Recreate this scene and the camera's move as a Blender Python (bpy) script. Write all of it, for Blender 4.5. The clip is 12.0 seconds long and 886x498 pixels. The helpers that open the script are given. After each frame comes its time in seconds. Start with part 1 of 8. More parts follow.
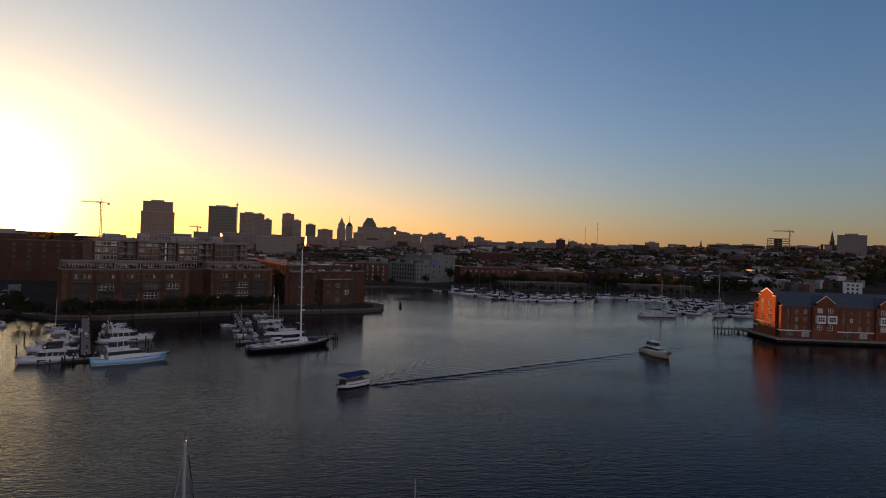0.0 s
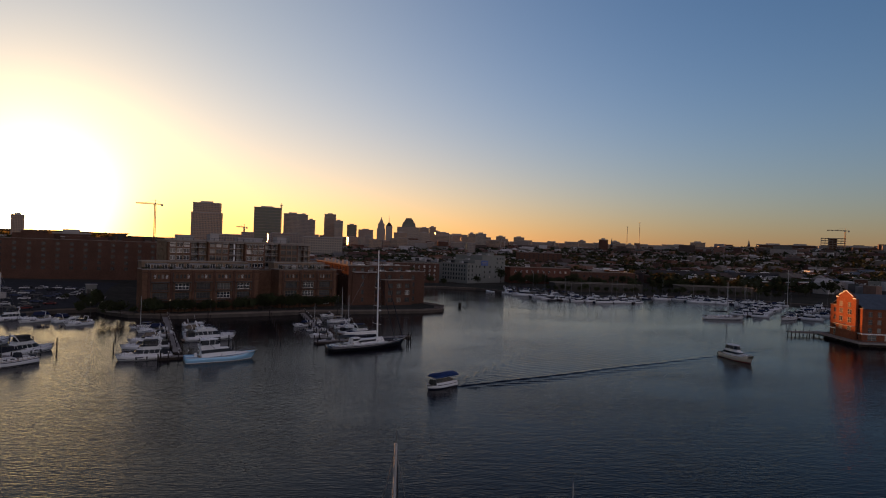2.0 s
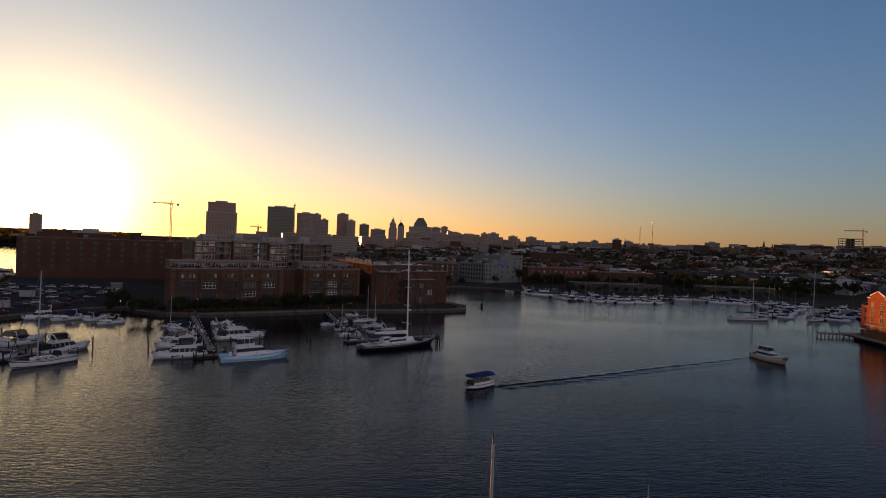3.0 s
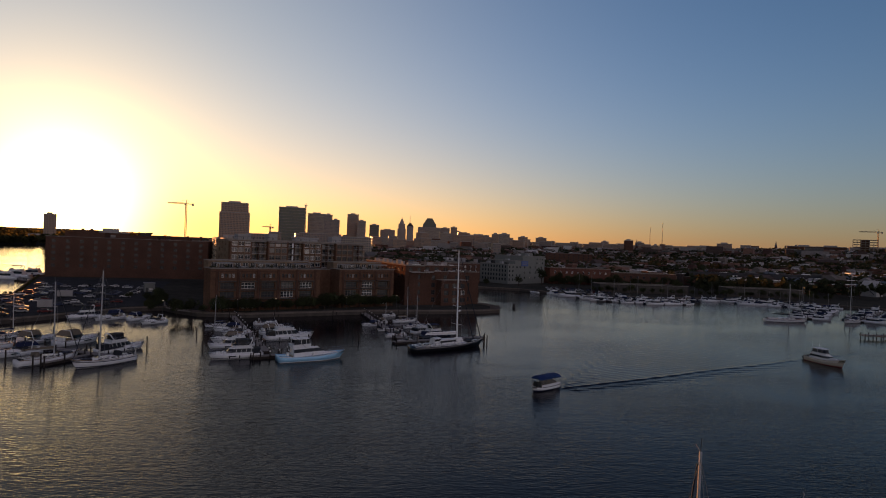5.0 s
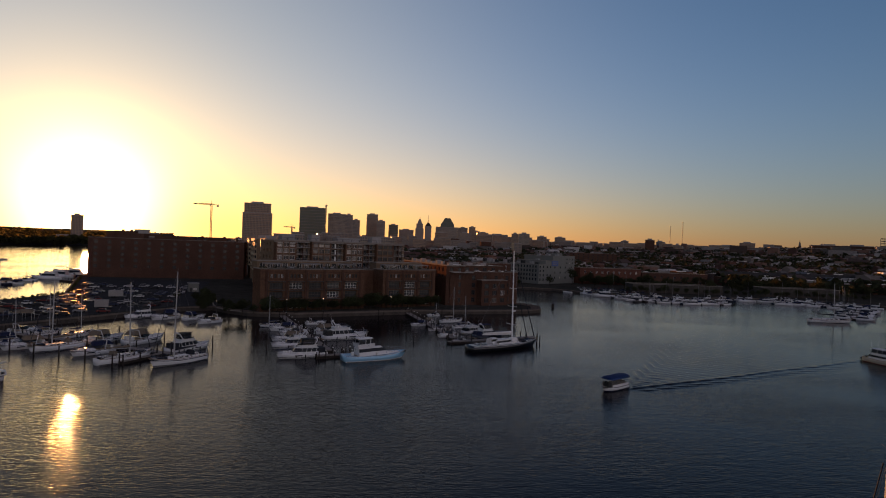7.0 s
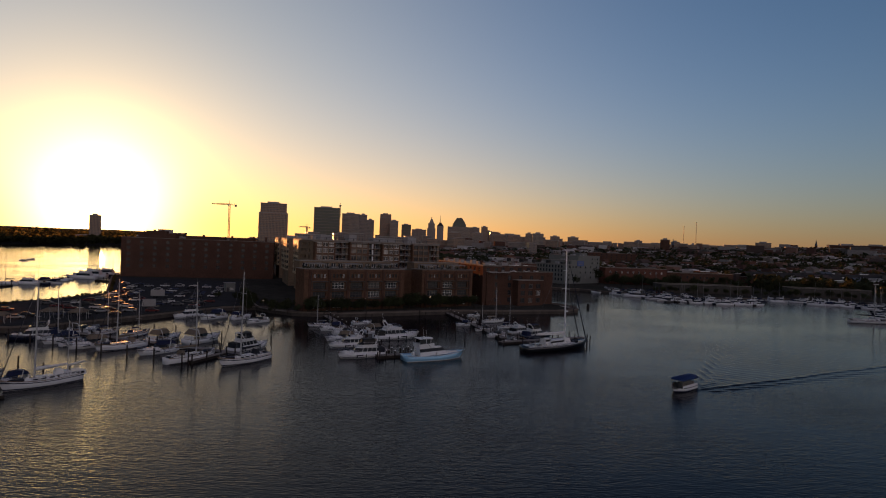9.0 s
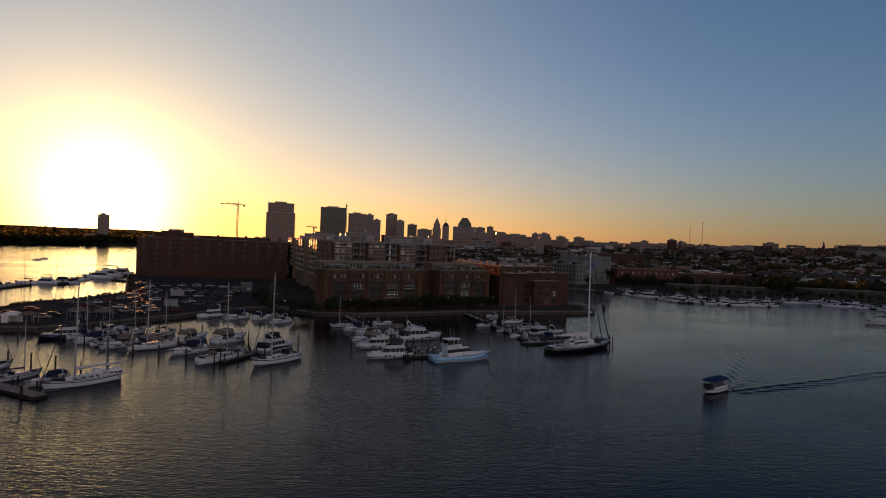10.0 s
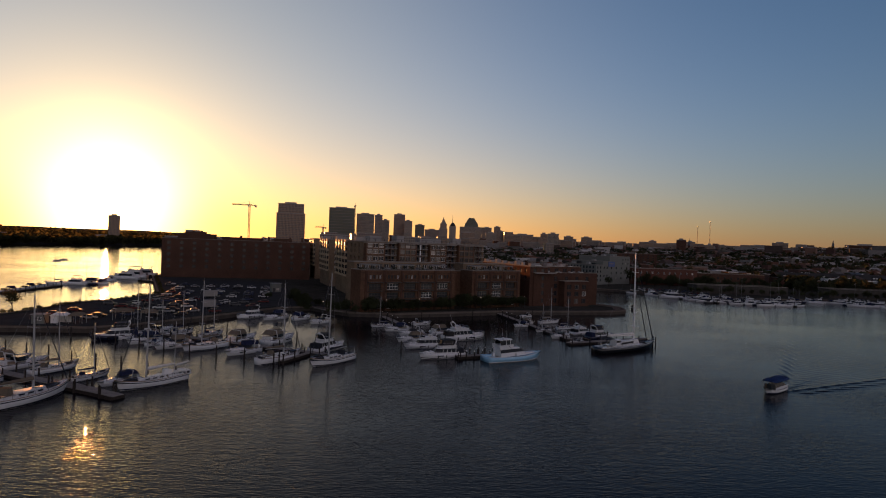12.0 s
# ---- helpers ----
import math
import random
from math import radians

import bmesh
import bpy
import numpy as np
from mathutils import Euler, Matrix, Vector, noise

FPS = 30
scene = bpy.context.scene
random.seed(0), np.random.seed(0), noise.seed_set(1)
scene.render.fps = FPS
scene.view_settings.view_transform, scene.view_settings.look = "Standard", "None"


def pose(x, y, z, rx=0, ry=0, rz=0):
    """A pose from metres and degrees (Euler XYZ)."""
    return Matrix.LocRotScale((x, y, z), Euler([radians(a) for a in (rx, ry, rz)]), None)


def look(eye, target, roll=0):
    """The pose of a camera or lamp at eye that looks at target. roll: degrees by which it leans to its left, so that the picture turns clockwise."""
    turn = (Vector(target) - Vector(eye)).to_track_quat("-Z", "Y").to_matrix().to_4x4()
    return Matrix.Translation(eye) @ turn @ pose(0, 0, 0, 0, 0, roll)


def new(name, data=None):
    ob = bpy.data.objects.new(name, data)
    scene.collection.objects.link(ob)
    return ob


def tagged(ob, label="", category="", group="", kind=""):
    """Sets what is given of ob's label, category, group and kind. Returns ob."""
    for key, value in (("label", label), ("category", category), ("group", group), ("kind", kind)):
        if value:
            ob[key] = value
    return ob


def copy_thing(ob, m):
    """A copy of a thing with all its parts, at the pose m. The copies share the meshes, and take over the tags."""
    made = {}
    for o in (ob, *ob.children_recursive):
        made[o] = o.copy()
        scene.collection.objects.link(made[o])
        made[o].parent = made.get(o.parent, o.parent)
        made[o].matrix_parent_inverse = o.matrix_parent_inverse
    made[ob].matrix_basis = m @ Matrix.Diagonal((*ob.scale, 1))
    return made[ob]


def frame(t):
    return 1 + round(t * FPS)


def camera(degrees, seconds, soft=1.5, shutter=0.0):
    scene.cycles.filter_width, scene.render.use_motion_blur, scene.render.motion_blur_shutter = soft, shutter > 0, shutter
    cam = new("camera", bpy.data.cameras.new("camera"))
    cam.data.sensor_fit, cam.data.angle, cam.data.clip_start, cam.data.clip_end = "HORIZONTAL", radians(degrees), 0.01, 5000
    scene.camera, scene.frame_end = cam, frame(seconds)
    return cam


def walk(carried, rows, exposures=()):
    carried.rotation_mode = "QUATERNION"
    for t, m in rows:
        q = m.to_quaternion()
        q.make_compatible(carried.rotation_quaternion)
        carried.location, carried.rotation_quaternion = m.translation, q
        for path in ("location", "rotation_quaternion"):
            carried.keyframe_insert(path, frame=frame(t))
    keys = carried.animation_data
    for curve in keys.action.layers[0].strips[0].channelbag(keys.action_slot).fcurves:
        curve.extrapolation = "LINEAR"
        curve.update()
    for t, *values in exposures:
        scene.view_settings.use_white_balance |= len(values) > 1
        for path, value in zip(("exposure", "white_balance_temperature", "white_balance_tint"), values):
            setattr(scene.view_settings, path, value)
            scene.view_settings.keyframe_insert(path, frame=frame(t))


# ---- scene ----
cam = camera(73.4, 12.0, soft=1.05)
PATH = [
    (0, (60.44, -2.25, 31.24), (60.745, -0.275, 31.232), 2.1),
    (0.5, (57.57, -2.037, 31.282), (57.844, -0.056, 31.273), 2.1),
    (1, (54.695, -1.804, 31.306), (54.94, 0.181, 31.296), 2.1),
    (1.5, (51.808, -1.536, 31.278), (52.021, 0.452, 31.267), 2.1),
    (2, (49.038, -1.281, 31.229), (49.221, 0.71, 31.216), 2.1),
    (2.5, (46.068, -0.928, 31.071), (46.23, 1.065, 31.057), 2.1),
    (3, (43.182, -0.439, 30.968), (43.33, 1.555, 30.953), 2.2),
    (5, (30.351, 1.778, 30.382), (30.478, 3.774, 30.368), 2.3),
    (5.5, (27.396, 1.628, 30.344), (27.508, 3.625, 30.329), 2.3),
    (6, (24.433, 1.143, 30.311), (24.53, 3.14, 30.295), 2.3),
    (6.5, (21.494, 0.936, 30.285), (21.579, 2.934, 30.269), 2.2),
    (7, (18.44, 0.934, 30.227), (18.515, 2.933, 30.21), 2.2),
    (9, (5.536, 1.015, 29.859), (5.58, 3.014, 29.84), 2.2),
    (9.5, (2.598, 0.678, 29.992), (2.635, 2.677, 29.973), 2.3),
    (10, (-0.485, 0.354, 29.973), (-0.455, 2.354, 29.953), 2.3),
    (10.5, (-3.609, 0.121, 29.941), (-3.583, 2.121, 29.922), 2.3),
    (11, (-6.641, 0.08, 29.829), (-6.62, 2.079, 29.809), 2.3),
    (11.5, (-9.72, 0.067, 29.697), (-9.701, 2.067, 29.677), 2.2),
    (12, (-12.765, -0.058, 29.618), (-12.749, 1.942, 29.598), 2.2),
]
walk(cam, [(t, look(e, g, r)) for t, e, g, r in PATH], [(0.0, 0.98, 7350, 32), (3.0, 0.93, 7350, 32), (6.5, 0.80, 7450, 32), (9.0, 0.72, 7550, 32), (12.0, 0.72, 7550, 32)])

from mathutils.geometry import tessellate_polygon

# ---- light ----
SUN_AZ, SUN_EL = -28.88, 2.15          # degrees from +Y towards +X, degrees above the horizon
SUN_DIR = Vector((math.sin(radians(SUN_AZ)) * math.cos(radians(SUN_EL)),
                  math.cos(radians(SUN_AZ)) * math.cos(radians(SUN_EL)), math.sin(radians(SUN_EL))))


AUREOLE = ((7, (0.83, 0.765, 0.29), 0.20), (60, (1.0, 0.67, 0.12), 0.40), (300, (1.0, 0.84, 0.34), 2.6))
WARM = (1.0, 0.98, 0.90)               # bluish light scattered out of the sky round the sun
HAZE = (0.09, 0.02, (0.80, 0.345, 0.07))
TWILIGHT = (0.13, (0.064, 0.031, 0.037))   # dusty dusk band all round the horizon
HIGH = (0.47, 0.375, 0.52)                  # darker vault overhead
AWAY = (0.60, 0.94, 1.05)                  # deeper blue of the sky away from the sun
ANTI = (0.26, (0.90, 0.82, 0.80))           # rosy glow of the eastern sky opposite the sun
DULL = (0.10, (0.33, 0.345, 0.47))      # how much dusty air dims the sky low over the horizon


def make_world():
    w = bpy.data.worlds.new("evening_sky")
    scene.world = w
    w.use_nodes = True
    n, l = w.node_tree.nodes, w.node_tree.links
    n.clear()
    out = n.new("ShaderNodeOutputWorld")
    sky = n.new("ShaderNodeTexSky")
    sky.sky_type, sky.sun_disc = "NISHITA", False
    sky.sun_elevation, sky.sun_rotation = radians(SUN_EL), radians(SUN_AZ)
    sky.air_density, sky.dust_density, sky.ozone_density, sky.altitude = 1.0, 0.0, 2.8, 0
    b = n.new("ShaderNodeBackground")
    b.inputs[1].default_value = 0.15
    # forward scattering of dusty air round the sun
    tc = n.new("ShaderNodeTexCoord")
    dot = n.new("ShaderNodeVectorMath")
    dot.operation = "DOT_PRODUCT"
    dot.inputs[1].default_value = SUN_DIR
    l.new(tc.outputs["Generated"], dot.inputs[0])
    top = n.new("ShaderNodeMath")
    top.operation = "MAXIMUM"
    top.inputs[1].default_value = 0.0
    l.new(dot.outputs["Value"], top.inputs[0])
    # a dusty layer low over the whole horizon, brighter towards the sun
    sep = n.new("ShaderNodeSeparateXYZ")
    l.new(tc.outputs["Generated"], sep.inputs[0])

    def math_node(op, a, b=None):
        m = n.new("ShaderNodeMath")
        m.operation = op
        for i, v in enumerate((a, b)):
            if v is None:
                continue
            if isinstance(v, (int, float)):
                m.inputs[i].default_value = v
            else:
                l.new(v, m.inputs[i])
        return m.outputs[0]

    def add_glow(before, amount, colour):
        g, a = n.new("ShaderNodeBackground"), n.new("ShaderNodeAddShader")
        g.inputs[0].default_value = (*colour, 1)
        l.new(amount, g.inputs[1])
        l.new(before, a.inputs[0])
        l.new(g.outputs[0], a.inputs[1])
        return a.outputs[0]

    height = math_node("ABSOLUTE", sep.outputs[2])
    dim = n.new("ShaderNodeMix")
    dim.data_type, dim.blend_type = "RGBA", "MULTIPLY"
    l.new(math_node("EXPONENT", math_node("MULTIPLY", height, -1 / DULL[0])), dim.inputs["Factor"])
    l.new(sky.outputs[0], dim.inputs["A"])
    dim.inputs["B"].default_value = (*DULL[1], 1)
    deep = n.new("ShaderNodeMix")
    deep.data_type, deep.blend_type = "RGBA", "MULTIPLY"
    l.new(math_node("SUBTRACT", 1.0, math_node("POWER", top.outputs[0], 2)), deep.inputs["Factor"])
    l.new(dim.outputs["Result"], deep.inputs["A"])
    deep.inputs["B"].default_value = (*AWAY, 1)
    warm = n.new("ShaderNodeMix")
    warm.data_type, warm.blend_type = "RGBA", "MULTIPLY"
    l.new(math_node("POWER", top.outputs[0], 6), warm.inputs["Factor"])
    l.new(deep.outputs["Result"], warm.inputs["A"])
    warm.inputs["B"].default_value = (*WARM, 1)
    vault, high = n.new("ShaderNodeMapRange"), n.new("ShaderNodeMix")
    vault.inputs["From Min"].default_value, vault.inputs["From Max"].default_value = 0.42, 0.64
    l.new(height, vault.inputs["Value"])
    high.data_type, high.blend_type = "RGBA", "MULTIPLY"
    l.new(vault.outputs[0], high.inputs["Factor"])
    l.new(warm.outputs["Result"], high.inputs["A"])
    high.inputs["B"].default_value = (*HIGH, 1)
    l.new(high.outputs["Result"], b.inputs[0])
    last = b.outputs[0]
    for power, colour, strength in AUREOLE:
        last = add_glow(last, math_node("MULTIPLY", math_node("POWER", top.outputs[0], power), strength), colour)
    layer = math_node("EXPONENT", math_node("MULTIPLY", math_node("ABSOLUTE", sep.outputs[2]), -1 / HAZE[0]))
    towards = math_node("ADD", math_node("MULTIPLY", math_node("POWER", top.outputs[0], 5), 1 - HAZE[1]), HAZE[1])
    last = add_glow(last, math_node("MULTIPLY", layer, towards), HAZE[2])
    last = add_glow(last, math_node("EXPONENT", math_node("MULTIPLY", height, -1 / TWILIGHT[0])), TWILIGHT[1])
    opposite = math_node("MAXIMUM", math_node("MULTIPLY", dot.outputs["Value"], -1.0), 0.0)
    last = add_glow(last, math_node("MULTIPLY", opposite, ANTI[0]), ANTI[1])
    l.new(last, out.inputs[0])


make_world()
lamp = bpy.data.lights.new("sun", "SUN")
lamp.energy, lamp.angle, lamp.color = 5.0, radians(0.5), (1.0, 0.44, 0.14)
sun = new("sun", lamp)
sun.matrix_world = look(SUN_DIR * 500, (0, 0, 0))


# ---- materials ----
def material(name, colour, rough=0.6, metal=0.0, vary=0.15, scale=1.5, fine=12.0, bump=0.0, spec=0.5, coat=0.0, random_shift=0.0):
    """A surface of one paint or stuff with stains at a large and a small scale, and a fine relief."""
    m = bpy.data.materials.new(name)
    m.use_nodes = True
    n, l = m.node_tree.nodes, m.node_tree.links
    p = n["Principled BSDF"]
    p.inputs["Roughness"].default_value = rough
    p.inputs["Metallic"].default_value = metal
    p.inputs["Specular IOR Level"].default_value = spec if rough < 0.7 else (min(spec, 0.12) if rough < 0.84 else 0.0)
    p.inputs["Coat Weight"].default_value = coat
    tc = n.new("ShaderNodeTexCoord")
    big, small = n.new("ShaderNodeTexNoise"), n.new("ShaderNodeTexNoise")
    big.inputs["Scale"].default_value, big.inputs["Detail"].default_value = scale, 4
    small.inputs["Scale"].default_value, small.inputs["Detail"].default_value = fine, 3
    for t in (big, small):
        l.new(tc.outputs["Object"], t.inputs["Vector"])
    mix = n.new("ShaderNodeMath")
    mix.operation = "ADD"
    l.new(big.outputs[0], mix.inputs[0])
    l.new(small.outputs[0], mix.inputs[1])
    last = mix
    if random_shift:
        info = n.new("ShaderNodeObjectInfo")
        k = n.new("ShaderNodeMath")
        k.operation = "MULTIPLY_ADD"
        k.inputs[1].default_value = random_shift
        l.new(info.outputs["Random"], k.inputs[0])
        l.new(mix.outputs[0], k.inputs[2])
        last = k
    ramp = n.new("ShaderNodeValToRGB")
    lo, hi = 1 - vary, 1 + vary
    ramp.color_ramp.elements[0].position, ramp.color_ramp.elements[1].position = 0.35, 0.75
    ramp.color_ramp.elements[0].color = (*[min(1, c * lo) for c in colour], 1)
    ramp.color_ramp.elements[1].color = (*[min(1, c * hi) for c in colour], 1)
    half = n.new("ShaderNodeMath")
    half.operation = "MULTIPLY"
    half.inputs[1].default_value = 0.5 if not random_shift else 1 / (2 + random_shift)
    l.new(last.outputs[0], half.inputs[0])
    l.new(half.outputs[0], ramp.inputs[0])
    l.new(ramp.outputs[0], p.inputs["Base Color"])
    if bump:
        b = n.new("ShaderNodeBump")
        b.inputs["Strength"].default_value, b.inputs["Distance"].default_value = 0.6, bump
        l.new(small.outputs[0], b.inputs["Height"])
        l.new(b.outputs[0], p.inputs["Normal"])
    return m


def brick_material(name, colour, mortar, width=0.22, height=0.075, vary=0.3):
    """Brickwork too small to tell apart singly, with large weather stains."""
    m = material(name, colour, rough=0.85, vary=vary, scale=0.12, fine=0.9, spec=0.2)
    n, l = m.node_tree.nodes, m.node_tree.links
    p = n["Principled BSDF"]
    ramp = [x for x in n if x.type == "VALTORGB"][0]
    br = n.new("ShaderNodeTexBrick")
    br.inputs["Scale"].default_value = 1.0
    br.inputs["Brick Width"].default_value, br.inputs["Row Height"].default_value = width, height
    br.inputs["Mortar Size"].default_value = 0.009
    br.inputs["Color1"].default_value, br.inputs["Color2"].default_value = (1, 1, 1, 1), (0.7, 0.66, 0.64, 1)
    br.inputs["Mortar"].default_value = (*mortar, 1)
    tc = [x for x in n if x.type == "TEX_COORD"][0]
    mp = n.new("ShaderNodeSeparateXYZ")
    l.new(tc.outputs["Object"], mp.inputs[0])
    s = n.new("ShaderNodeMath")
    l.new(mp.outputs[0], s.inputs[0])
    l.new(mp.outputs[1], s.inputs[1])
    c = n.new("ShaderNodeCombineXYZ")
    l.new(s.outputs[0], c.inputs[0])
    l.new(mp.outputs[2], c.inputs[1])
    l.new(c.outputs[0], br.inputs["Vector"])
    mul = n.new("ShaderNodeMix")
    mul.data_type, mul.blend_type = "RGBA", "MULTIPLY"
    mul.inputs["Factor"].default_value = 0.8
    l.new(ramp.outputs[0], mul.inputs["A"])
    l.new(br.outputs["Color"], mul.inputs["B"])
    l.new(mul.outputs["Result"], p.inputs["Base Color"])
    return m


def grid_material(name, wall, pane, cell_w, cell_h, gloss=0.25):
    """A far tower's skin: panes in a grid of mullions and floors, far below the size at which a pane shows."""
    m = bpy.data.materials.new(name)
    m.use_nodes = True
    n, l = m.node_tree.nodes, m.node_tree.links
    p = n["Principled BSDF"]
    tc, sep = n.new("ShaderNodeTexCoord"), n.new("ShaderNodeSeparateXYZ")
    l.new(tc.outputs["Object"], sep.inputs[0])
    s = n.new("ShaderNodeMath")
    l.new(sep.outputs[0], s.inputs[0])
    l.new(sep.outputs[1], s.inputs[1])
    c = n.new("ShaderNodeCombineXYZ")
    l.new(s.outputs[0], c.inputs[0])
    l.new(sep.outputs[2], c.inputs[1])
    br = n.new("ShaderNodeTexBrick")
    br.offset = 0.0
    br.inputs["Scale"].default_value = 1.0
    br.inputs["Brick Width"].default_value, br.inputs["Row Height"].default_value = cell_w, cell_h
    br.inputs["Mortar Size"].default_value = cell_h * 0.18
    br.inputs["Color1"].default_value = (*pane, 1)
    br.inputs["Color2"].default_value = (*[x * 1.5 for x in pane], 1)
    br.inputs["Mortar"].default_value = (*wall, 1)
    l.new(c.outputs[0], br.inputs["Vector"])
    l.new(br.outputs["Color"], p.inputs["Base Color"])
    r = n.new("ShaderNodeMapRange")
    r.inputs["To Min"].default_value, r.inputs["To Max"].default_value = gloss, 0.8
    l.new(br.outputs["Fac"], r.inputs[0])
    l.new(r.outputs[0], p.inputs["Roughness"])
    return m


def water_material():
    m = bpy.data.materials.new("harbour_water")
    m.use_nodes = True
    n, l = m.node_tree.nodes, m.node_tree.links
    p = n["Principled BSDF"]
    p.inputs["Base Color"].default_value = (0.005, 0.004, 0.008, 1)
    p.inputs["Roughness"].default_value = 0.05
    p.inputs["Specular IOR Level"].default_value = 0.118
    p.inputs["IOR"].default_value = 1.33
    tc = n.new("ShaderNodeTexCoord")

    def waves(scale, sx, sy, rot, detail):
        mp = n.new("ShaderNodeMapping")
        mp.inputs["Scale"].default_value = (sx, sy, 1)
        mp.inputs["Rotation"].default_value = (0, 0, radians(rot))
        l.new(tc.outputs["Object"], mp.inputs[0])
        t = n.new("ShaderNodeTexNoise")
        t.inputs["Scale"].default_value, t.inputs["Detail"].default_value = scale, detail
        l.new(mp.outputs[0], t.inputs["Vector"])
        return t

    a, b, c = waves(0.6, 0.36, 1.5, 14, 2), waves(2.0, 0.45, 1.4, -4, 2), waves(0.018, 1, 1.6, 30, 3)
    k = n.new("ShaderNodeMath")
    k.operation = "MULTIPLY_ADD"
    k.inputs[1].default_value = 0.62
    l.new(b.outputs[0], k.inputs[0])
    half = n.new("ShaderNodeMath")
    half.operation = "MULTIPLY"
    half.inputs[1].default_value = 0.60
    l.new(a.outputs[0], half.inputs[0])
    l.new(half.outputs[0], k.inputs[2])
    # calmer and rougher patches
    r = n.new("ShaderNodeMapRange")
    r.inputs["From Min"].default_value, r.inputs["From Max"].default_value = 0.35, 0.65
    r.inputs["To Min"].default_value, r.inputs["To Max"].default_value = 0.42, 1.0
    l.new(c.outputs[0], r.inputs[0])
    bp = n.new("ShaderNodeBump")
    bp.inputs["Distance"].default_value = WAVE_HEIGHT
    # the basin lies sheltered behind the quays
    sep, lee, calm = n.new("ShaderNodeSeparateXYZ"), n.new("ShaderNodeMapRange"), n.new("ShaderNodeMath")
    l.new(tc.outputs["Object"], sep.inputs[0])
    lee.inputs["From Min"].default_value, lee.inputs["From Max"].default_value = 120, 205
    lee.inputs["To Min"].default_value, lee.inputs["To Max"].default_value = 1.0, 0.45
    l.new(sep.outputs[1], lee.inputs[0])
    calm.operation = "MULTIPLY"
    l.new(r.outputs[0], calm.inputs[0])
    l.new(lee.outputs[0], calm.inputs[1])
    l.new(calm.outputs[0], bp.inputs["Strength"])
    l.new(k.outputs[0], bp.inputs["Height"])
    l.new(bp.outputs[0], p.inputs["Normal"])
    return m


WAVE_HEIGHT = 0.165
WATER = water_material()
GELCOAT = material("white_gelcoat", (0.62, 0.615, 0.60), 0.5, vary=0.08, spec=0.3)
HULL_CREAM = material("cream_hull_paint", (0.50, 0.43, 0.33), 0.4, vary=0.1, scale=0.6, spec=0.3)
NAVY = material("navy_paint", (0.012, 0.016, 0.035), 0.2, vary=0.2, coat=0.4)
BLACK_HULL = material("black_hull_paint", (0.010, 0.011, 0.014), 0.2, vary=0.2, coat=0.4)
SKYBLUE = material("pale_blue_hull_paint", (0.24, 0.50, 0.66), 0.25, vary=0.05, coat=0.4)
RED_BOOT = material("boot_stripe_red", (0.22, 0.03, 0.02), 0.5)
TINT = material("tinted_cabin_glass", (0.008, 0.010, 0.013), 0.25, vary=0.1, spec=0.2)
CHROME = material("stainless_tube", (0.55, 0.55, 0.55), 0.25, metal=1.0, vary=0.05)
ALLOY = material("aluminium_spar", (0.36, 0.36, 0.35), 0.45, metal=0.1, vary=0.05)
WIRE = material("rigging_wire", (0.16, 0.16, 0.16), 0.4, metal=0.6, vary=0.05)
TEAK = material("weathered_teak_deck", (0.28, 0.19, 0.12), 0.7, vary=0.2, scale=3)
CANVAS_BLUE = material("blue_canvas", (0.012, 0.018, 0.048), 0.8, vary=0.2, bump=0.01)
CANVAS_TAN = material("tan_canvas", (0.17, 0.135, 0.10), 0.85, vary=0.2, bump=0.01)
CANVAS_WHITE = material("sail_cloth", (0.68, 0.66, 0.62), 0.8, vary=0.08, bump=0.01)
CANVAS_DARK = material("dark_canvas", (0.02, 0.022, 0.028), 0.8, vary=0.2)
BLUE_TARP = material("bright_blue_canopy_cloth", (0.035, 0.08, 0.23), 0.7, vary=0.15, bump=0.01)
PLANK = material("grey_dock_planks", (0.27, 0.24, 0.21), 0.85, vary=0.3, scale=1.0, fine=7)
PILE = material("tarred_timber_pile", (0.045, 0.036, 0.030), 0.85, vary=0.35, scale=2)
RUBBER = material("black_rubber", (0.012, 0.012, 0.012), 0.75)
BRICK = brick_material("red_brick", (0.165, 0.092, 0.060), (0.62, 0.55, 0.5))
BRICK_DARK = brick_material("dark_red_brick", (0.115, 0.062, 0.045), (0.6, 0.55, 0.5))
BRICK_ORANGE = brick_material("orange_red_brick", (0.235, 0.085, 0.048), (0.7, 0.6, 0.5))
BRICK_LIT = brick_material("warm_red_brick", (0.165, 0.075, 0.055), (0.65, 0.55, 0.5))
BRICK_BUFF = brick_material("buff_brick", (0.255, 0.18, 0.12), (0.7, 0.65, 0.6))
COPING = material("worn_coping_stone", (0.16, 0.128, 0.105), 0.9, vary=0.3, scale=0.4, fine=3)
QUAY = material("weathered_quay_concrete", (0.085, 0.07, 0.058), 0.9, vary=0.3, scale=0.4, fine=3)
CONCRETE = material("grey_concrete", (0.30, 0.28, 0.26), 0.85, vary=0.18, scale=0.3, fine=3, bump=0.01)
STUCCO = material("grey_painted_wall", (0.175, 0.178, 0.158), 0.85, vary=0.10, scale=0.15, fine=1.5)
WHITE_TRIM = material("white_trim_paint", (0.70, 0.68, 0.64), 0.55, vary=0.07)
DARK_TRIM = material("dark_trim_paint", (0.035, 0.032, 0.03), 0.5, vary=0.2)
ROOF_DARK = material("bitumen_roof", (0.05, 0.048, 0.046), 0.9, vary=0.3, scale=0.2, fine=2)
ROOF_LIGHT = material("pale_membrane_roof", (0.28, 0.27, 0.26), 0.85, vary=0.2, scale=0.15, fine=1.2)
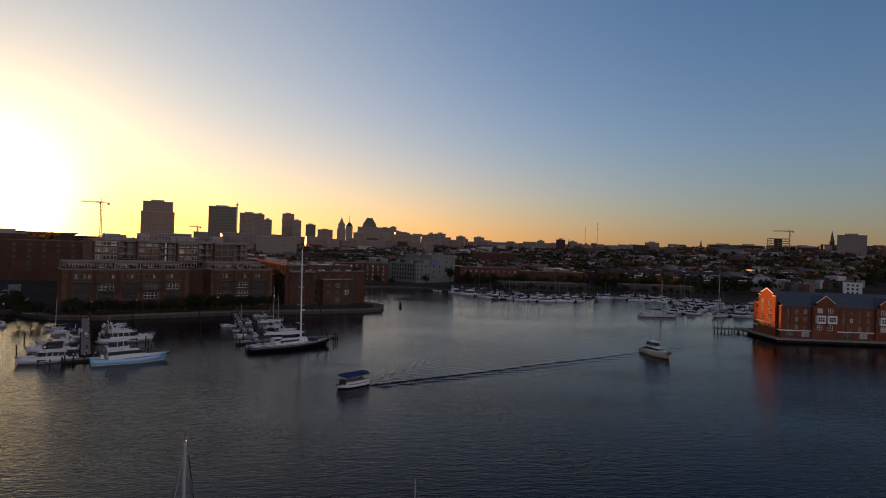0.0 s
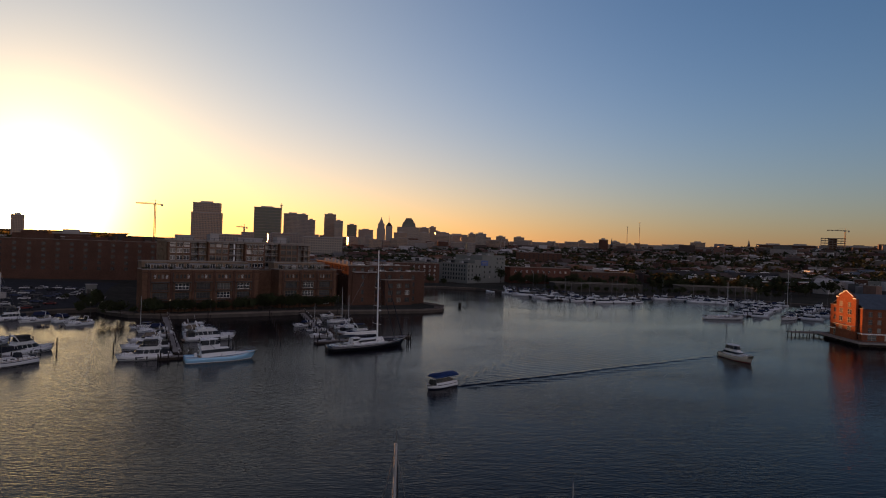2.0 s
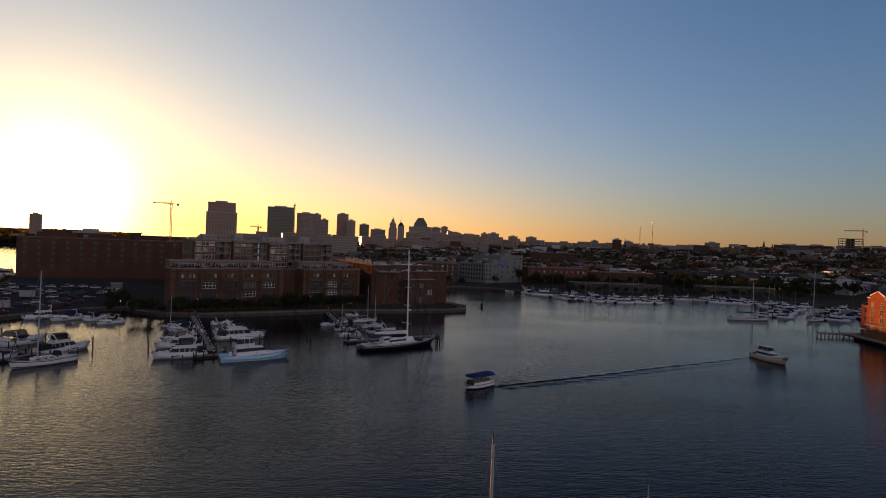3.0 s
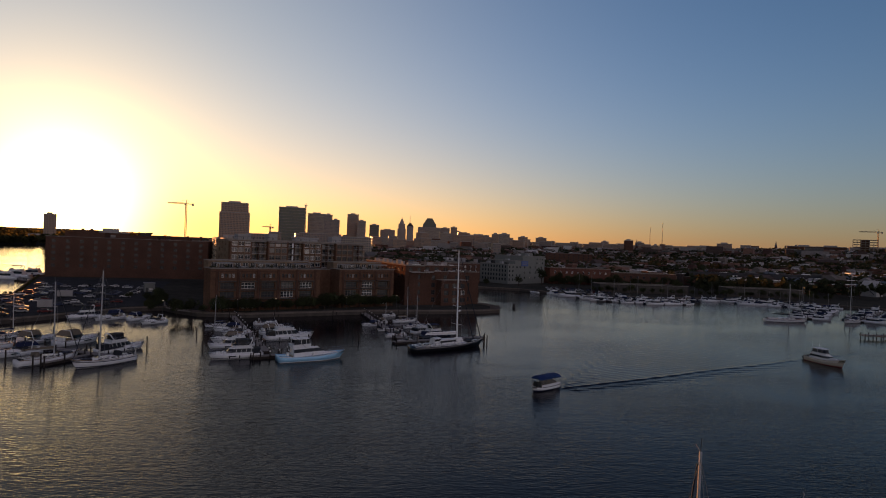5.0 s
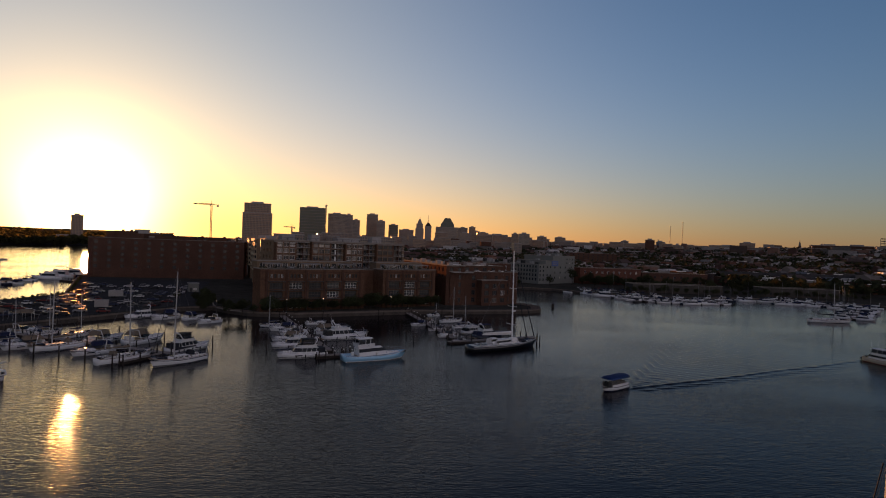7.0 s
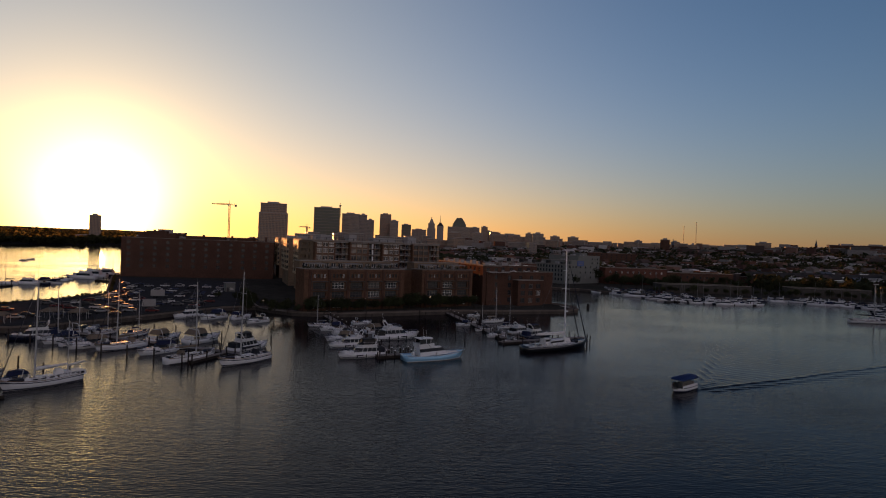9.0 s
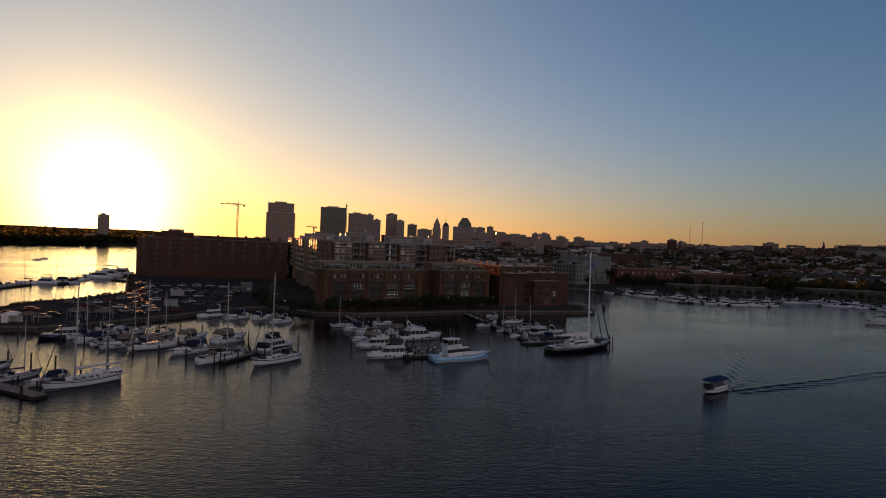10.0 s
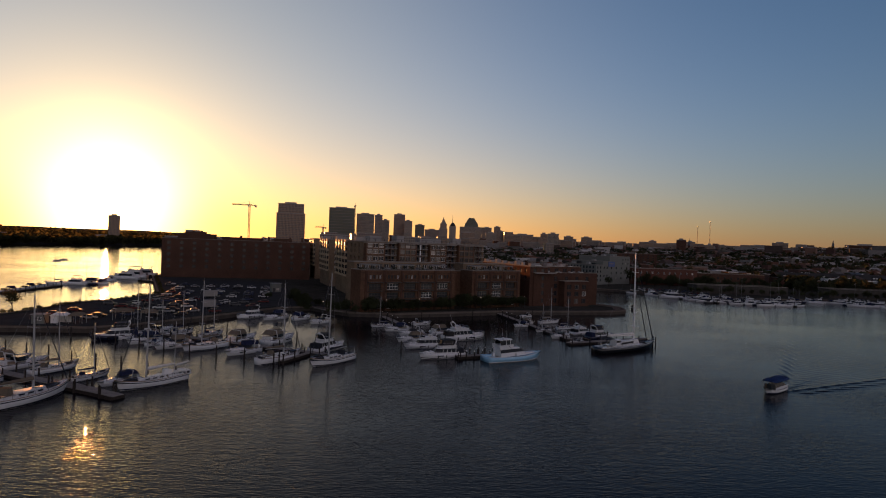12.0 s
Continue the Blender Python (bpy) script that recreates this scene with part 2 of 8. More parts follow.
ROOF_SLATE = material("blue_grey_shingle_roof", (0.075, 0.095, 0.115), 0.75, vary=0.25, scale=0.6, fine=5)


def glass_material():
    """Dark window glass; pale blinds are drawn behind some of the panes."""
    m = material("window_glass", (0.02, 0.024, 0.028), 0.06, vary=0.3, spec=0.6, scale=0.4)
    n, l = m.node_tree.nodes, m.node_tree.links
    p = n["Principled BSDF"]
    info, ramp, mix = n.new("ShaderNodeObjectInfo"), n.new("ShaderNodeValToRGB"), n.new("ShaderNodeMix")
    ramp.color_ramp.interpolation = "CONSTANT"
    for pos, v in ((0.0, 0.0), (0.55, 0.12), (0.74, 0.35), (0.86, 0.8)):
        e = ramp.color_ramp.elements.new(pos) if pos not in (0.0,) else ramp.color_ramp.elements[0]
        e.position, e.color = pos, (v, v, v, 1)
    ramp.color_ramp.elements[-1].color = (0.8, 0.8, 0.8, 1)
    l.new(info.outputs["Random"], ramp.inputs[0])
    mix.data_type = "RGBA"
    l.new(ramp.outputs[0], mix.inputs["Factor"])
    old = p.inputs["Base Color"].links
    if old:
        l.new(old[0].from_socket, mix.inputs["A"])
    mix.inputs["B"].default_value = (0.50, 0.45, 0.38, 1)
    l.new(mix.outputs["Result"], p.inputs["Base Color"])
    return m


GLASS = glass_material()
GLASS_DARK = material("dark_window_glass", (0.02, 0.022, 0.025), 0.2, vary=0.3, spec=0.5, scale=0.4)
SIGN_BLUE = material("blue_sign_paint", (0.05, 0.095, 0.24), 0.6)
ASPHALT = material("asphalt", (0.05, 0.05, 0.05), 0.9, vary=0.25, scale=0.2, fine=3)
PAVING = material("promenade_paving", (0.155, 0.122, 0.10), 0.85, vary=0.25, scale=0.3, fine=4)
GROUND = material("town_ground", (0.055, 0.052, 0.042), 0.95, vary=0.4, scale=0.02, fine=0.3)
CLADDING = material("ochre_panel_cladding", (0.38, 0.30, 0.20), 0.8, metal=0.0, vary=0.12, scale=0.6, bump=0.01)
SHED_WALL = material("weathered_boat_shed", (0.075, 0.066, 0.056), 0.9, vary=0.3, scale=0.4)
STEEL = material("painted_steel", (0.20, 0.17, 0.12), 0.5, metal=0.3)
STONE = material("weathered_stone", (0.26, 0.23, 0.20), 0.85, vary=0.2, scale=0.2, fine=2)
BARK = material("bark", (0.06, 0.045, 0.035), 0.95, vary=0.4, scale=3)
LEAF = material("dark_green_foliage", (0.034, 0.042, 0.018), 0.8, vary=0.5, scale=0.6, fine=3, random_shift=0.8)
LEAF_FAR = material("far_foliage", (0.036, 0.042, 0.024), 0.85, vary=0.5, scale=0.02, fine=0.2)


def let_light_through(m, colour, share):
    """Leaves: part of the light that strikes their back comes through."""
    n, l = m.node_tree.nodes, m.node_tree.links
    p, out = n["Principled BSDF"], n["Material Output"]
    t, mix = n.new("ShaderNodeBsdfTranslucent"), n.new("ShaderNodeMixShader")
    t.inputs[0].default_value = (*colour, 1)
    mix.inputs[0].default_value = share
    l.new(p.outputs[0], mix.inputs[1])
    l.new(t.outputs[0], mix.inputs[2])
    l.new(mix.outputs[0], out.inputs["Surface"])


# paler, far more translucent leaves stand in for orange haze over the bank
LEAF_BANK = material("backlit_foliage", (0.05, 0.05, 0.025), 0.85, vary=0.4, scale=0.02, fine=0.2)
for leaf, share in ((LEAF, 0.2), (LEAF_FAR, 0.12), (LEAF_BANK, 0.65)):
    let_light_through(leaf, (0.10, 0.08, 0.03), share)
CAR_PAINTS = [material("car_paint_" + k, c, 0.6, metal=0.0, vary=0.06, spec=0.2) for k, c in
              (("white", (0.42, 0.41, 0.39)), ("silver", (0.20, 0.20, 0.20)), ("black", (0.012, 0.012, 0.013)), ("red", (0.10, 0.016, 0.013)), ("blue", (0.022, 0.032, 0.065)), ("grey", (0.08, 0.078, 0.076)))]
TOWER_GLASS = grid_material("green_grey_curtain_wall", (0.12, 0.115, 0.075), (0.05, 0.06, 0.055), 3.0, 3.9, 0.3)
TOWER_BROWN = grid_material("brown_stone_grid", (0.30, 0.195, 0.13), (0.06, 0.055, 0.05), 3.0, 3.8, 0.35)
TOWER_GREY = grid_material("pale_concrete_grid", (0.28, 0.22, 0.165), (0.07, 0.065, 0.06), 3.4, 3.6, 0.4)
TOWER_DARK = grid_material("dark_office_grid", (0.24, 0.175, 0.135), (0.06, 0.06, 0.06), 3.0, 3.6, 0.4)
LAMP_GLOW = bpy.data.materials.new("lit_lamp")
LAMP_GLOW.use_nodes = True
LAMP_GLOW.node_tree.nodes["Principled BSDF"].inputs["Emission Color"].default_value = (1, 0.75, 0.45, 1)
LAMP_GLOW.node_tree.nodes["Principled BSDF"].inputs["Emission Strength"].default_value = 1.2


# ---- mesh helpers ----
def part(name, bm, mat, parent=None, label=""):
    """One bmesh (or a ready mesh) as one mesh object, under a thing or a part where one is given."""
    if isinstance(bm, bmesh.types.BMesh):
        me = bpy.data.meshes.new(name)
        bm.normal_update()
        bm.to_mesh(me)
        bm.free()
        me.materials.append(mat)
    else:
        me = bm
    ob = new(name, me)
    if parent is not None:
        ob.parent = parent
    if label:
        ob["label"] = label
    return ob


def thing(name, label, category, m=None, group="", kind=""):
    e = new(name)
    e.empty_display_size = 0.5
    if m is not None:
        e.matrix_basis = m
    return tagged(e, label, category, group, kind)


def box(bm, x0, y0, z0, x1, y1, z1):
    v = [bm.verts.new(p) for p in ((x0, y0, z0), (x1, y0, z0), (x1, y1, z0), (x0, y1, z0), (x0, y0, z1), (x1, y0, z1), (x1, y1, z1), (x0, y1, z1))]
    for f in ((3, 2, 1, 0), (4, 5, 6, 7), (0, 1, 5, 4), (1, 2, 6, 5), (2, 3, 7, 6), (3, 0, 4, 7)):
        bm.faces.new([v[i] for i in f])
    return bm


def boxes(*rows):
    bm = bmesh.new()
    for r in rows:
        box(bm, *r)
    return bm


def prism(points, z0, z1, bm=None, taper=1.0, shift=(0, 0)):
    """A plan outline (counter-clockwise) raised from z0 to z1, the top scaled about its middle and shifted."""
    bm = bm or bmesh.new()
    cx, cy = sum(p[0] for p in points) / len(points), sum(p[1] for p in points) / len(points)
    lo = [bm.verts.new((p[0], p[1], z0)) for p in points]
    hi = [bm.verts.new((cx + (p[0] - cx) * taper + shift[0], cy + (p[1] - cy) * taper + shift[1], z1)) for p in points]
    bm.faces.new(lo[::-1])
    bm.faces.new(hi)
    for i in range(len(points)):
        j = (i + 1) % len(points)
        bm.faces.new((lo[i], lo[j], hi[j], hi[i]))
    return bm


def tube(bm, a, b, r0, r1=None, sides=6):
    """A tapered rod from a to b."""
    a, b = Vector(a), Vector(b)
    r1 = r0 if r1 is None else r1
    q = (b - a).to_track_quat("Z", "Y")
    rings = []
    for p, r in ((a, r0), (b, r1)):
        rings.append([bm.verts.new(p + q @ Vector((r * math.cos(i * math.tau / sides), r * math.sin(i * math.tau / sides), 0))) for i in range(sides)])
    for i in range(sides):
        j = (i + 1) % sides
        bm.faces.new((rings[0][i], rings[0][j], rings[1][j], rings[1][i]))
    bm.faces.new(rings[0][::-1])
    bm.faces.new(rings[1])
    return bm


def tubes(rows, sides=5):
    bm = bmesh.new()
    for a, b, r in rows:
        tube(bm, a, b, r, r, sides)
    return bm


def place(x, y, z, deg):
    return pose(x, y, z, 0, 0, deg)


# ---- setting: water, land, quays ----
NEAR_ANGLES = [-24 + 84 * i / 42 for i in range(43)]      # degrees of the line where the town's slope begins


def rise(x, y):
    """The height of the land."""
    d = math.hypot(x, y)
    a = math.degrees(math.atan2(x, y))
    k = min(1, max(0, (d - 520) / 1900))
    k = k * k * (3 - 2 * k)
    ridge = 12 + max(0, a) * 1.15 if a > -12 else 10
    roll = 5 * noise.noise(Vector((x / 500, y / 500, 0.3))) + 2.5 * noise.noise(Vector((x / 160, y / 160, 1.3)))
    return 1.5 + k * (ridge + roll)


SHORE = [(-213, 480), (-203, 430), (-192, 376), (-140, 273), (-144, 244), (-151, 229), (-150, 205), (-152, 192), (-235, 187),
         (-235, 158), (-134, 167), (-112, 171), (-104, 179), (-90, 205), (-75, 236), (-64, 243), (-56, 235), (-46, 228.5), (-28, 229),
         (-7, 240), (16, 252.5), (41, 259.5), (66, 268), (75, 275), (77, 290), (71, 300), (50, 322), (30, 352), (34, 392), (60, 412),
         (84, 424), (112, 417), (129, 400), (150, 383), (192, 378), (240, 394), (290, 386), (330, 352), (350, 300), (310, 262), (262, 238),
         (226, 224), (221, 199), (262, 193), (430, 186), (840, 180)]


def make_land():
    bm = bmesh.new()
    line = [bm.verts.new((480 * math.tan(radians(a)), 480, 1.5)) for a in NEAR_ANGLES]
    shore = [bm.verts.new((x, y, 1.5)) for x, y in SHORE[1:]]
    rim = shore + line[::-1]
    for tri in tessellate_polygon([[v.co for v in rim]]):
        bm.faces.new([rim[i] for i in tri])
    bmesh.ops.recalc_face_normals(bm, faces=bm.faces[:])
    if sum(f.normal.z for f in bm.faces) < 0:
        bmesh.ops.reverse_faces(bm, faces=bm.faces[:])
    # the town's slope and the hills, out to the horizon
    prev = line
    for step in range(1, 46):
        t = (step / 45) ** 1.8
        row = []
        for a in NEAR_ANGLES:
            d0 = 480 / math.cos(radians(a))
            d = d0 + (4900 - d0) * t
            x, y = d * math.sin(radians(a)), d * math.cos(radians(a))
            row.append(bm.verts.new((x, y, rise(x, y))))
        for i in range(len(row) - 1):
            bm.faces.new((prev[i], prev[i + 1], row[i + 1], row[i]))
        prev = row
    land = part("ground", bm, GROUND)
    tagged(land, "dark built-up land of a harbour town rising to low hills", "ground", kind="structure")
    # the far bank over the wide water
    bm = bmesh.new()
    rows = []
    for i in range(31):
        a = -62 + 40 * i / 30
        d0 = 1205 + 6.5 * max(0, a + 37) ** 1.45
        r = []
        for j in range(9):
            d = d0 + (4850 - d0) * (j / 8) ** 2
            x, y = d * math.sin(radians(a)), d * math.cos(radians(a))
            z = (-1.0, 2.0, 5, 9, 13, 18, 24, 30, 34)[j] + (3 + j) * 0.8 * noise.noise(Vector((x / 300, y / 300, 4.0))) * (j > 1)
            r.append(bm.verts.new((x, y, z)))
        rows.append(r)
    for p, q in zip(rows, rows[1:]):
        for j in range(8):
            bm.faces.new((p[j], q[j], q[j + 1], p[j + 1]))
    tagged(part("far_bank", bm, GROUND), "low dark far bank across the wide harbour", "ground", kind="structure")
    # quay walls along the shore, with a proud coping
    pts = [Vector((x, y, 0)) for x, y in SHORE]
    for name, z0, z1, w, mat, label in (("quay_wall", -1.2, 1.25, 0.25, QUAY, "stained dark concrete quay wall along the water"), ("quay_coping", 1.25, 1.75, 0.45, COPING, "worn pale coping of the quay wall")):
        bm = bmesh.new()
        for p, q in zip(pts[1:-1], pts[2:]):
            d = (q - p).normalized()
            n = Vector((d.y, -d.x, 0))
            v = [bm.verts.new((*(p + n * s - d * 0.1).xy, z)) for z in (z0, z1) for s in (-0.5, w)]
            u = [bm.verts.new((*(q + n * s + d * 0.1).xy, z)) for z in (z0, z1) for s in (-0.5, w)]
            for f in ((v[0], v[1], u[1], u[0]), (v[1], v[3], u[3], u[1]), (v[3], v[2], u[2], u[3]), (v[2], v[0], u[0], u[2]), (v[0], v[2], v[3], v[1]), (u[0], u[1], u[3], u[2])):
                bm.faces.new(f)
        tagged(part(name, bm, mat), label, "quay", kind="structure")


def make_water():
    bm = bmesh.new()
    a = radians(66)
    ring = []
    for d in (0, 300, 1200, 4950):
        ring.append([bm.verts.new((d * math.sin(-a + 2 * a * i / 24), -120 + d * math.cos(-a + 2 * a * i / 24), 0)) for i in range(25)] if d else None)
    c = bm.verts.new((0, -120, 0))
    for i in range(24):
        bm.faces.new((c, ring[1][i + 1], ring[1][i]))
        for p, q in zip(ring[1:], ring[2:]):
            bm.faces.new((p[i], p[i + 1], q[i + 1], q[i]))
    back = [bm.verts.new(p) for p in ((-4900, -900, 0), (4900, -900, 0))]
    bm.faces.new((ring[3][0], *[r[0] for r in (ring[2], ring[1])], c, *[r[24] for r in (ring[1], ring[2], ring[3])], back[1], back[0]))
    w = part("water", bm, WATER)
    tagged(w, "dark rippled harbour water mirroring the evening sky", "water", kind="structure")


make_land()
make_water()


# ---- buildings ----
def facade(bm, origin, along, width, height, holes, depth=0.3):
    """A wall face with rectangular openings (x, z, w, h) whose reveals run inwards."""
    o, d = Vector(origin), Vector(along).normalized()
    inward = Vector((-d.y, d.x, 0))
    xs = sorted({0.0, width, *[round(h[0], 3) for h in holes], *[round(h[0] + h[2], 3) for h in holes]})
    zs = sorted({0.0, height, *[round(h[1], 3) for h in holes], *[round(h[1] + h[3], 3) for h in holes]})
    grid = {}

    def v(x, z, k=0.0):
        key = (x, z, k)
        if key not in grid:
            grid[key] = bm.verts.new(o + d * x + inward * k + Vector((0, 0, z)))
        return grid[key]

    def inside(x, z):
        return any(h[0] < x < h[0] + h[2] and h[1] < z < h[1] + h[3] for h in holes)

    for z0, z1 in zip(zs, zs[1:]):
        for x0, x1 in zip(xs, xs[1:]):
            if not inside((x0 + x1) / 2, (z0 + z1) / 2):
                bm.faces.new((v(x0, z0), v(x1, z0), v(x1, z1), v(x0, z1)))
    for x, z, w, h in holes:
        a, b, c, e = [(round(p, 3), round(q, 3)) for p, q in ((x, z), (x + w, z), (x + w, z + h), (x, z + h))]
        for p, q in ((a, b), (b, c), (c, e), (e, a)):
            try:
                bm.faces.new((v(*q), v(*p), v(*p, depth), v(*q, depth)))
            except ValueError:
                pass


WINDOW_MESHES = {}


def window_meshes(w, h, cols, rows, frame_mat):
    key = (round(w, 2), round(h, 2), cols, rows, frame_mat.name)
    if key not in WINDOW_MESHES:
        f = max(0.07, min(w, h) * 0.06)
        bm = bmesh.new()
        pw, ph = (w - f * (cols + 1)) / cols, (h - f * (rows + 1)) / rows
        facade(bm, (0, 0, 0), (1, 0, 0), w, h, [(f + i * (pw + f), f + j * (ph + f), pw, ph) for i in range(cols) for j in range(rows)], 0.06)
        a = bpy.data.meshes.new("window")
        bm.to_mesh(a)
        bm.free()
        a.materials.append(frame_mat)
        bm = boxes((f * 0.5, 0.045, f * 0.5, w - f * 0.5, 0.06, h - f * 0.5))
        b = bpy.data.meshes.new("pane")
        bm.to_mesh(b)
        bm.free()
        b.materials.append(GLASS_DARK if frame_mat is DARK_TRIM else GLASS)
        WINDOW_MESHES[key] = (a, b)
    return WINDOW_MESHES[key]


def add_window(parent, x, y, z, deg, w, h, cols=2, rows=2, frame_mat=None):
    a, b = window_meshes(w, h, cols, rows, frame_mat or WHITE_TRIM)
    o = part("window", a, None, parent)
    o.matrix_basis = place(x, y, z, deg)
    part("pane", b, None, o)


def walls(root, w, d, h, mat, front=(), left=(), right=(), z0=0.0, x0=0.0, y0=0.0, depth=0.3, frame_mat=None, name="wall", cols=2, rows=2, roof_mat=None):
    """Four walls of a box w x d x h with openings and their windows, and a flat roof behind a parapet. The front looks to -y."""
    bm = bmesh.new()
    facade(bm, (x0, y0, z0), (1, 0, 0), w, h, front, depth)
    facade(bm, (x0, y0 + d, z0), (0, -1, 0), d, h, left, depth)
    facade(bm, (x0 + w, y0, z0), (0, 1, 0), d, h, right, depth)
    facade(bm, (x0 + w, y0 + d, z0), (-1, 0, 0), w, h, (), depth)
    # inner faces keep light from passing through
    box(bm, x0 + depth + 0.25, y0 + depth + 0.25, z0, x0 + w - depth - 0.25, y0 + d - depth - 0.25, z0 + h - 0.4)
    part(name, bm, mat, root)
    bm = boxes((x0 + 0.02, y0 + 0.02, z0 + h - 0.9, x0 + w - 0.02, y0 + d - 0.02, z0 + h - 0.6))
    part("roof", bm, roof_mat or ROOF_DARK, root)
    bm = boxes((x0 - 0.15, y0 - 0.15, z0 + h, x0 + w + 0.15, y0 + 0.35, z0 + h + 0.25), (x0 - 0.15, y0 + d - 0.35, z0 + h, x0 + w + 0.15, y0 + d + 0.15, z0 + h + 0.25),
               (x0 - 0.15, y0 + 0.35, z0 + h, x0 + 0.35, y0 + d - 0.35, z0 + h + 0.25), (x0 + w - 0.35, y0 + 0.35, z0 + h, x0 + w + 0.15, y0 + d - 0.35, z0 + h + 0.25))
    part("coping", bm, STONE, root)
    k = depth - 0.12
    mats = frame_mat if isinstance(frame_mat, tuple) else (frame_mat,)
    for i, (x, z, ww, hh) in enumerate(front):
        add_window(root, x0 + x, y0 + k, z0 + z, 0, ww, hh, cols, rows, mats[i % len(mats)])
    for x, z, ww, hh in left:
        add_window(root, x0 + k, y0 + d - x, z0 + z, -90, ww, hh, cols, rows, frame_mat)
    for x, z, ww, hh in right:
        add_window(root, x0 + w - k, y0 + x, z0 + z, 90, ww, hh, cols, rows, frame_mat)


def rows_of(width, step, w, h, levels, start=None, skip=()):
    """Openings in even columns on the given sill heights."""
    n = int((width - 0.6) // step)
    m = (width - n * step) / 2 if start is None else start
    return [(m + i * step + (step - w) / 2, z, w, h) for z in levels for i in range(n) if i not in skip]


QUAY_DEG = math.degrees(math.atan2(0.545, 0.839))


def quay_local(s, t):
    """A place along the brick front: s metres along it, t metres behind it."""
    return (-45.2 + 0.839 * s - 0.545 * t, 229.1 + 0.545 * s + 0.839 * t)


GREEN = random.Random(31)


def make_low_block(s0, s1, extra):
    x, y = quay_local(s0, 0)
    r = thing("apartment_building", "low red brick apartment block with wide windows above a promenade", "apartment building", place(x, y, 1.5, QUAY_DEG), "brick blocks on the quay")
    w = s1 - s0
    n = int((w - 0.6) // 8)
    m = (w - n * 8) / 2
    wide = rows_of(w, 8.0, 5.4, 2.5, (8.6, 5.0)) + rows_of(w, 8.0, 5.0, 2.4, (1.0,))
    wide += [(m + i * 8 + k, 13.0, 1.0, 1.5) for i in range(n) for k in (1.6, 3.0, 4.4, 5.8)]
    walls(r, w, 9, 16.4, BRICK, front=wide, frame_mat=(DARK_TRIM, WHITE_TRIM, DARK_TRIM, STONE, WHITE_TRIM, DARK_TRIM, DARK_TRIM), cols=4, rows=2, depth=0.55)
    walls(r, w - (16.7 if extra else 0) + 8, 20.5, 15.8, BRICK, x0=16.7 if extra else -8, y0=9.1, name="rear_wall")
    part("string_course", boxes((0.02, -0.10, 12.35, w - 0.02, -0.003, 12.55)), BRICK_DARK, r)
    part("sill_course", boxes((0.02, -0.16, 15.2, w - 0.02, -0.003, 15.5)), BRICK_DARK, r)
    for i in range(n + 1):
        part("pilaster", boxes((m + i * 8 - 0.45, -0.32, 0.02, m + i * 8 + 0.45, -0.003, 16.1)), BRICK_DARK, r)
    for i in range(n):
        for z in (8.25, 4.65):
            b = part("balcony", boxes((m + i * 8 + 1.0, -1.3, z - 0.2, m + i * 8 + 7.0, -0.01, z)), DARK_TRIM, r)
            rail = [((m + i * 8 + 1.05, -1.25, z + 1.05), (m + i * 8 + 6.95, -1.25, z + 1.05), 0.05), ((m + i * 8 + 1.05, -1.25, z + 0.15), (m + i * 8 + 6.95, -1.25, z + 0.15), 0.04)]
            rail += [((m + i * 8 + 1.05 + k * 0.28, -1.25, z), (m + i * 8 + 1.05 + k * 0.28, -1.25, z + 1.05), 0.022) for k in range(22)]
            part("railing", tubes(rail, 4), DARK_TRIM, b)
        c = part("canopy", boxes((m + i * 8 + 0.8, -1.5, 11.45, m + i * 8 + 7.2, -0.01, 11.75)), DARK_TRIM, r, "dark steel balcony canopy")
        for a in (1.05, 4.0, 6.95):
            part("canopy_post", tube(bmesh.new(), (m + i * 8 + a, -1.3, 8.25), (m + i * 8 + a, -1.3, 11.45), 0.07), DARK_TRIM, c)
        part("downpipe", tube(bmesh.new(), (m + i * 8 + 0.62, -0.12, 0.3), (m + i * 8 + 0.62, -0.12, 15.1), 0.11), DARK_TRIM, r)
    # roof terraces with flat pergolas, planters and parapet rails
    for i in range(n):
        x0 = m + i * 8 + 0.6
        if i % 2 == 0:
            p = part("pergola", boxes(*[(x0 + k * 0.8, 2.4, 18.45, x0 + k * 0.8 + 0.22, 7.6, 18.65) for k in range(9)], (x0 - 0.2, 2.6, 18.2, x0 + 6.9, 2.85, 18.45), (x0 - 0.2, 7.1, 18.2, x0 + 6.9, 7.35, 18.45)), CONCRETE, r, "flat slatted pergola on thin posts")
            for a in (x0 + 0.1, x0 + 3.2, x0 + 6.3):
                for b in (2.65, 7.15):
                    part("post", boxes((a, b, 15.8, a + 0.18, b + 0.18, 18.2)), CONCRETE, p)
        else:
            part("skylight", prism([(x0 + 1, 3), (x0 + 5, 3), (x0 + 5, 6), (x0 + 1, 6)], 15.8, 17.3, taper=0.8), ROOF_LIGHT, r)
        part("planter", boxes((x0 + 0.4, 0.9, 15.8, x0 + 5.8, 1.7, 16.9)), DARK_TRIM, r)
    walls(r, w - 3.0, 6.5, 3.3, BRICK_BUFF, front=rows_of(w - 3.0, 3.1, 2.2, 2.1, (0.5,)), z0=15.85, x0=1.5, y0=9.3, name="penthouse_wall", cols=2, rows=1, frame_mat=WHITE_TRIM, roof_mat=ROOF_DARK)
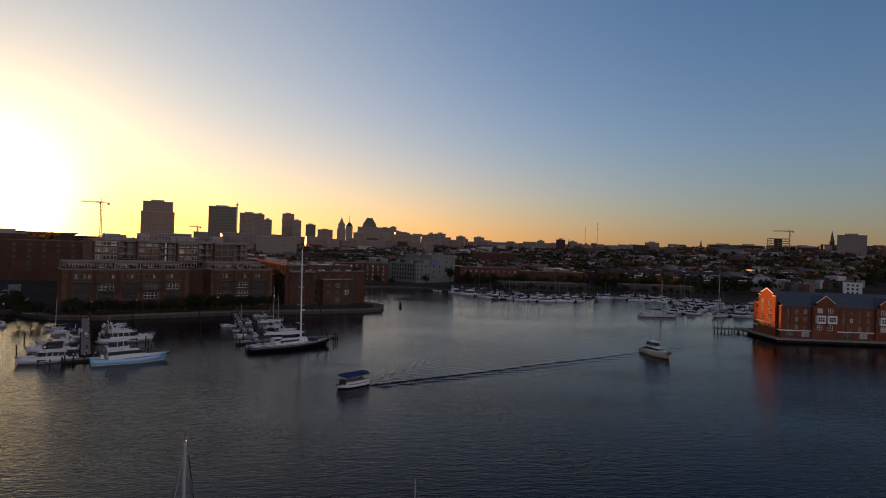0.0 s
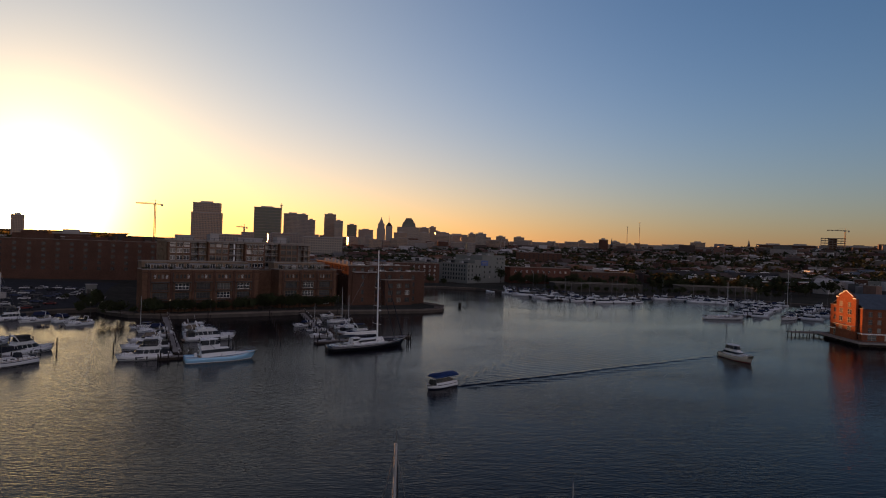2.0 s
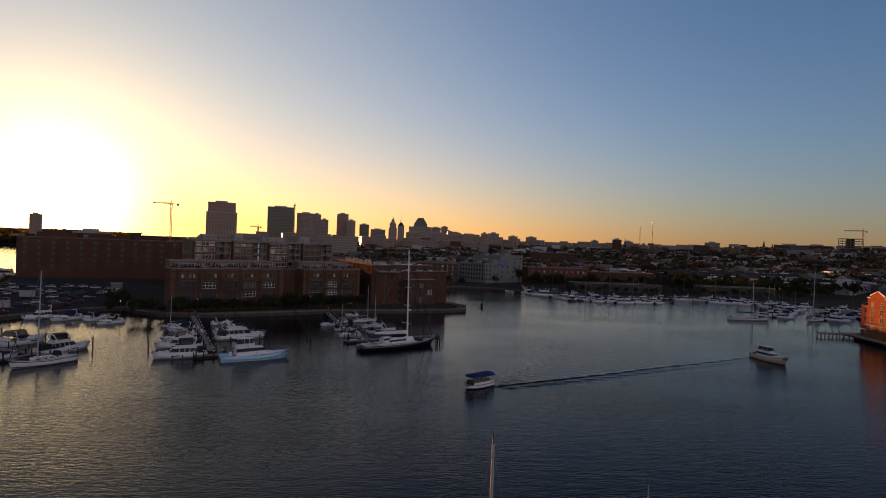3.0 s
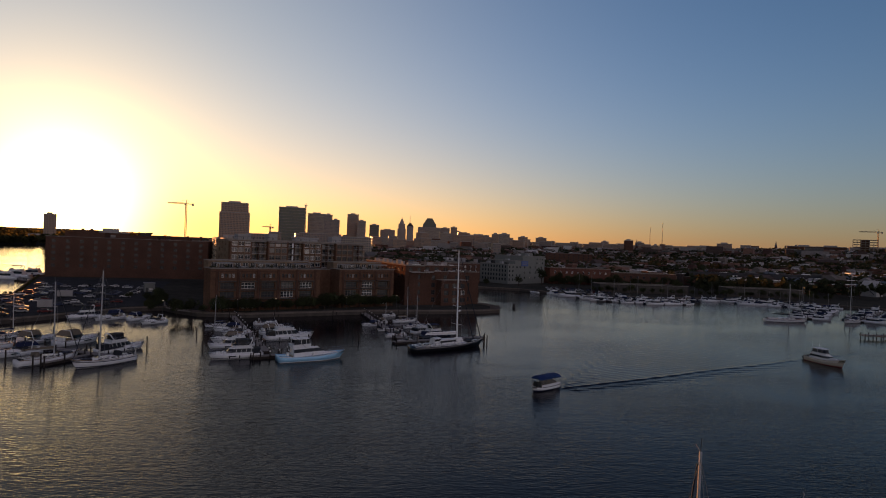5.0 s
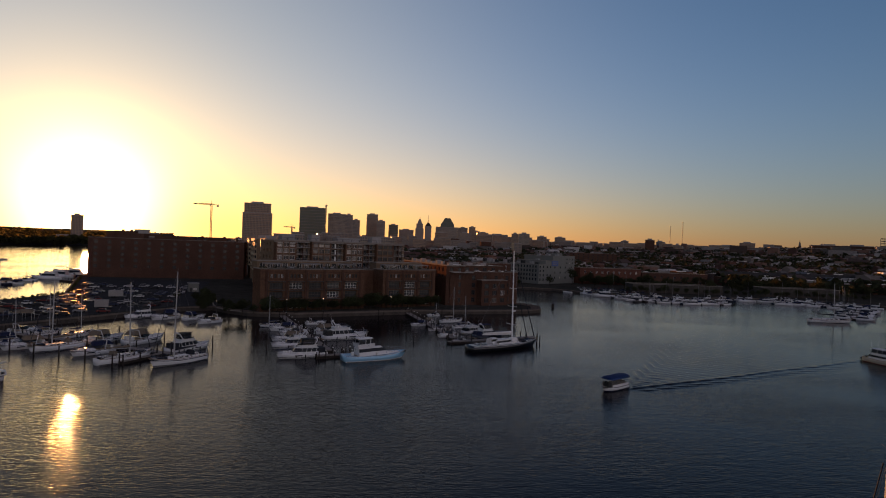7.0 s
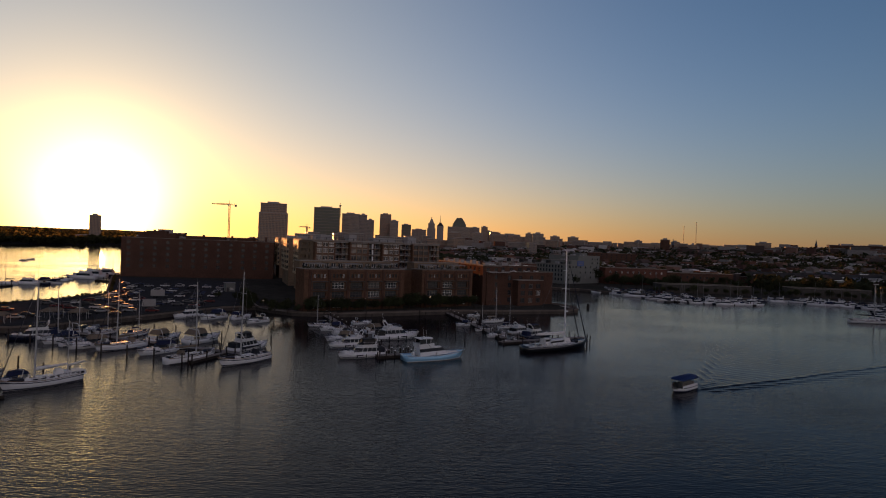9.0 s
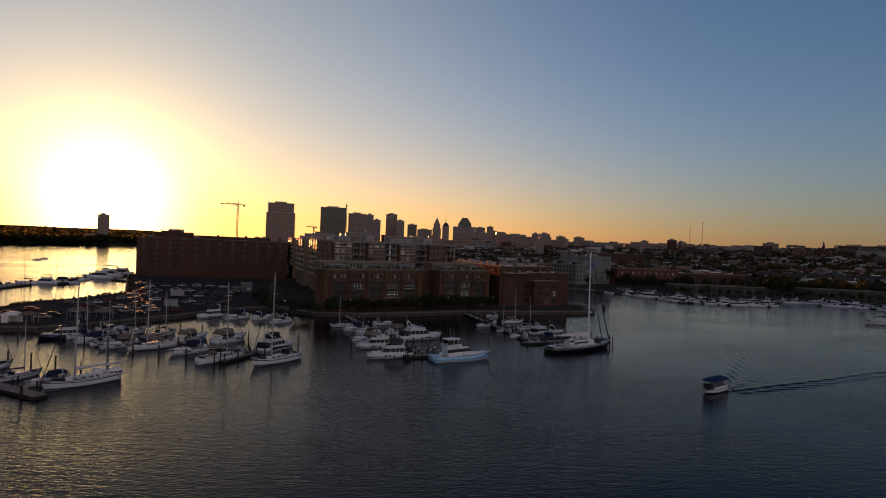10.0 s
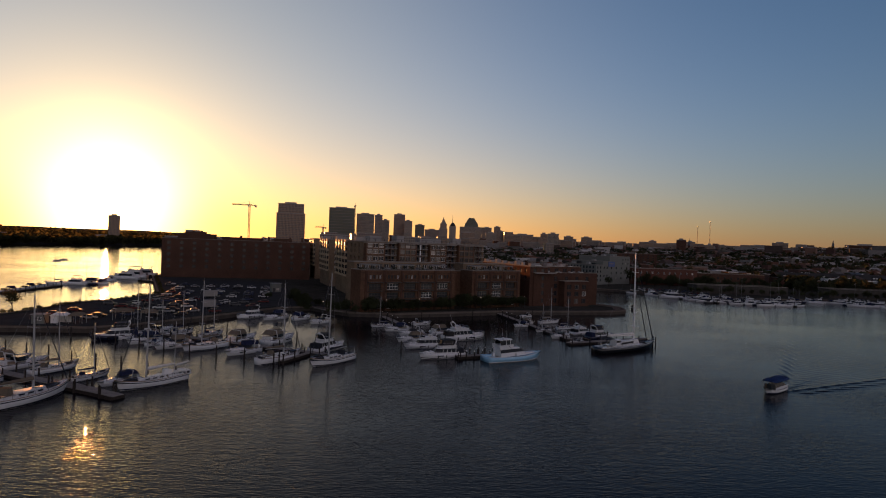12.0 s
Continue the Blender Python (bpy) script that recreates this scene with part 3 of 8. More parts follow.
    for i in range(int(w // 4.5)):
        bm = bmesh.new()
        for k in range(26):
            c = Vector((1.5 + i * 4.5 + GREEN.gauss(0, 0.7), 1.3 + GREEN.gauss(0, 0.25), 16.9 + abs(GREEN.gauss(0, 0.5))))
            u, v = [Vector((GREEN.gauss(0, 1), GREEN.gauss(0, 1), GREEN.gauss(0, 1))).normalized() * GREEN.uniform(0.2, 0.4) for _ in range(2)]
            bm.faces.new([bm.verts.new(c + q) for q in (u, v, -u, -v)])
        part("terrace_shrub", bm, LEAF, r)
    part("parapet_rail", tubes([((0.3, 0.2, 17.5), (w - 0.3, 0.2, 17.5), 0.04)] + [((0.3 + k * (w - 0.6) / (2 * n), 0.2, 16.6), (0.3 + k * (w - 0.6) / (2 * n), 0.2, 17.5), 0.03) for k in range(2 * n + 1)], 4), DARK_TRIM, r)
    return r


def make_gap_infill():
    # an added dark block fills the gap, which is dark from shade alone
    x, y = quay_local(84.6, 14)
    r = thing("apartment_building", "narrow dark brick infill added in the shaded gap between two apartment blocks", "apartment building", place(x, y, 1.5, QUAY_DEG), "brick blocks on the quay")
    walls(r, 8.3, 8, 13.6, BRICK_DARK, front=rows_of(8.3, 3.6, 1.6, 1.8, (1.2, 4.8, 8.4)), frame_mat=DARK_TRIM, cols=1, rows=2)


def balcony_bay(r, x0, x1, y, z0, storeys, frame):
    """A column of open balconies with slabs, posts and rails."""
    for k in range(storeys):
        z = z0 + k * 3.05
        b = part("balcony", boxes((x0, y - 1.5, z - 0.18, x1, y - 0.01, z + 0.06)), CONCRETE, r)
        rail = [((x0 + 0.05, y - 1.45, z + 1.1), (x1 - 0.05, y - 1.45, z + 1.1), 0.05), ((x0 + 0.05, y - 1.45, z + 0.25), (x1 - 0.05, y - 1.45, z + 0.25), 0.03)]
        rail += [((x0 + 0.05 + i * 0.3, y - 1.45, z + 0.06), (x0 + 0.05 + i * 0.3, y - 1.45, z + 1.1), 0.018) for i in range(int((x1 - x0) / 0.3))]
        part("railing", tubes(rail, 4), frame, b)


def make_slab():
    x, y = quay_local(18.3, 29.7)
    r = thing("apartment_building", "tall buff and red brick apartment slab with stacked balconies", "apartment building", place(x, y, 1.5, QUAY_DEG), "brick blocks on the quay")
    w, h = 67.0, 27.4
    lv = (16.2, 19.25, 22.3, 25.0)
    front = [(x0 + k, z - 0.4, 2.9, 2.3) for x0 in (0.0, 16.6, 33.2, 49.8) for k in (9.9, 13.2) for z in lv]
    walls(r, w, 17, h, BRICK_BUFF, front=front, left=rows_of(17, 4.2, 1.8, 1.6, lv), cols=2, rows=1, frame_mat=STONE, depth=0.9)
    for i, x0 in enumerate((0.0, 16.6, 33.2, 49.8)):
        walls(r, 9.4, 2.6, h - 0.6 + 0.5 * (i % 2), BRICK, front=[(a, z, 2.4, 1.8) for a in (0.7, 3.5, 6.3) for z in lv], x0=x0 + 0.2, y0=-2.62, cols=2, rows=1, frame_mat=(WHITE_TRIM, STONE, WHITE_TRIM, DARK_TRIM)[i])
        balcony_bay(r, x0 + 9.7, x0 + 16.4, 0, 15.6, 4, ALLOY)
        for z in lv:
            part("lintel", boxes((x0 + 0.5, -2.72, z + 1.85, x0 + 9.2, -2.625, z + 2.1)), STONE, r)
        for k in (3.3, 6.1):
            part("pilaster", boxes((x0 + k - 0.12, -2.8, 14.9, x0 + k + 0.28, -2.625, h - 1.0)), BRICK_BUFF, r)
        part("divider", boxes((x0 + 12.9, -1.5, 15.7, x0 + 13.15, -0.01, h - 0.5)), BRICK_DARK, r)
        part("roof_canopy", boxes((x0 + 9.8, -1.7, h - 0.45, x0 + 16.3, -0.02, h - 0.2)), CONCRETE, r)
    for x0 in (28.3, 53.0):
        for z in lv:
            part("pier", boxes((x0, -1.95, z - 0.4, x0 + 0.6, -1.52, z + 1.7)), WHITE_TRIM, r, "white painted balcony pier")
    part("cornice", boxes((-0.5, -0.5, 27.7, w + 0.5, 0.5, 28.0)), STONE, r)
    part("parapet_rail", tubes([((0.3, 0.6, 29.0), (w - 0.3, 0.6, 29.0), 0.05)] + [((0.3 + k * (w - 0.6) / 24, 0.6, 27.6), (0.3 + k * (w - 0.6) / 24, 0.6, 29.0), 0.04) for k in range(25)], 4), DARK_TRIM, r)
    # plant rooms and vents on the roof
    for x0, x1, hh in ((6, 12, 2.0), (20, 24, 2.6), (33, 45, 1.6), (52, 57, 2.4)):
        part("plant_room", boxes((x0, 6, 26.6, x1, 11, 28.2 + hh)), ROOF_LIGHT, r)
    for i in range(14):
        part("vent", tube(bmesh.new(), (3 + i * 4.5, 3, 26.6), (3 + i * 4.5, 3, 28.9), 0.18), DARK_TRIM, r)
    return r


def make_wing(x, y, d):
    """One bay of the wing that runs back from the slab; its long side looks west."""
    r = thing("apartment_building", "buff brick apartment bay with ochre-clad top storeys", "apartment building", place(x, y, 1.5, 19.5), "brick blocks on the quay")
    lv = (10.1, 13.2, 16.2, 19.25, 22.3, 25.0)
    walls(r, 16, d, 27.4, BRICK_BUFF, front=rows_of(16, 4.0, 1.8, 1.7, lv), left=rows_of(d, 4.0, 1.8, 1.7, lv[:4]), cols=2, rows=2)
    for k in range(4):
        y0 = d * (k + 0.12) / 4
        bay = part("bay", boxes((-1.5, y0, 9.0, -0.02, y0 + d * 0.11, 27.9)), CLADDING, r, "projecting bay with matt ochre panels")
        part("bay_window", boxes(*[(-1.56, y0 + d * 0.025, z, -1.503, y0 + d * 0.085, z + 1.7) for z in lv]), GLASS_DARK, bay)
        part("bay_side_window", boxes(*[(-1.25, y0 - 0.06, z, -0.35, y0 - 0.003, z + 1.7) for z in lv]), GLASS_DARK, bay)
    part("cornice", boxes((-0.6, -0.6, 27.7, 16.6, 0.6, 28.1), (-0.6, 0.6, 27.7, 0.6, d + 0.6, 28.1)), STONE, r)
    for k in range(5):
        balcony = part("balcony", boxes((-1.4, d * 0.3, 12.9 + k * 3.05, -0.02, d * 0.3 + 6, 13.1 + k * 3.05)), CONCRETE, r)
        part("railing", tubes([((-1.35, d * 0.3 + 0.05, 14.1 + k * 3.05), (-1.35, d * 0.3 + 5.95, 14.1 + k * 3.05), 0.05)] + [((-1.35, d * 0.3 + 0.05 + q * 0.59, 13.1 + k * 3.05), (-1.35, d * 0.3 + 0.05 + q * 0.59, 14.1 + k * 3.05), 0.03) for q in range(11)], 4), DARK_TRIM, balcony)
    part("plant_room", boxes((5, 5, 26.6, 11, 10, 29.8)), ROOF_LIGHT, r)
    return r


def make_corner_block():
    x, y = quay_local(93, 0)
    r = thing("apartment_building", "dark red brick corner block with a set-back top storey", "apartment building", place(x, y, 1.5, QUAY_DEG - 5), "brick blocks on the quay")
    w = 39.5
    lv = (1.4, 4.9, 8.4, 11.9)
    walls(r, w, 30, 15.8, BRICK_DARK, front=rows_of(w, 6.6, 2.0, 2.2, lv), left=rows_of(30, 6, 2.0, 2.0, lv), right=rows_of(30, 6, 2.0, 2.0, lv), cols=2, rows=2, frame_mat=DARK_TRIM)
    walls(r, w - 8, 20, 3.6, BRICK_DARK, front=rows_of(w - 8, 5.2, 2.4, 1.9, (0.9,)), left=rows_of(20, 5, 1.6, 1.6, (1.0,)), z0=14.9, x0=2.6, y0=6, cols=2, rows=1, frame_mat=DARK_TRIM)
    for i in range(16):
        a, b = 1.5 + (i * 7.3) % (w - 4), 1.2 + (i * 3.1) % 4.0
        part("roof_vent", boxes((a, b, 15.15, a + 0.7 + 0.3 * (i % 3), b + 0.7, 16.2 + 0.4 * (i % 2))), ROOF_LIGHT if i % 2 else WHITE_TRIM, r)
    walls(r, 15, 4.5, 12.0, BRICK_DARK, front=rows_of(15, 4.6, 2.6, 2.2, (1.4, 4.9, 8.2)), x0=15, y0=-4.5, cols=3, rows=1, frame_mat=(DARK_TRIM, STONE, DARK_TRIM, DARK_TRIM, DARK_TRIM, WHITE_TRIM))
    # white strips along three stretches of the roof edge
    for a, b in ((3.0, 9.0), (17.0, 22.5), (26.0, 28.0)):
        part("roof_edge", boxes((a, 5.6, 18.76, b, 6.9, 19.0)), WHITE_TRIM, r, "white strip on the roof edge")
    part("canopy", boxes((0.5, -2.0, 15.4, 12, -0.02, 15.7)), CONCRETE, r)
    for i in range(4):
        part("chimney", boxes((4 + i * 7, 12, 18.6, 5.4 + i * 7, 13.2, 20.6)), BRICK_DARK, r)
    for i in range(3):
        part("roof_hatch", boxes((6 + i * 8, 8, 18.6, 9.5 + i * 8, 11, 20.0)), ROOF_LIGHT, r)


def make_long_range():
    """The long brick range behind the corner block; its west side catches the last sun."""
    r = thing("brick_range", "long dark red brick range of flats behind the corner block", "building", place(30.9, 279.6, 1.5, 19.5), "brick blocks on the quay")
    lv = (1.6, 5.2, 8.8, 12.4, 15.6)
    walls(r, 9.5, 66, 18.4, BRICK_DARK, front=rows_of(9.5, 4.2, 1.7, 2.0, lv), left=rows_of(66, 5.2, 1.9, 2.0, lv[3:]), roof_mat=ROOF_DARK, frame_mat=DARK_TRIM)
    part("cornice", boxes((-0.6, -0.5, 18.66, 0.5, 66.4, 19.0), (0.5, -0.5, 18.66, 9.9, 0.4, 19.0)), STONE, r)
    for i in range(8):
        part("roof_unit", boxes((3, 5 + i * 7.6, 17.5, 5.2, 7.4 + i * 7.6, 19.8 + (i % 3) * 0.4)), ROOF_LIGHT, r)


def make_west_block():
    """The great brick block between the car park and the wide water."""
    r = thing("warehouse", "massive dark red brick wharf block with small arched windows", "warehouse", place(-188, 378, 1.5, 14), "brick blocks on the quay")
    w = 92.0
    walls(r, w, 62, 24.6, BRICK_DARK, front=rows_of(w, 7.6, 2.2, 2.0, (6.0, 9.8, 13.6, 17.4, 21.0)), cols=2, rows=2, frame_mat=DARK_TRIM)
    bm = boxes((8, 8, 23.6, 30, 24, 28.0), (12, 10, 28.0, 24, 20, 29.4), (36, 10, 23.6, 60, 26, 26.6), (68, 12, 23.6, 80, 24, 26.8))
    part("penthouse", bm, BRICK_DARK, r)
    for x in (16, 21, 46, 64, 78, 86):
        part("chimney", boxes((x, 12, 23.6, x + 1.4, 13.4, 30.2 if x < 30 else 27.8)), BRICK_DARK, r)


def gable_front(bm, x0, x1, y, z0, ze, zp, depth):
    """A stepped-shoulder gable wall with its thickness."""
    m = (x0 + x1) / 2
    s = (x1 - x0)
    pts = [(x0, z0), (x1, z0), (x1, ze), (x1 - s * 0.14, ze), (x1 - s * 0.14, ze + (zp - ze) * 0.30), (m + s * 0.09, zp - (zp - ze) * 0.08), (m, zp), (m - s * 0.09, zp - (zp - ze) * 0.08),
           (x0 + s * 0.14, ze + (zp - ze) * 0.30), (x0 + s * 0.14, ze), (x0, ze)]
    a = [bm.verts.new((p, y, q)) for p, q in pts]
    b = [bm.verts.new((p, y + depth, q)) for p, q in pts]
    bm.faces.new(a)
    bm.faces.new(b[::-1])
    for i in range(len(pts)):
        j = (i + 1) % len(pts)
        bm.faces.new((a[j], a[i], b[i], b[j]))


def gable_roof(bm, x0, x1, y0, y1, ze, zr, along="x", over=0.5):
    """A pitched roof with thickness, ridge along x or y."""
    x0, x1, y0, y1 = x0 - over, x1 + over, y0 - over, y1 + over
    t = 0.25
    if along == "x":
        m = (y0 + y1) / 2
        sec = [(y0, ze), (m, zr), (y1, ze), (y1, ze - t), (m, zr - t), (y0, ze - t)]
        a = [bm.verts.new((x0, p, q)) for p, q in sec]
        b = [bm.verts.new((x1, p, q)) for p, q in sec]
    else:
        m = (x0 + x1) / 2
        sec = [(x0, ze), (m, zr), (x1, ze), (x1, ze - t), (m, zr - t), (x0, ze - t)]
        a = [bm.verts.new((p, y1, q)) for p, q in sec]
        b = [bm.verts.new((p, y0, q)) for p, q in sec]
    for i in range(6):
        j = (i + 1) % 6
        bm.faces.new((a[j], a[i], b[i], b[j]))
    for s in (a, b[::-1]):
        bm.faces.new((s[0], s[1], s[4], s[5]))
        bm.faces.new((s[1], s[2], s[3], s[4]))
    return bm


BRK = (222.6, 201.0, -9.0)


def make_gabled_house():
    r = thing("waterfront_house", "orange-red brick waterfront house with trimmed gables and slate roof", "building", place(BRK[0], BRK[1], 1.6, BRK[2]))
    w, d, h = 74.0, 20.0, 12.6
    lv = (3.4, 6.6, 9.8)
    end = [(x, z, 1.7, 1.9) for z in lv for x in (2.2, 7.0, 11.3, 16.1)] + [(2.0, 0.3, 2.4, 2.2), (15.4, 0.3, 2.4, 2.2)]
    front = [(x + 1.1, z, 1.5, 1.9) for z in (3.4, 6.6, 9.6) for x in (1, 4.2, 7.4, 22, 25, 28.2, 31.4, 46, 49.2, 52.4, 55.6, 69)]
    front += [(x, 0.3, 3.2, 2.3) for x in (2, 8, 24, 30, 48, 54, 66)]
    walls(r, w, d, h, BRICK_ORANGE, front=front, left=end, cols=2, rows=2, frame_mat=STONE)
    part("main_roof", gable_roof(bmesh.new(), 0.6, w, 0, d, h + 0.26, h + 5.4, "x", 0.3), ROOF_SLATE, r)
    # the end gable, proud of the end wall
    bm = bmesh.new()
    gable_front(bm, 5.6, 17.8, 0, 0.05, h + 3.6, h + 6.6, 0.9)
    g = part("end_gable", bm, BRICK_ORANGE, r)
    g.matrix_basis = pose(-0.9, d + 0.3, 0, 0, 0, -90)
    for z in (3.4, 6.6, 9.8, 12.6):
        for x in (7.7, 13.0):
            o_w = 2.3 if z < 12 else 1.9
            add_window(r, -0.98, d + 0.3 - x, z, -90, o_w, 2.1, 2, 2, STONE)
    bm = bmesh.new()
    for a, b in (((-1.05, d + 0.3 - 5.6, h + 3.7), (-1.05, d + 0.3 - 7.3, h + 3.7)), ((-1.05, d + 0.3 - 7.3, h + 4.6), (-1.05, d + 0.3 - 11.7, h + 6.65)), ((-1.05, d + 0.3 - 11.7, h + 6.65), (-1.05, d + 0.3 - 16.1, h + 4.6)), ((-1.05, d + 0.3 - 16.1, h + 3.7), (-1.05, d + 0.3 - 17.8, h + 3.7))):
        tube(bm, a, b, 0.2, 0.2, 5)
    part("gable_coping", bm, WHITE_TRIM, r)
    b = part("balcony", boxes((-2.4, 2.6, 5.3, -0.95, 14.0, 5.5)), CONCRETE, r)
    part("railing", tubes([((-2.35, 2.7, 6.5), (-2.35, 13.9, 6.5), 0.05)] + [((-2.35, 2.7 + i * 0.56, 5.5), (-2.35, 2.7 + i * 0.56, 6.5), 0.03) for i in range(21)], 4), DARK_TRIM, b)
    part("string_course", boxes((-0.25, -0.25, 2.75, w, -0.003, 3.1), (-0.25, -0.003, 2.75, -0.003, d + 0.2, 3.1)), WHITE_TRIM, r)
    for x0 in (11.5, 35.5, 59.0):
        bm = bmesh.new()
        gable_front(bm, x0, x0 + 9.5, -0.8, 0.05, h + 0.4, h + 4.6, 0.8)
        gb = part("cross_gable", bm, BRICK_ORANGE, r)
        bm = bmesh.new()
        tube(bm, (x0 + 1.2, -0.9, h + 1.75), (x0 + 4.75, -0.9, h + 4.7), 0.16, 0.16, 5)
        tube(bm, (x0 + 4.75, -0.9, h + 4.7), (x0 + 8.3, -0.9, h + 1.75), 0.16, 0.16, 5)
        part("coping", bm, WHITE_TRIM, gb)
        part("gable_roof", gable_roof(bmesh.new(), x0 + 0.6, x0 + 8.9, -0.1, 9.5, h + 1.3, h + 4.3, "y", 0.1), ROOF_SLATE, r)
        for a in (x0 + 0.9, x0 + 5.2):
            bay = part("bay_window", boxes((a, -1.9, 6.2, a + 3.4, -0.803, 9.4)), WHITE_TRIM, r, "white boxed bay window")
            for z in (6.9,):
                o = add_window(r, a + 0.4, -2.0, z, 0, 2.6, 2.0, 3, 2)
        for a in (x0 + 1.7, x0 + 5.7):
            add_window(r, a, -0.9, 10.4, 0, 1.9, 1.8, 2, 2)
            add_window(r, a, -0.9, 3.5, 0, 1.9, 2.0, 2, 2)
    r.scale = (1, 1, 0.94)
    return r


def make_pier():
    r = thing("timber_pier", "dark timber pier deck on piles round a brick waterfront house", "pier", place(BRK[0], BRK[1], 0, BRK[2]))
    part("deck", boxes((-4.0, -5.0, 1.2, 90, -0.05, 1.6), (-4.0, -0.05, 1.2, -0.05, 26, 1.6)), PLANK, r)
    part("beam", boxes((-3.9, -4.9, 0.7, 90, -4.5, 1.2), (-3.9, -4.5, 0.7, -3.5, 26, 1.2)), PILE, r)
    for i in range(24):
        part("pile", tube(bmesh.new(), (-3.6 + i * 3.6, -4.6, -1.5), (-3.6 + i * 3.6, -4.6, 1.2), 0.2, 0.2, 7), PILE, r)
    for i in range(8):
        part("pile", tube(bmesh.new(), (-3.7, -1 + i * 3.6, -1.5), (-3.7, -1 + i * 3.6, 1.2), 0.2, 0.2, 7), PILE, r)
    part("jetty", boxes((-14.5, 21, 1.1, -4.0, 24.5, 1.5)), PLANK, r)
    for x in (-14, -11, -8, -5.5):
        for y in (21.3, 24.2):
            part("pile", tube(bmesh.new(), (x, y, -1.5), (x, y, 1.9 if y < 22 else 2.4), 0.18, 0.18, 7), PILE, r)
    rail = [((-3.8 , -4.8, 2.6), (89, -4.8, 2.6), 0.05)] + [((-3.8 + i * 2.4, -4.8, 1.6), (-3.8 + i * 2.4, -4.8, 2.6), 0.04) for i in range(39)]
    part("railing", tubes(rail, 4), DARK_TRIM, r)


def make_grey_warehouse():
    r = thing("warehouse", "pale grey stepped warehouse with a blue sign on its wall", "warehouse", place(112, 466, 1.5, 40))
    lv = (2.6, 6.0, 9.4, 12.6)
    walls(r, 8.5, 30, 15.6, STUCCO, front=[(x, z, 1.4, 1.8) for z in lv for x in (1.2, 5.2)], left=rows_of(30, 3.0, 1.5, 2.0, lv), frame_mat=DARK_TRIM, roof_mat=ROOF_LIGHT)
    walls(r, 9.0, 30, 18.4, STUCCO, front=[(x, z, 1.4, 1.6) for z in (6.0, 12.6) for x in (1.6, 5.6)], x0=8.52, frame_mat=DARK_TRIM, roof_mat=ROOF_LIGHT, name="middle_wall")
    walls(r, 29.5, 30, 22.4, STUCCO, front=[(x, z, 1.4, 1.6) for z in (4, 8.2, 12.4) for x in (2.5, 9.5, 16.5, 24.5)] + [(x, z, 1.2, 1.4) for z in (16.0, 19.2) for x in (18.5, 22.5, 26.0)], x0=17.54, frame_mat=(DARK_TRIM, STONE, DARK_TRIM), roof_mat=ROOF_LIGHT, name="tall_wall")
    walls(r, 30, 42, 15.0, STUCCO, left=rows_of(42, 3.0, 1.5, 2.0, lv), y0=30.3, x0=0.4, frame_mat=DARK_TRIM, roof_mat=ROOF_LIGHT, name="rear_wall")
    part("wall_sign", boxes((16.0, -0.35, 14.2, 24.5, -0.01, 18.3)), SIGN_BLUE, r, "square blue painted wall sign")
    part("sign_bar", boxes((17.0, -0.42, 16.7, 23.5, -0.36, 17.1), (17.6, -0.42, 15.5, 22.9, -0.36, 15.9)), STONE, r)
    part("stair_tower", boxes((38, 12.0, 21.8, 46.0, 20, 24.6)), STUCCO, r)
    for i in range(9):
        part("roof_unit", boxes((2 + (i % 2) * 2.4, 3 + i * 7.2, 14.3, 4 + (i % 2) * 2.4, 6 + i * 7.2, 17.0 + 0.5 * (i % 3))), ROOF_LIGHT if i % 2 else ROOF_DARK, r)
    for i in range(5):
        part("roof_unit", boxes((10 + i * 6.4, 9 + (i % 2) * 4, 17.6 if i == 0 else 21.6, 12.4 + i * 6.4, 12 + (i % 2) * 4, 19.8 if i == 0 else 23.8)), ROOF_LIGHT, r)


make_low_block(3.3, 48, True)
make_low_block(57, 84.5, False)
make_gap_infill()
make_slab()
make_wing(-59, 306, 34)
make_wing(-77, 352, 34)
make_wing(-98, 414, 24)
make_corner_block()
make_long_range()
make_west_block()
make_gabled_house()
make_pier()
make_grey_warehouse()


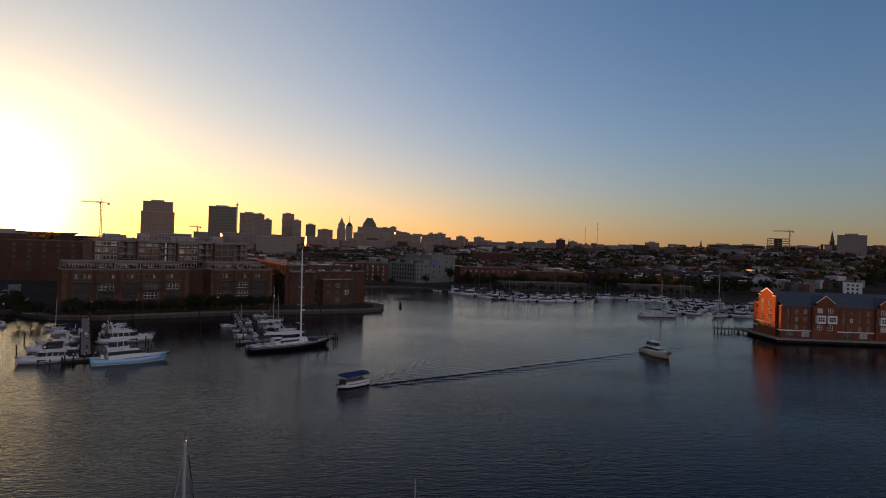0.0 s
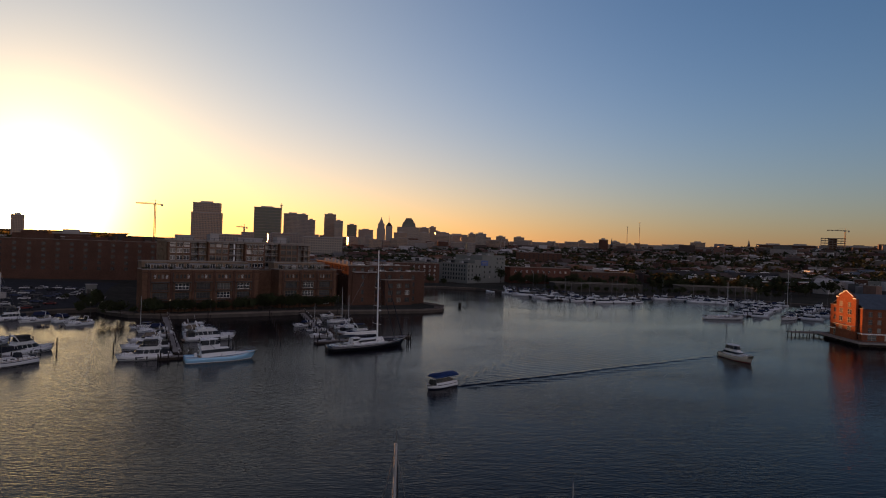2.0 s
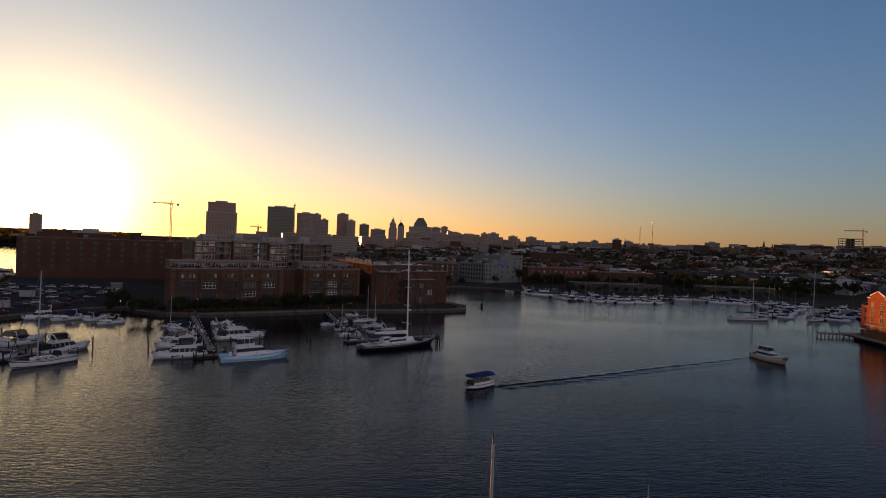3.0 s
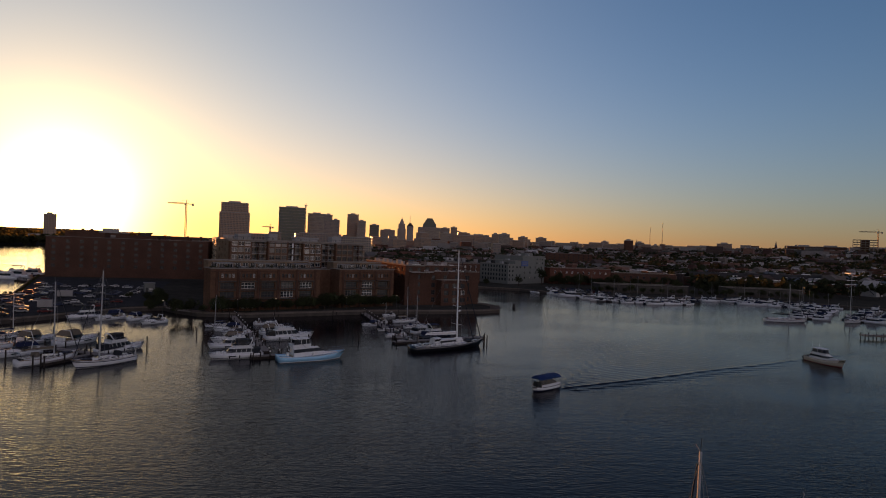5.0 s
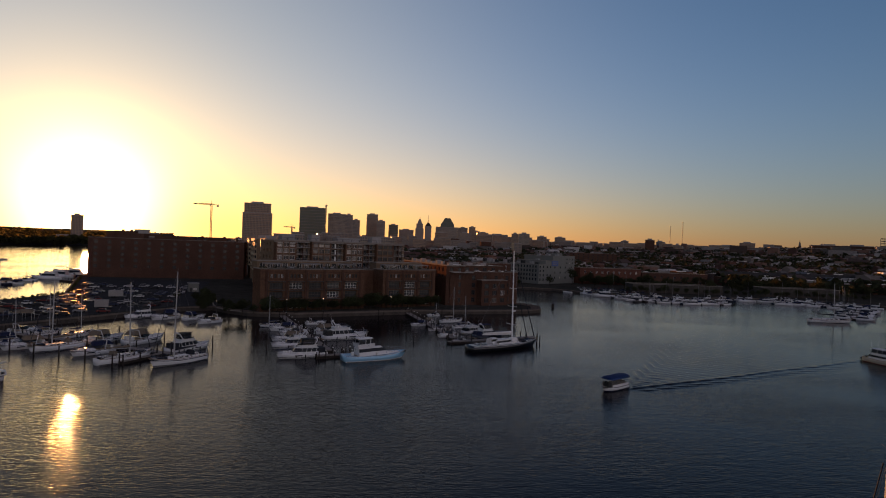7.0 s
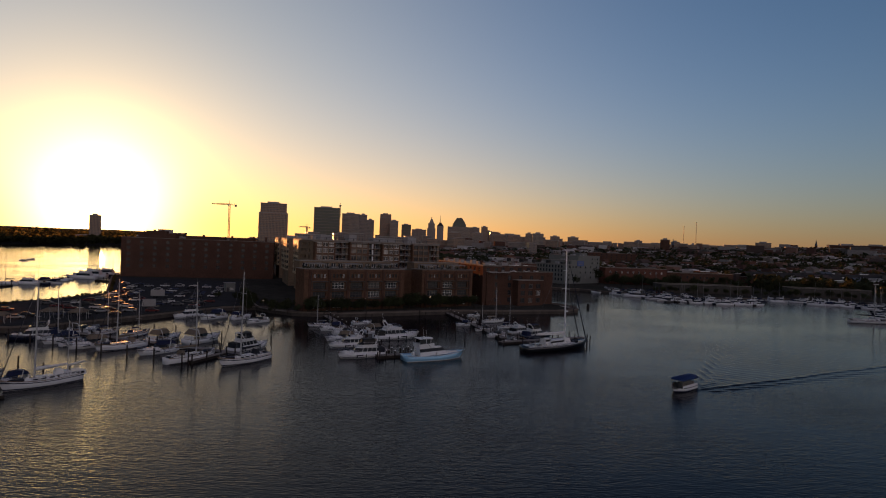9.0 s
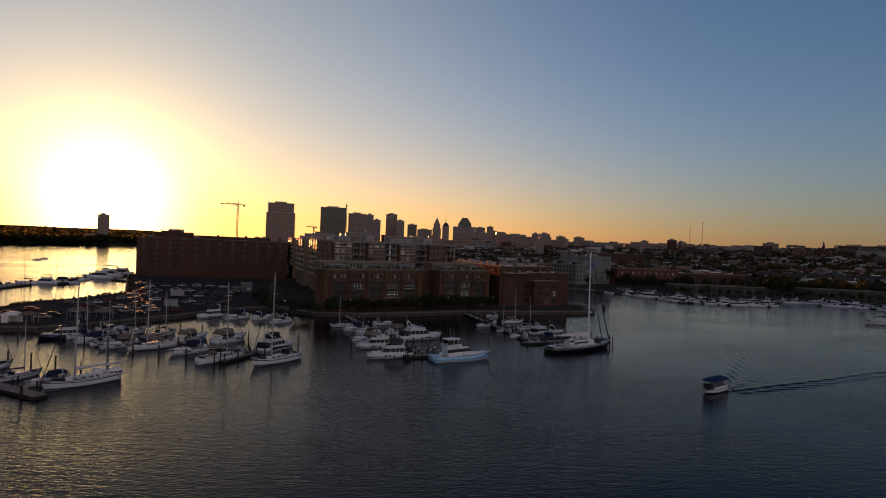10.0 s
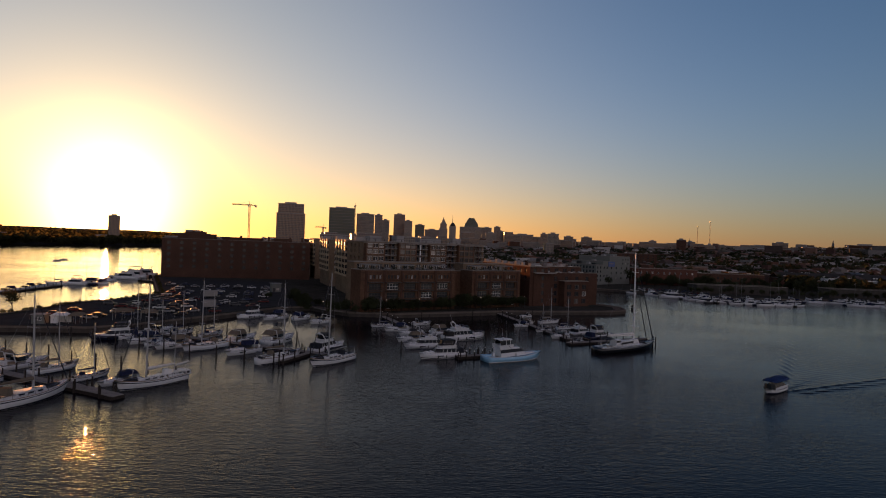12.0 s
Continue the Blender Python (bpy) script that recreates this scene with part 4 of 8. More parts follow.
# ---- boats ----
def hull_mesh(L, B, F, rake=0.08, stern=0.85, sheer=0.25, draft=0.4, full=0.55, cut=0.0, n=13, zlo=None):
    """A lofted hull about the waterline: bow at +x. F: freeboard amidships. Returns the skin up to the rail."""
    bm = bmesh.new()
    secs = []
    for i in range(n):
        u = i / (n - 1)
        x = -L / 2 + L * u
        k = max(0.0, (u - full) / (1 - full))
        half = B / 2 * (stern + (1 - stern) * min(1, u / 0.35)) * (1 - k ** 2.2)
        f = F * (1 + sheer * (2 * u - 0.9) ** 2 * (1.6 if u > 0.45 else 0.4))
        half = max(half, 0.02)
        lean = rake * L * k ** 2
        pts = []
        for y, z in ((0.0, -draft * (1 - 0.8 * k)), (half * (0.70 - 0.25 * k), -draft * 0.45), (half * (0.90 - 0.32 * k), 0.08), (half * (0.97 - 0.12 * k), f * 0.5), (half, f)):
            h = (z + draft) / (f + draft)
            pts.append((x - lean * (1 - h) * (1.0), y, z))
        secs.append(pts)
    right = [[bm.verts.new((x, -y, z)) for x, y, z in s] for s in secs]
    left = [[s[0]] + [bm.verts.new((v.co.x, -v.co.y, v.co.z)) for v in s[1:]] for s in right]
    for a, b, flip in ((right, None, False), (left, None, True)):
        for p, q in zip(a, a[1:]):
            for j in range(4):
                f = (p[j], q[j], q[j + 1], p[j + 1])
                bm.faces.new(f if not flip else f[::-1])
    bm.faces.new(right[0] + left[0][:0:-1])
    for p, q, r_, s in zip(right, right[1:], left, left[1:]):
        # the deck, a little below the rail
        a = [bm.verts.new((v.co.x, v.co.y * 0.94, v.co.z - 0.12)) for v in (p[4], q[4], s[4], r_[4])]
        bm.faces.new(a)
        bm.faces.new((p[4], q[4], a[1], a[0]))
        bm.faces.new((s[4], r_[4], a[3], a[2]))
    for f in bm.faces:
        f.smooth = True
    return bm


def hull_band(L, B, F, z0, z1, out=0.02, **kw):
    """A stripe round the same hull between two heights (as shares of the freeboard)."""
    n = 13
    bm = bmesh.new()
    rake, stern, sheer, draft, full = (kw.get(k, v) for k, v in (("rake", 0.08), ("stern", 0.85), ("sheer", 0.25), ("draft", 0.4), ("full", 0.55)))
    rows = []
    for i in range(n):
        u = i / (n - 1)
        x = -L / 2 + L * u
        k = max(0.0, (u - full) / (1 - full))
        half = max(B / 2 * (stern + (1 - stern) * min(1, u / 0.35)) * (1 - k ** 2.2), 0.02)
        f = F * (1 + sheer * (2 * u - 0.9) ** 2 * (1.6 if u > 0.45 else 0.4))
        lean = rake * L * k ** 2
        row = []
        for s in (z0, z1):
            z = f * s
            h = (z + draft) / (f + draft)
            share = (0.90 - 0.32 * k) + ((0.97 - 0.12 * k) - (0.90 - 0.32 * k)) * min(1, s / 0.5) if s < 0.5 else (0.97 - 0.12 * k) + (1 - (0.97 - 0.12 * k)) * (s - 0.5) / 0.5
            row.append((x - lean * (1 - h) + (0.03 if i == n - 1 else 0), half * share + out, z))
        rows.append(row)
    for side in (-1, 1):
        v = [[bm.verts.new((x, side * y, z)) for x, y, z in r] for r in rows]
        for p, q in zip(v, v[1:]):
            f = (p[0], q[0], q[1], p[1])
            bm.faces.new(f if side < 0 else f[::-1])
    return bm


def rail_mesh(L, B, z, x0, x1, inset=0.15, height=0.75, full=0.55, posts=9, stern=0.85):
    rows = []
    for side in (-1, 1):
        last = None
        for i in range(posts):
            u = (x0 + (x1 - x0) * i / (posts - 1)) / L + 0.5
            k = max(0.0, (u - full) / (1 - full))
            y = side * max(0.05, (B / 2 * (stern + (1 - stern) * min(1, u / 0.35)) * (1 - k ** 2.2) - inset))
            p = (-L / 2 + L * u, y, z + 0.12 * max(0, u - 0.4) * L * 0.25)
            q = (p[0], p[1], p[2] + height)
            rows.append((p, q, 0.025))
            if last:
                rows.append((last, q, 0.028))
            last = q
    return tubes(rows, 4)


def outline(x0, x1, w0, w1, nose=0.5):
    """A cabin plan: w0 wide at x0, w1 at x1, with a blunted front."""
    return [(x0, -w0 / 2), (x1 - nose, -w1 / 2), (x1, -w1 / 4), (x1, w1 / 4), (x1 - nose, w1 / 2), (x0, w0 / 2)]


def band(points, z0, z1, taper, shift, f0, f1, out=0.02):
    """A strip of glazing round a tapered cabin between two shares of its height, a little proud of it."""
    cx, cy = sum(p[0] for p in points) / len(points), sum(p[1] for p in points) / len(points)
    bm = bmesh.new()
    rings = []
    for f in (f0, f1):
        k = 1 + (taper - 1) * f
        ring = []
        for p in points:
            q = Vector(((p[0] - cx) * k, (p[1] - cy) * k))
            q += q.normalized() * out
            ring.append((cx + q.x + shift[0] * f, cy + q.y + shift[1] * f, z0 + (z1 - z0) * f))
        rings.append([bm.verts.new(p) for p in ring])
    n = len(points)
    for i in range(n - 1):
        bm.faces.new((rings[0][i], rings[0][i + 1], rings[1][i + 1], rings[1][i]))
    return bm


def motor_yacht(L=13.0, hull=GELCOAT, canvas=CANVAS_DARK, label="white fibreglass flybridge motor yacht moored at the dock", bimini=True, far=False):
    r = thing("motor_yacht", label, "motor yacht")
    B, F = L * 0.31, L * 0.092
    h = part("hull", hull_mesh(L, B, F), hull, r)
    if not far:
        part("boot_stripe", hull_band(L, B, F, 0.12, 0.24), NAVY, h, "dark boot stripe")
    z = F - 0.08
    s = L / 13
    c = part("cabin", prism(outline(-4.2 * s, 2.6 * s, 3.4 * s, 2.6 * s, 1.2 * s), z, z + 1.45 * s, taper=0.82, shift=(-0.6 * s, 0)), GELCOAT, r)
    part("cabin_window", band(outline(-4.2 * s, 2.6 * s, 3.4 * s, 2.6 * s, 1.2 * s), z, z + 1.45 * s, 0.82, (-0.6 * s, 0), 0.30, 0.93, 0.03), TINT, c, "dark tinted window band")
    f = part("flybridge", prism(outline(-3.6 * s, 0.9 * s, 3.0 * s, 2.4 * s, 0.7 * s), z + 1.45 * s, z + 2.15 * s, taper=1.04), GELCOAT, r)
    part("windscreen", prism(outline(0.2 * s, 1.0 * s, 2.4 * s, 2.0 * s, 0.5 * s), z + 2.12 * s, z + 2.5 * s, taper=0.9, shift=(-0.2 * s, 0)), TINT, f)
    if not far:
        part("seat", boxes((-2.6 * s, -1.0 * s, z + 2.15 * s, -1.9 * s, 1.0 * s, z + 2.75 * s)), CANVAS_WHITE, f)
    arch = [(-2.5, 1.45, 1.5), (-3.3, 1.42, 2.5), (-3.75, 1.28, 3.25), (-3.85, 0.9, 3.55)]
    arch += [(p, -q, t) for p, q, t in arch[::-1]]
    a = part("radar_arch", tubes([((p[0] * s, p[1] * s, z + p[2] * s), (q[0] * s, q[1] * s, z + q[2] * s), 0.14 * s) for p, q in zip(arch, arch[1:])]), GELCOAT, r, "swept white radar arch")
    if not far:
        part("radar_dome", prism([(math.cos(k * 0.785) * 0.32 * s - 3.85 * s, math.sin(k * 0.785) * 0.32 * s) for k in range(8)], z + 3.68 * s, z + 3.95 * s, taper=0.75), GELCOAT, a)
    if not far:
        part("antenna", tube(bmesh.new(), (-3.7 * s, 0.9 * s, z + 3.4 * s), (-4.2 * s, 0.9 * s, z + 5.6 * s), 0.03, 0.012), GELCOAT, a)
    if bimini:
        part("bimini_top", prism(outline(-3.4 * s, 0.1 * s, 2.8 * s, 2.5 * s, 0.3 * s), z + 3.45 * s, z + 3.6 * s, taper=0.93), canvas, r, "dark canvas sun top")
        part("bimini_frame", tubes([((x * s, y * s, z + 2.1 * s), (x * s, y * s, z + 3.46 * s), 0.025) for x in (-2.6, -0.3) for y in (-1.2, 1.2)] + [((-2.6 * s, y * s, z + 3.44 * s), (-0.3 * s, y * s, z + 3.44 * s), 0.025) for y in (-1.2, 1.2)] + [((x * s, -1.2 * s, z + 3.44 * s), (x * s, 1.2 * s, z + 3.44 * s), 0.025) for x in (-2.6, -0.3)], 4), CHROME, r)
        if not far:
            part("flybridge_enclosure", prism(outline(-3.2 * s, 0.35 * s, 2.5 * s, 2.2 * s, 0.5 * s), z + 2.16 * s, z + 3.44 * s, taper=0.9, shift=(-0.15 * s, 0)), TINT, r, "smoked clear-vinyl flybridge enclosure")
    if far:
        return r
    for side in (-1, 1):
        part("hull_window", boxes((0.2 * s, side * B * 0.497 - 0.03, F * 0.55, 2.0 * s, side * B * 0.497 + 0.03, F * 0.75)), TINT, h)
    for x in (-3.4, -2.2, -1.0, 0.2):
        for side in (-1, 1):
            k = 1.66 - 0.055 * (x + 4.2)
            part("window_mullion", tube(bmesh.new(), (x * s, side * (k - 0.05) * s, z + 0.45 * s), ((x - 0.25) * s, side * (k - 0.18) * s, z + 1.36 * s), 0.06 * s, 0.06 * s, 4), GELCOAT, c)
    part("foredeck_trunk", prism(outline(2.2 * s, 5.0 * s, 2.3 * s, 1.0 * s, 1.2 * s), F + 0.05, F + 0.62 * s, taper=0.8), GELCOAT, r)
    part("deck_hatch", boxes((3.2 * s, -0.3 * s, F + 0.55 * s, 3.8 * s, 0.3 * s, F + 0.68 * s)), TINT, r)
    part("swim_platform", boxes((-L * 0.55, -B * 0.38, 0.22, -L * 0.495, B * 0.38, 0.36)), TEAK, r)
    part("flybridge_rail", tubes([((-3.5 * s, y * s, z + 2.75 * s), (0.2 * s, y * 0.8 * s, z + 2.75 * s), 0.035) for y in (-1.5, 1.5)] + [((x * s, y * s, z + 2.1 * s), (x * s, y * s, z + 2.75 * s), 0.03) for x in (-3.4, -2.4, -1.4) for y in (-1.48, 1.48)], 4), CHROME, r)
    part("cockpit_canvas", prism(outline(-L * 0.455, -4.1 * s, 3.0 * s, 3.1 * s, 0.1), z + 0.06, z + 1.3 * s, taper=0.93), canvas if bimini else TINT, r, "dark canvas enclosure over the aft cockpit")
    for side in (-1, 1):
        for x in (-3.2, -0.6, 1.8):
            part("fender", tube(bmesh.new(), (x * s, side * (B * 0.5 + 0.06), 0.25), (x * s, side * (B * 0.5 + 0.06), 0.95), 0.14, 0.14, 6), RUBBER, r)
    part("bow_rail", rail_mesh(L, B, F, 0.2 * L * 0.5, L * 0.47), CHROME, r)
    part("cockpit", boxes((-L * 0.47, -B * 0.36, z - 0.02, -4.3 * s, B * 0.36, z + 0.06)), TEAK, r)
    return r


def cruiser(L=9.5, hull=GELCOAT, canvas=CANVAS_BLUE, label="white express cruiser with a canvas cockpit cover", cover=True, far=False):
    r = thing("motor_cruiser", label, "motor cruiser")
    B, F = L * 0.32, L * 0.11
    h = part("hull", hull_mesh(L, B, F, rake=0.12, sheer=0.18), hull, r)
    if not far:
        part("rub_rail", hull_band(L, B, F, 0.84, 0.93, 0.03, rake=0.12, sheer=0.18), NAVY, h)
    s = L / 9.5
    z = F - 0.1
    c = part("foredeck", prism(outline(-0.4 * s, 3.6 * s, 2.3 * s, 1.0 * s, 1.4 * s), z, z + 0.55 * s, taper=0.8, shift=(-0.2 * s, 0)), GELCOAT, r)
    if not far:
        part("hatch", boxes((1.2 * s, -0.35 * s, z + 0.5 * s, 1.9 * s, 0.35 * s, z + 0.6 * s)), TINT, c)
    part("windscreen", prism(outline(-1.6 * s, 0.8 * s, 2.7 * s, 1.9 * s, 0.8 * s), z + 0.4 * s, z + 1.15 * s, taper=0.82, shift=(-0.35 * s, 0)), TINT, r, "raked dark windscreen")
    for side in () if far else (-1, 1):
        part("hull_window", boxes((0.1 * s, side * B * 0.49 - 0.04, F * 0.5, 1.7 * s, side * B * 0.49 + 0.04, F * 0.72)), TINT, h)
    if not far:
        part("arch", tubes([((-2.2 * s, -1.35 * s, z), (-2.7 * s, -1.15 * s, z + 1.9 * s), 0.09), ((-2.2 * s, 1.35 * s, z), (-2.7 * s, 1.15 * s, z + 1.9 * s), 0.09), ((-2.7 * s, -1.15 * s, z + 1.9 * s), (-2.7 * s, 1.15 * s, z + 1.9 * s), 0.09)]), GELCOAT, r)
    if not far:
        part("cockpit", boxes((-L * 0.47, -B * 0.38, z - 0.02, -1.2 * s, B * 0.38, z + 0.10)), TEAK, r)
    if not far:
        part("bench", boxes((-4.2 * s, -1.1 * s, z + 0.1, -3.6 * s, 1.1 * s, z + 0.7 * s)), CANVAS_WHITE, r)
    if cover:
        part("canvas_top", prism(outline(-4.0 * s, 0.2 * s, 2.7 * s, 2.1 * s, 0.3 * s), z + 1.0 * s, z + 1.9 * s, taper=0.72), canvas, r, "taut canvas cockpit cover")
    if not far:
        part("bow_rail", rail_mesh(L, B, F, 0.05 * L, L * 0.47, height=0.6, posts=7), CHROME, r)
    return r


def sailboat(L=12.0, mast=16.0, hull=GELCOAT, cover=CANVAS_BLUE, label="white sailing sloop with a furled mainsail moored in the marina", stripe=NAVY, dodger=True, spreaders=2, mizzen=0.0, far=False):
    r = thing("sailboat", label, "sailboat")
    B, F = L * 0.28, 0.55 + L * 0.055
    kw = dict(rake=0.10, stern=0.62, sheer=0.30, full=0.45)
    h = part("hull", hull_mesh(L, B, F, draft=0.5, **kw), hull, r)
    if stripe:
        part("cove_stripe", hull_band(L, B, F, 0.72, 0.84, 0.02, draft=0.5, **kw), stripe, h)
    if not far:
        part("boot_stripe", hull_band(L, B, F, 0.04, 0.16, 0.02, draft=0.5, **kw), NAVY, h)
        part("toe_rail", hull_band(L, B, F, 0.95, 1.03, 0.03, draft=0.5, **kw), TEAK, h, "weathered teak toe rail")
    s = L / 12
    z = F - 0.1
    c = part("coachroof", prism(outline(-2.2 * s, 2.6 * s, 2.0 * s, 1.2 * s, 1.0 * s), z, z + 0.5 * s, taper=0.86), GELCOAT, r)
    for side in (-1, 1):
        for i in range(0 if far else 3):
            part("porthole", boxes(((-1.6 + i * 1.2) * s, side * 0.93 * s - 0.06, z + 0.18 * s, (-0.9 + i * 1.2) * s, side * 0.93 * s + 0.06, z + 0.36 * s)), TINT, c)
    if not far:
        part("hatch", boxes((1.0 * s, -0.3 * s, z + 0.45 * s, 1.6 * s, 0.3 * s, z + 0.56 * s)), TINT, c)
    if not far:
        part("cockpit", boxes((-5.0 * s, -0.95 * s, z - 0.05, -2.3 * s, 0.95 * s, z + 0.06)), TEAK, r)
    if not far:
        part("coaming", boxes((-5.0 * s, -1.2 * s, z, -2.3 * s, -0.97 * s, z + 0.38 * s), (-5.0 * s, 0.97 * s, z, -2.3 * s, 1.2 * s, z + 0.38 * s)), GELCOAT, r)
    w = bmesh.new()
    for i in range(0 if far else 12):
        a, b = i * math.tau / 12, (i + 1) * math.tau / 12
        tube(w, (-4.2 * s, 0.45 * s * math.cos(a), z + 0.7 * s + 0.45 * s * math.sin(a)), (-4.2 * s, 0.45 * s * math.cos(b), z + 0.7 * s + 0.45 * s * math.sin(b)), 0.025, 0.025, 4)
    if not far:
        part("wheel", w, CHROME, r)
    mx = 0.9 * s
    m = part("mast", tube(bmesh.new(), (mx, 0, z), (mx - 0.012 * mast, 0, mast), 0.14 * s + 0.03 if not far else 0.10, 0.07 * s + 0.02, 8), ALLOY if not far else WIRE, r)
    for k in range(0 if far else spreaders):
        q = z + (mast - z) * (k + 1) / (spreaders + 1)
        wd = (1.25 - 0.2 * k) * s
        part("spreader", tubes([((mx - 0.012 * q - 0.1, -wd, q + 0.05), (mx - 0.012 * q, 0, q), 0.05), ((mx - 0.012 * q, 0, q), (mx - 0.012 * q - 0.1, wd, q + 0.05), 0.05)], 5), ALLOY, m)
    if not far:
        part("masthead_aerial", tubes([((mx - 0.012 * mast, 0, mast), (mx - 0.012 * mast - 0.1, 0, mast + 0.8), 0.025), ((mx - 0.012 * mast, 0, mast), (mx - 0.012 * mast + 0.6, 0.1, mast + 0.25), 0.02)], 4), WIRE, m)
    bz = z + 1.5 * s
    part("boom", tube(bmesh.new(), (mx - 0.1, 0, bz), (mx - 5.0 * s, 0, bz + 0.25), 0.1, 0.08, 7), ALLOY, r)
    part("sail_cover", tube(bmesh.new(), (mx - 0.15, 0, bz + 0.32), (mx - 4.75 * s, 0, bz + 0.50), 0.28 * s, 0.11 * s, 8), cover, r, "furled mainsail under a cloth cover")
    top = (mx - 0.012 * mast, 0, mast - 0.3)
    bow, aft = (L * 0.48, 0, F * 1.35), (-L * 0.49, 0, F * 1.05)
    if not far:
        part("furled_jib", tube(bmesh.new(), (bow[0] - 0.3, 0, bow[2] + 0.5), (top[0] + 0.5, 0, top[2] - 0.6), 0.075 * s, 0.035, 7), CANVAS_DARK, r)
    if not far:
        part("stay", tubes([(bow, top, 0.02), (aft, top, 0.02)], 4), WIRE, r)
    for side in () if far else (-1, 1):
        sh = []
        prev = (mx - 0.1, side * B * 0.46, z)
        for k in range(spreaders):
            q = z + (mast - z) * (k + 1) / (spreaders + 1)
            p = (mx - 0.012 * q - 0.1, side * (1.25 - 0.2 * k) * s, q + 0.05)
            sh.append((prev, p, 0.018))
            prev = p
        sh.append((prev, top, 0.018))
        part("shroud", tubes(sh, 4), WIRE, r)
    if not far:
        part("guard_rail", rail_mesh(L, B, F, -L * 0.46, L * 0.46, height=0.65, full=0.45, posts=13, stern=0.62), CHROME, r)
    if not far:
        # a thin dark sheet on the deck stands in for the cockpit's shade
        part("cockpit_shade", boxes((-4.7 * s, -0.55 * s, z + 0.05, -2.6 * s, 0.55 * s, z + 0.075)), TINT, r, "thin dark sheet standing in for the shade of a cockpit well")
        part("deck_locker", boxes((-5.5 * s, -0.6 * s, z, -5.05 * s, 0.6 * s, z + 0.42 * s)), CANVAS_DARK, r)
        part("dinghy", hull_mesh(2.3 * s, 1.1 * s, 0.32 * s, n=9), CANVAS_DARK, r, "dark upturned dinghy lashed on deck").matrix_basis = pose(3.6 * s, 0, z + 0.35 * s, 180, 0, 0)
        part("stern_arch", tubes([((-5.4 * s, y * s, z), (-5.7 * s, y * 0.9 * s, z + 1.5 * s), 0.04) for y in (-1.0, 1.0)] + [((-5.7 * s, -0.9 * s, z + 1.5 * s), (-5.7 * s, 0.9 * s, z + 1.5 * s), 0.04)], 4), CHROME, r)
    if dodger:
        part("spray_hood", prism(outline(-3.0 * s, -1.9 * s, 1.9 * s, 1.6 * s, 0.5 * s), z + 0.4 * s, z + 1.25 * s, taper=0.8), cover, r)
    if mizzen:
        x2 = -3.9 * s
        ac = part("aft_cabin", prism(outline(-6.4 * s, -3.0 * s, 2.2 * s, 2.5 * s, 0.3 * s), z, z + 0.75 * s, taper=0.92), GELCOAT, r)
        for side in (-1, 1):
            for i in range(4):
                part("aft_window", boxes(((-6.0 + i * 0.75) * s, side * 1.1 * s - 0.09, z + 0.22 * s, (-5.5 + i * 0.75) * s, side * 1.1 * s + 0.09, z + 0.55 * s)), TINT, ac)
        part("stern_rail", tubes([((-6.5 * s, y, z + 0.7), (-6.5 * s, y, z + 1.5), 0.03) for y in (-1.0, 0, 1.0)] + [((-6.5 * s, -1.0, z + 1.5), (-6.5 * s, 1.0, z + 1.5), 0.03), ((-6.5 * s, 1.0, z + 1.5), (-4.6 * s, 1.3, z + 1.5), 0.03), ((-6.5 * s, -1.0, z + 1.5), (-4.6 * s, -1.3, z + 1.5), 0.03)], 4), CHROME, r)
        m2 = part("mizzen_mast", tube(bmesh.new(), (x2, 0, z), (x2 - 0.012 * mizzen, 0, mizzen), 0.11, 0.06, 8), ALLOY, r)
        part("spreader", tubes([((x2 - 0.1, -0.8, mizzen * 0.6), (x2 - 0.1, 0.8, mizzen * 0.6), 0.04)], 5), ALLOY, m2)
        part("mizzen_boom", tube(bmesh.new(), (x2, 0, z + 1.7), (x2 - 3.6, 0, z + 2.2), 0.09, 0.06, 7), ALLOY, r)
        part("mizzen_sail_cover", tube(bmesh.new(), (x2 - 0.2, 0, z + 1.95), (x2 - 3.2, 0, z + 2.35), 0.2, 0.12, 8), cover, r)
        part("stay", tubes([((x2, -B * 0.35, z), (x2 - 0.1, 0, mizzen - 0.4), 0.018), ((x2, B * 0.35, z), (x2 - 0.1, 0, mizzen - 0.4), 0.018), ((x2, 0, mizzen), top, 0.016)], 4), WIRE, r)
    return r


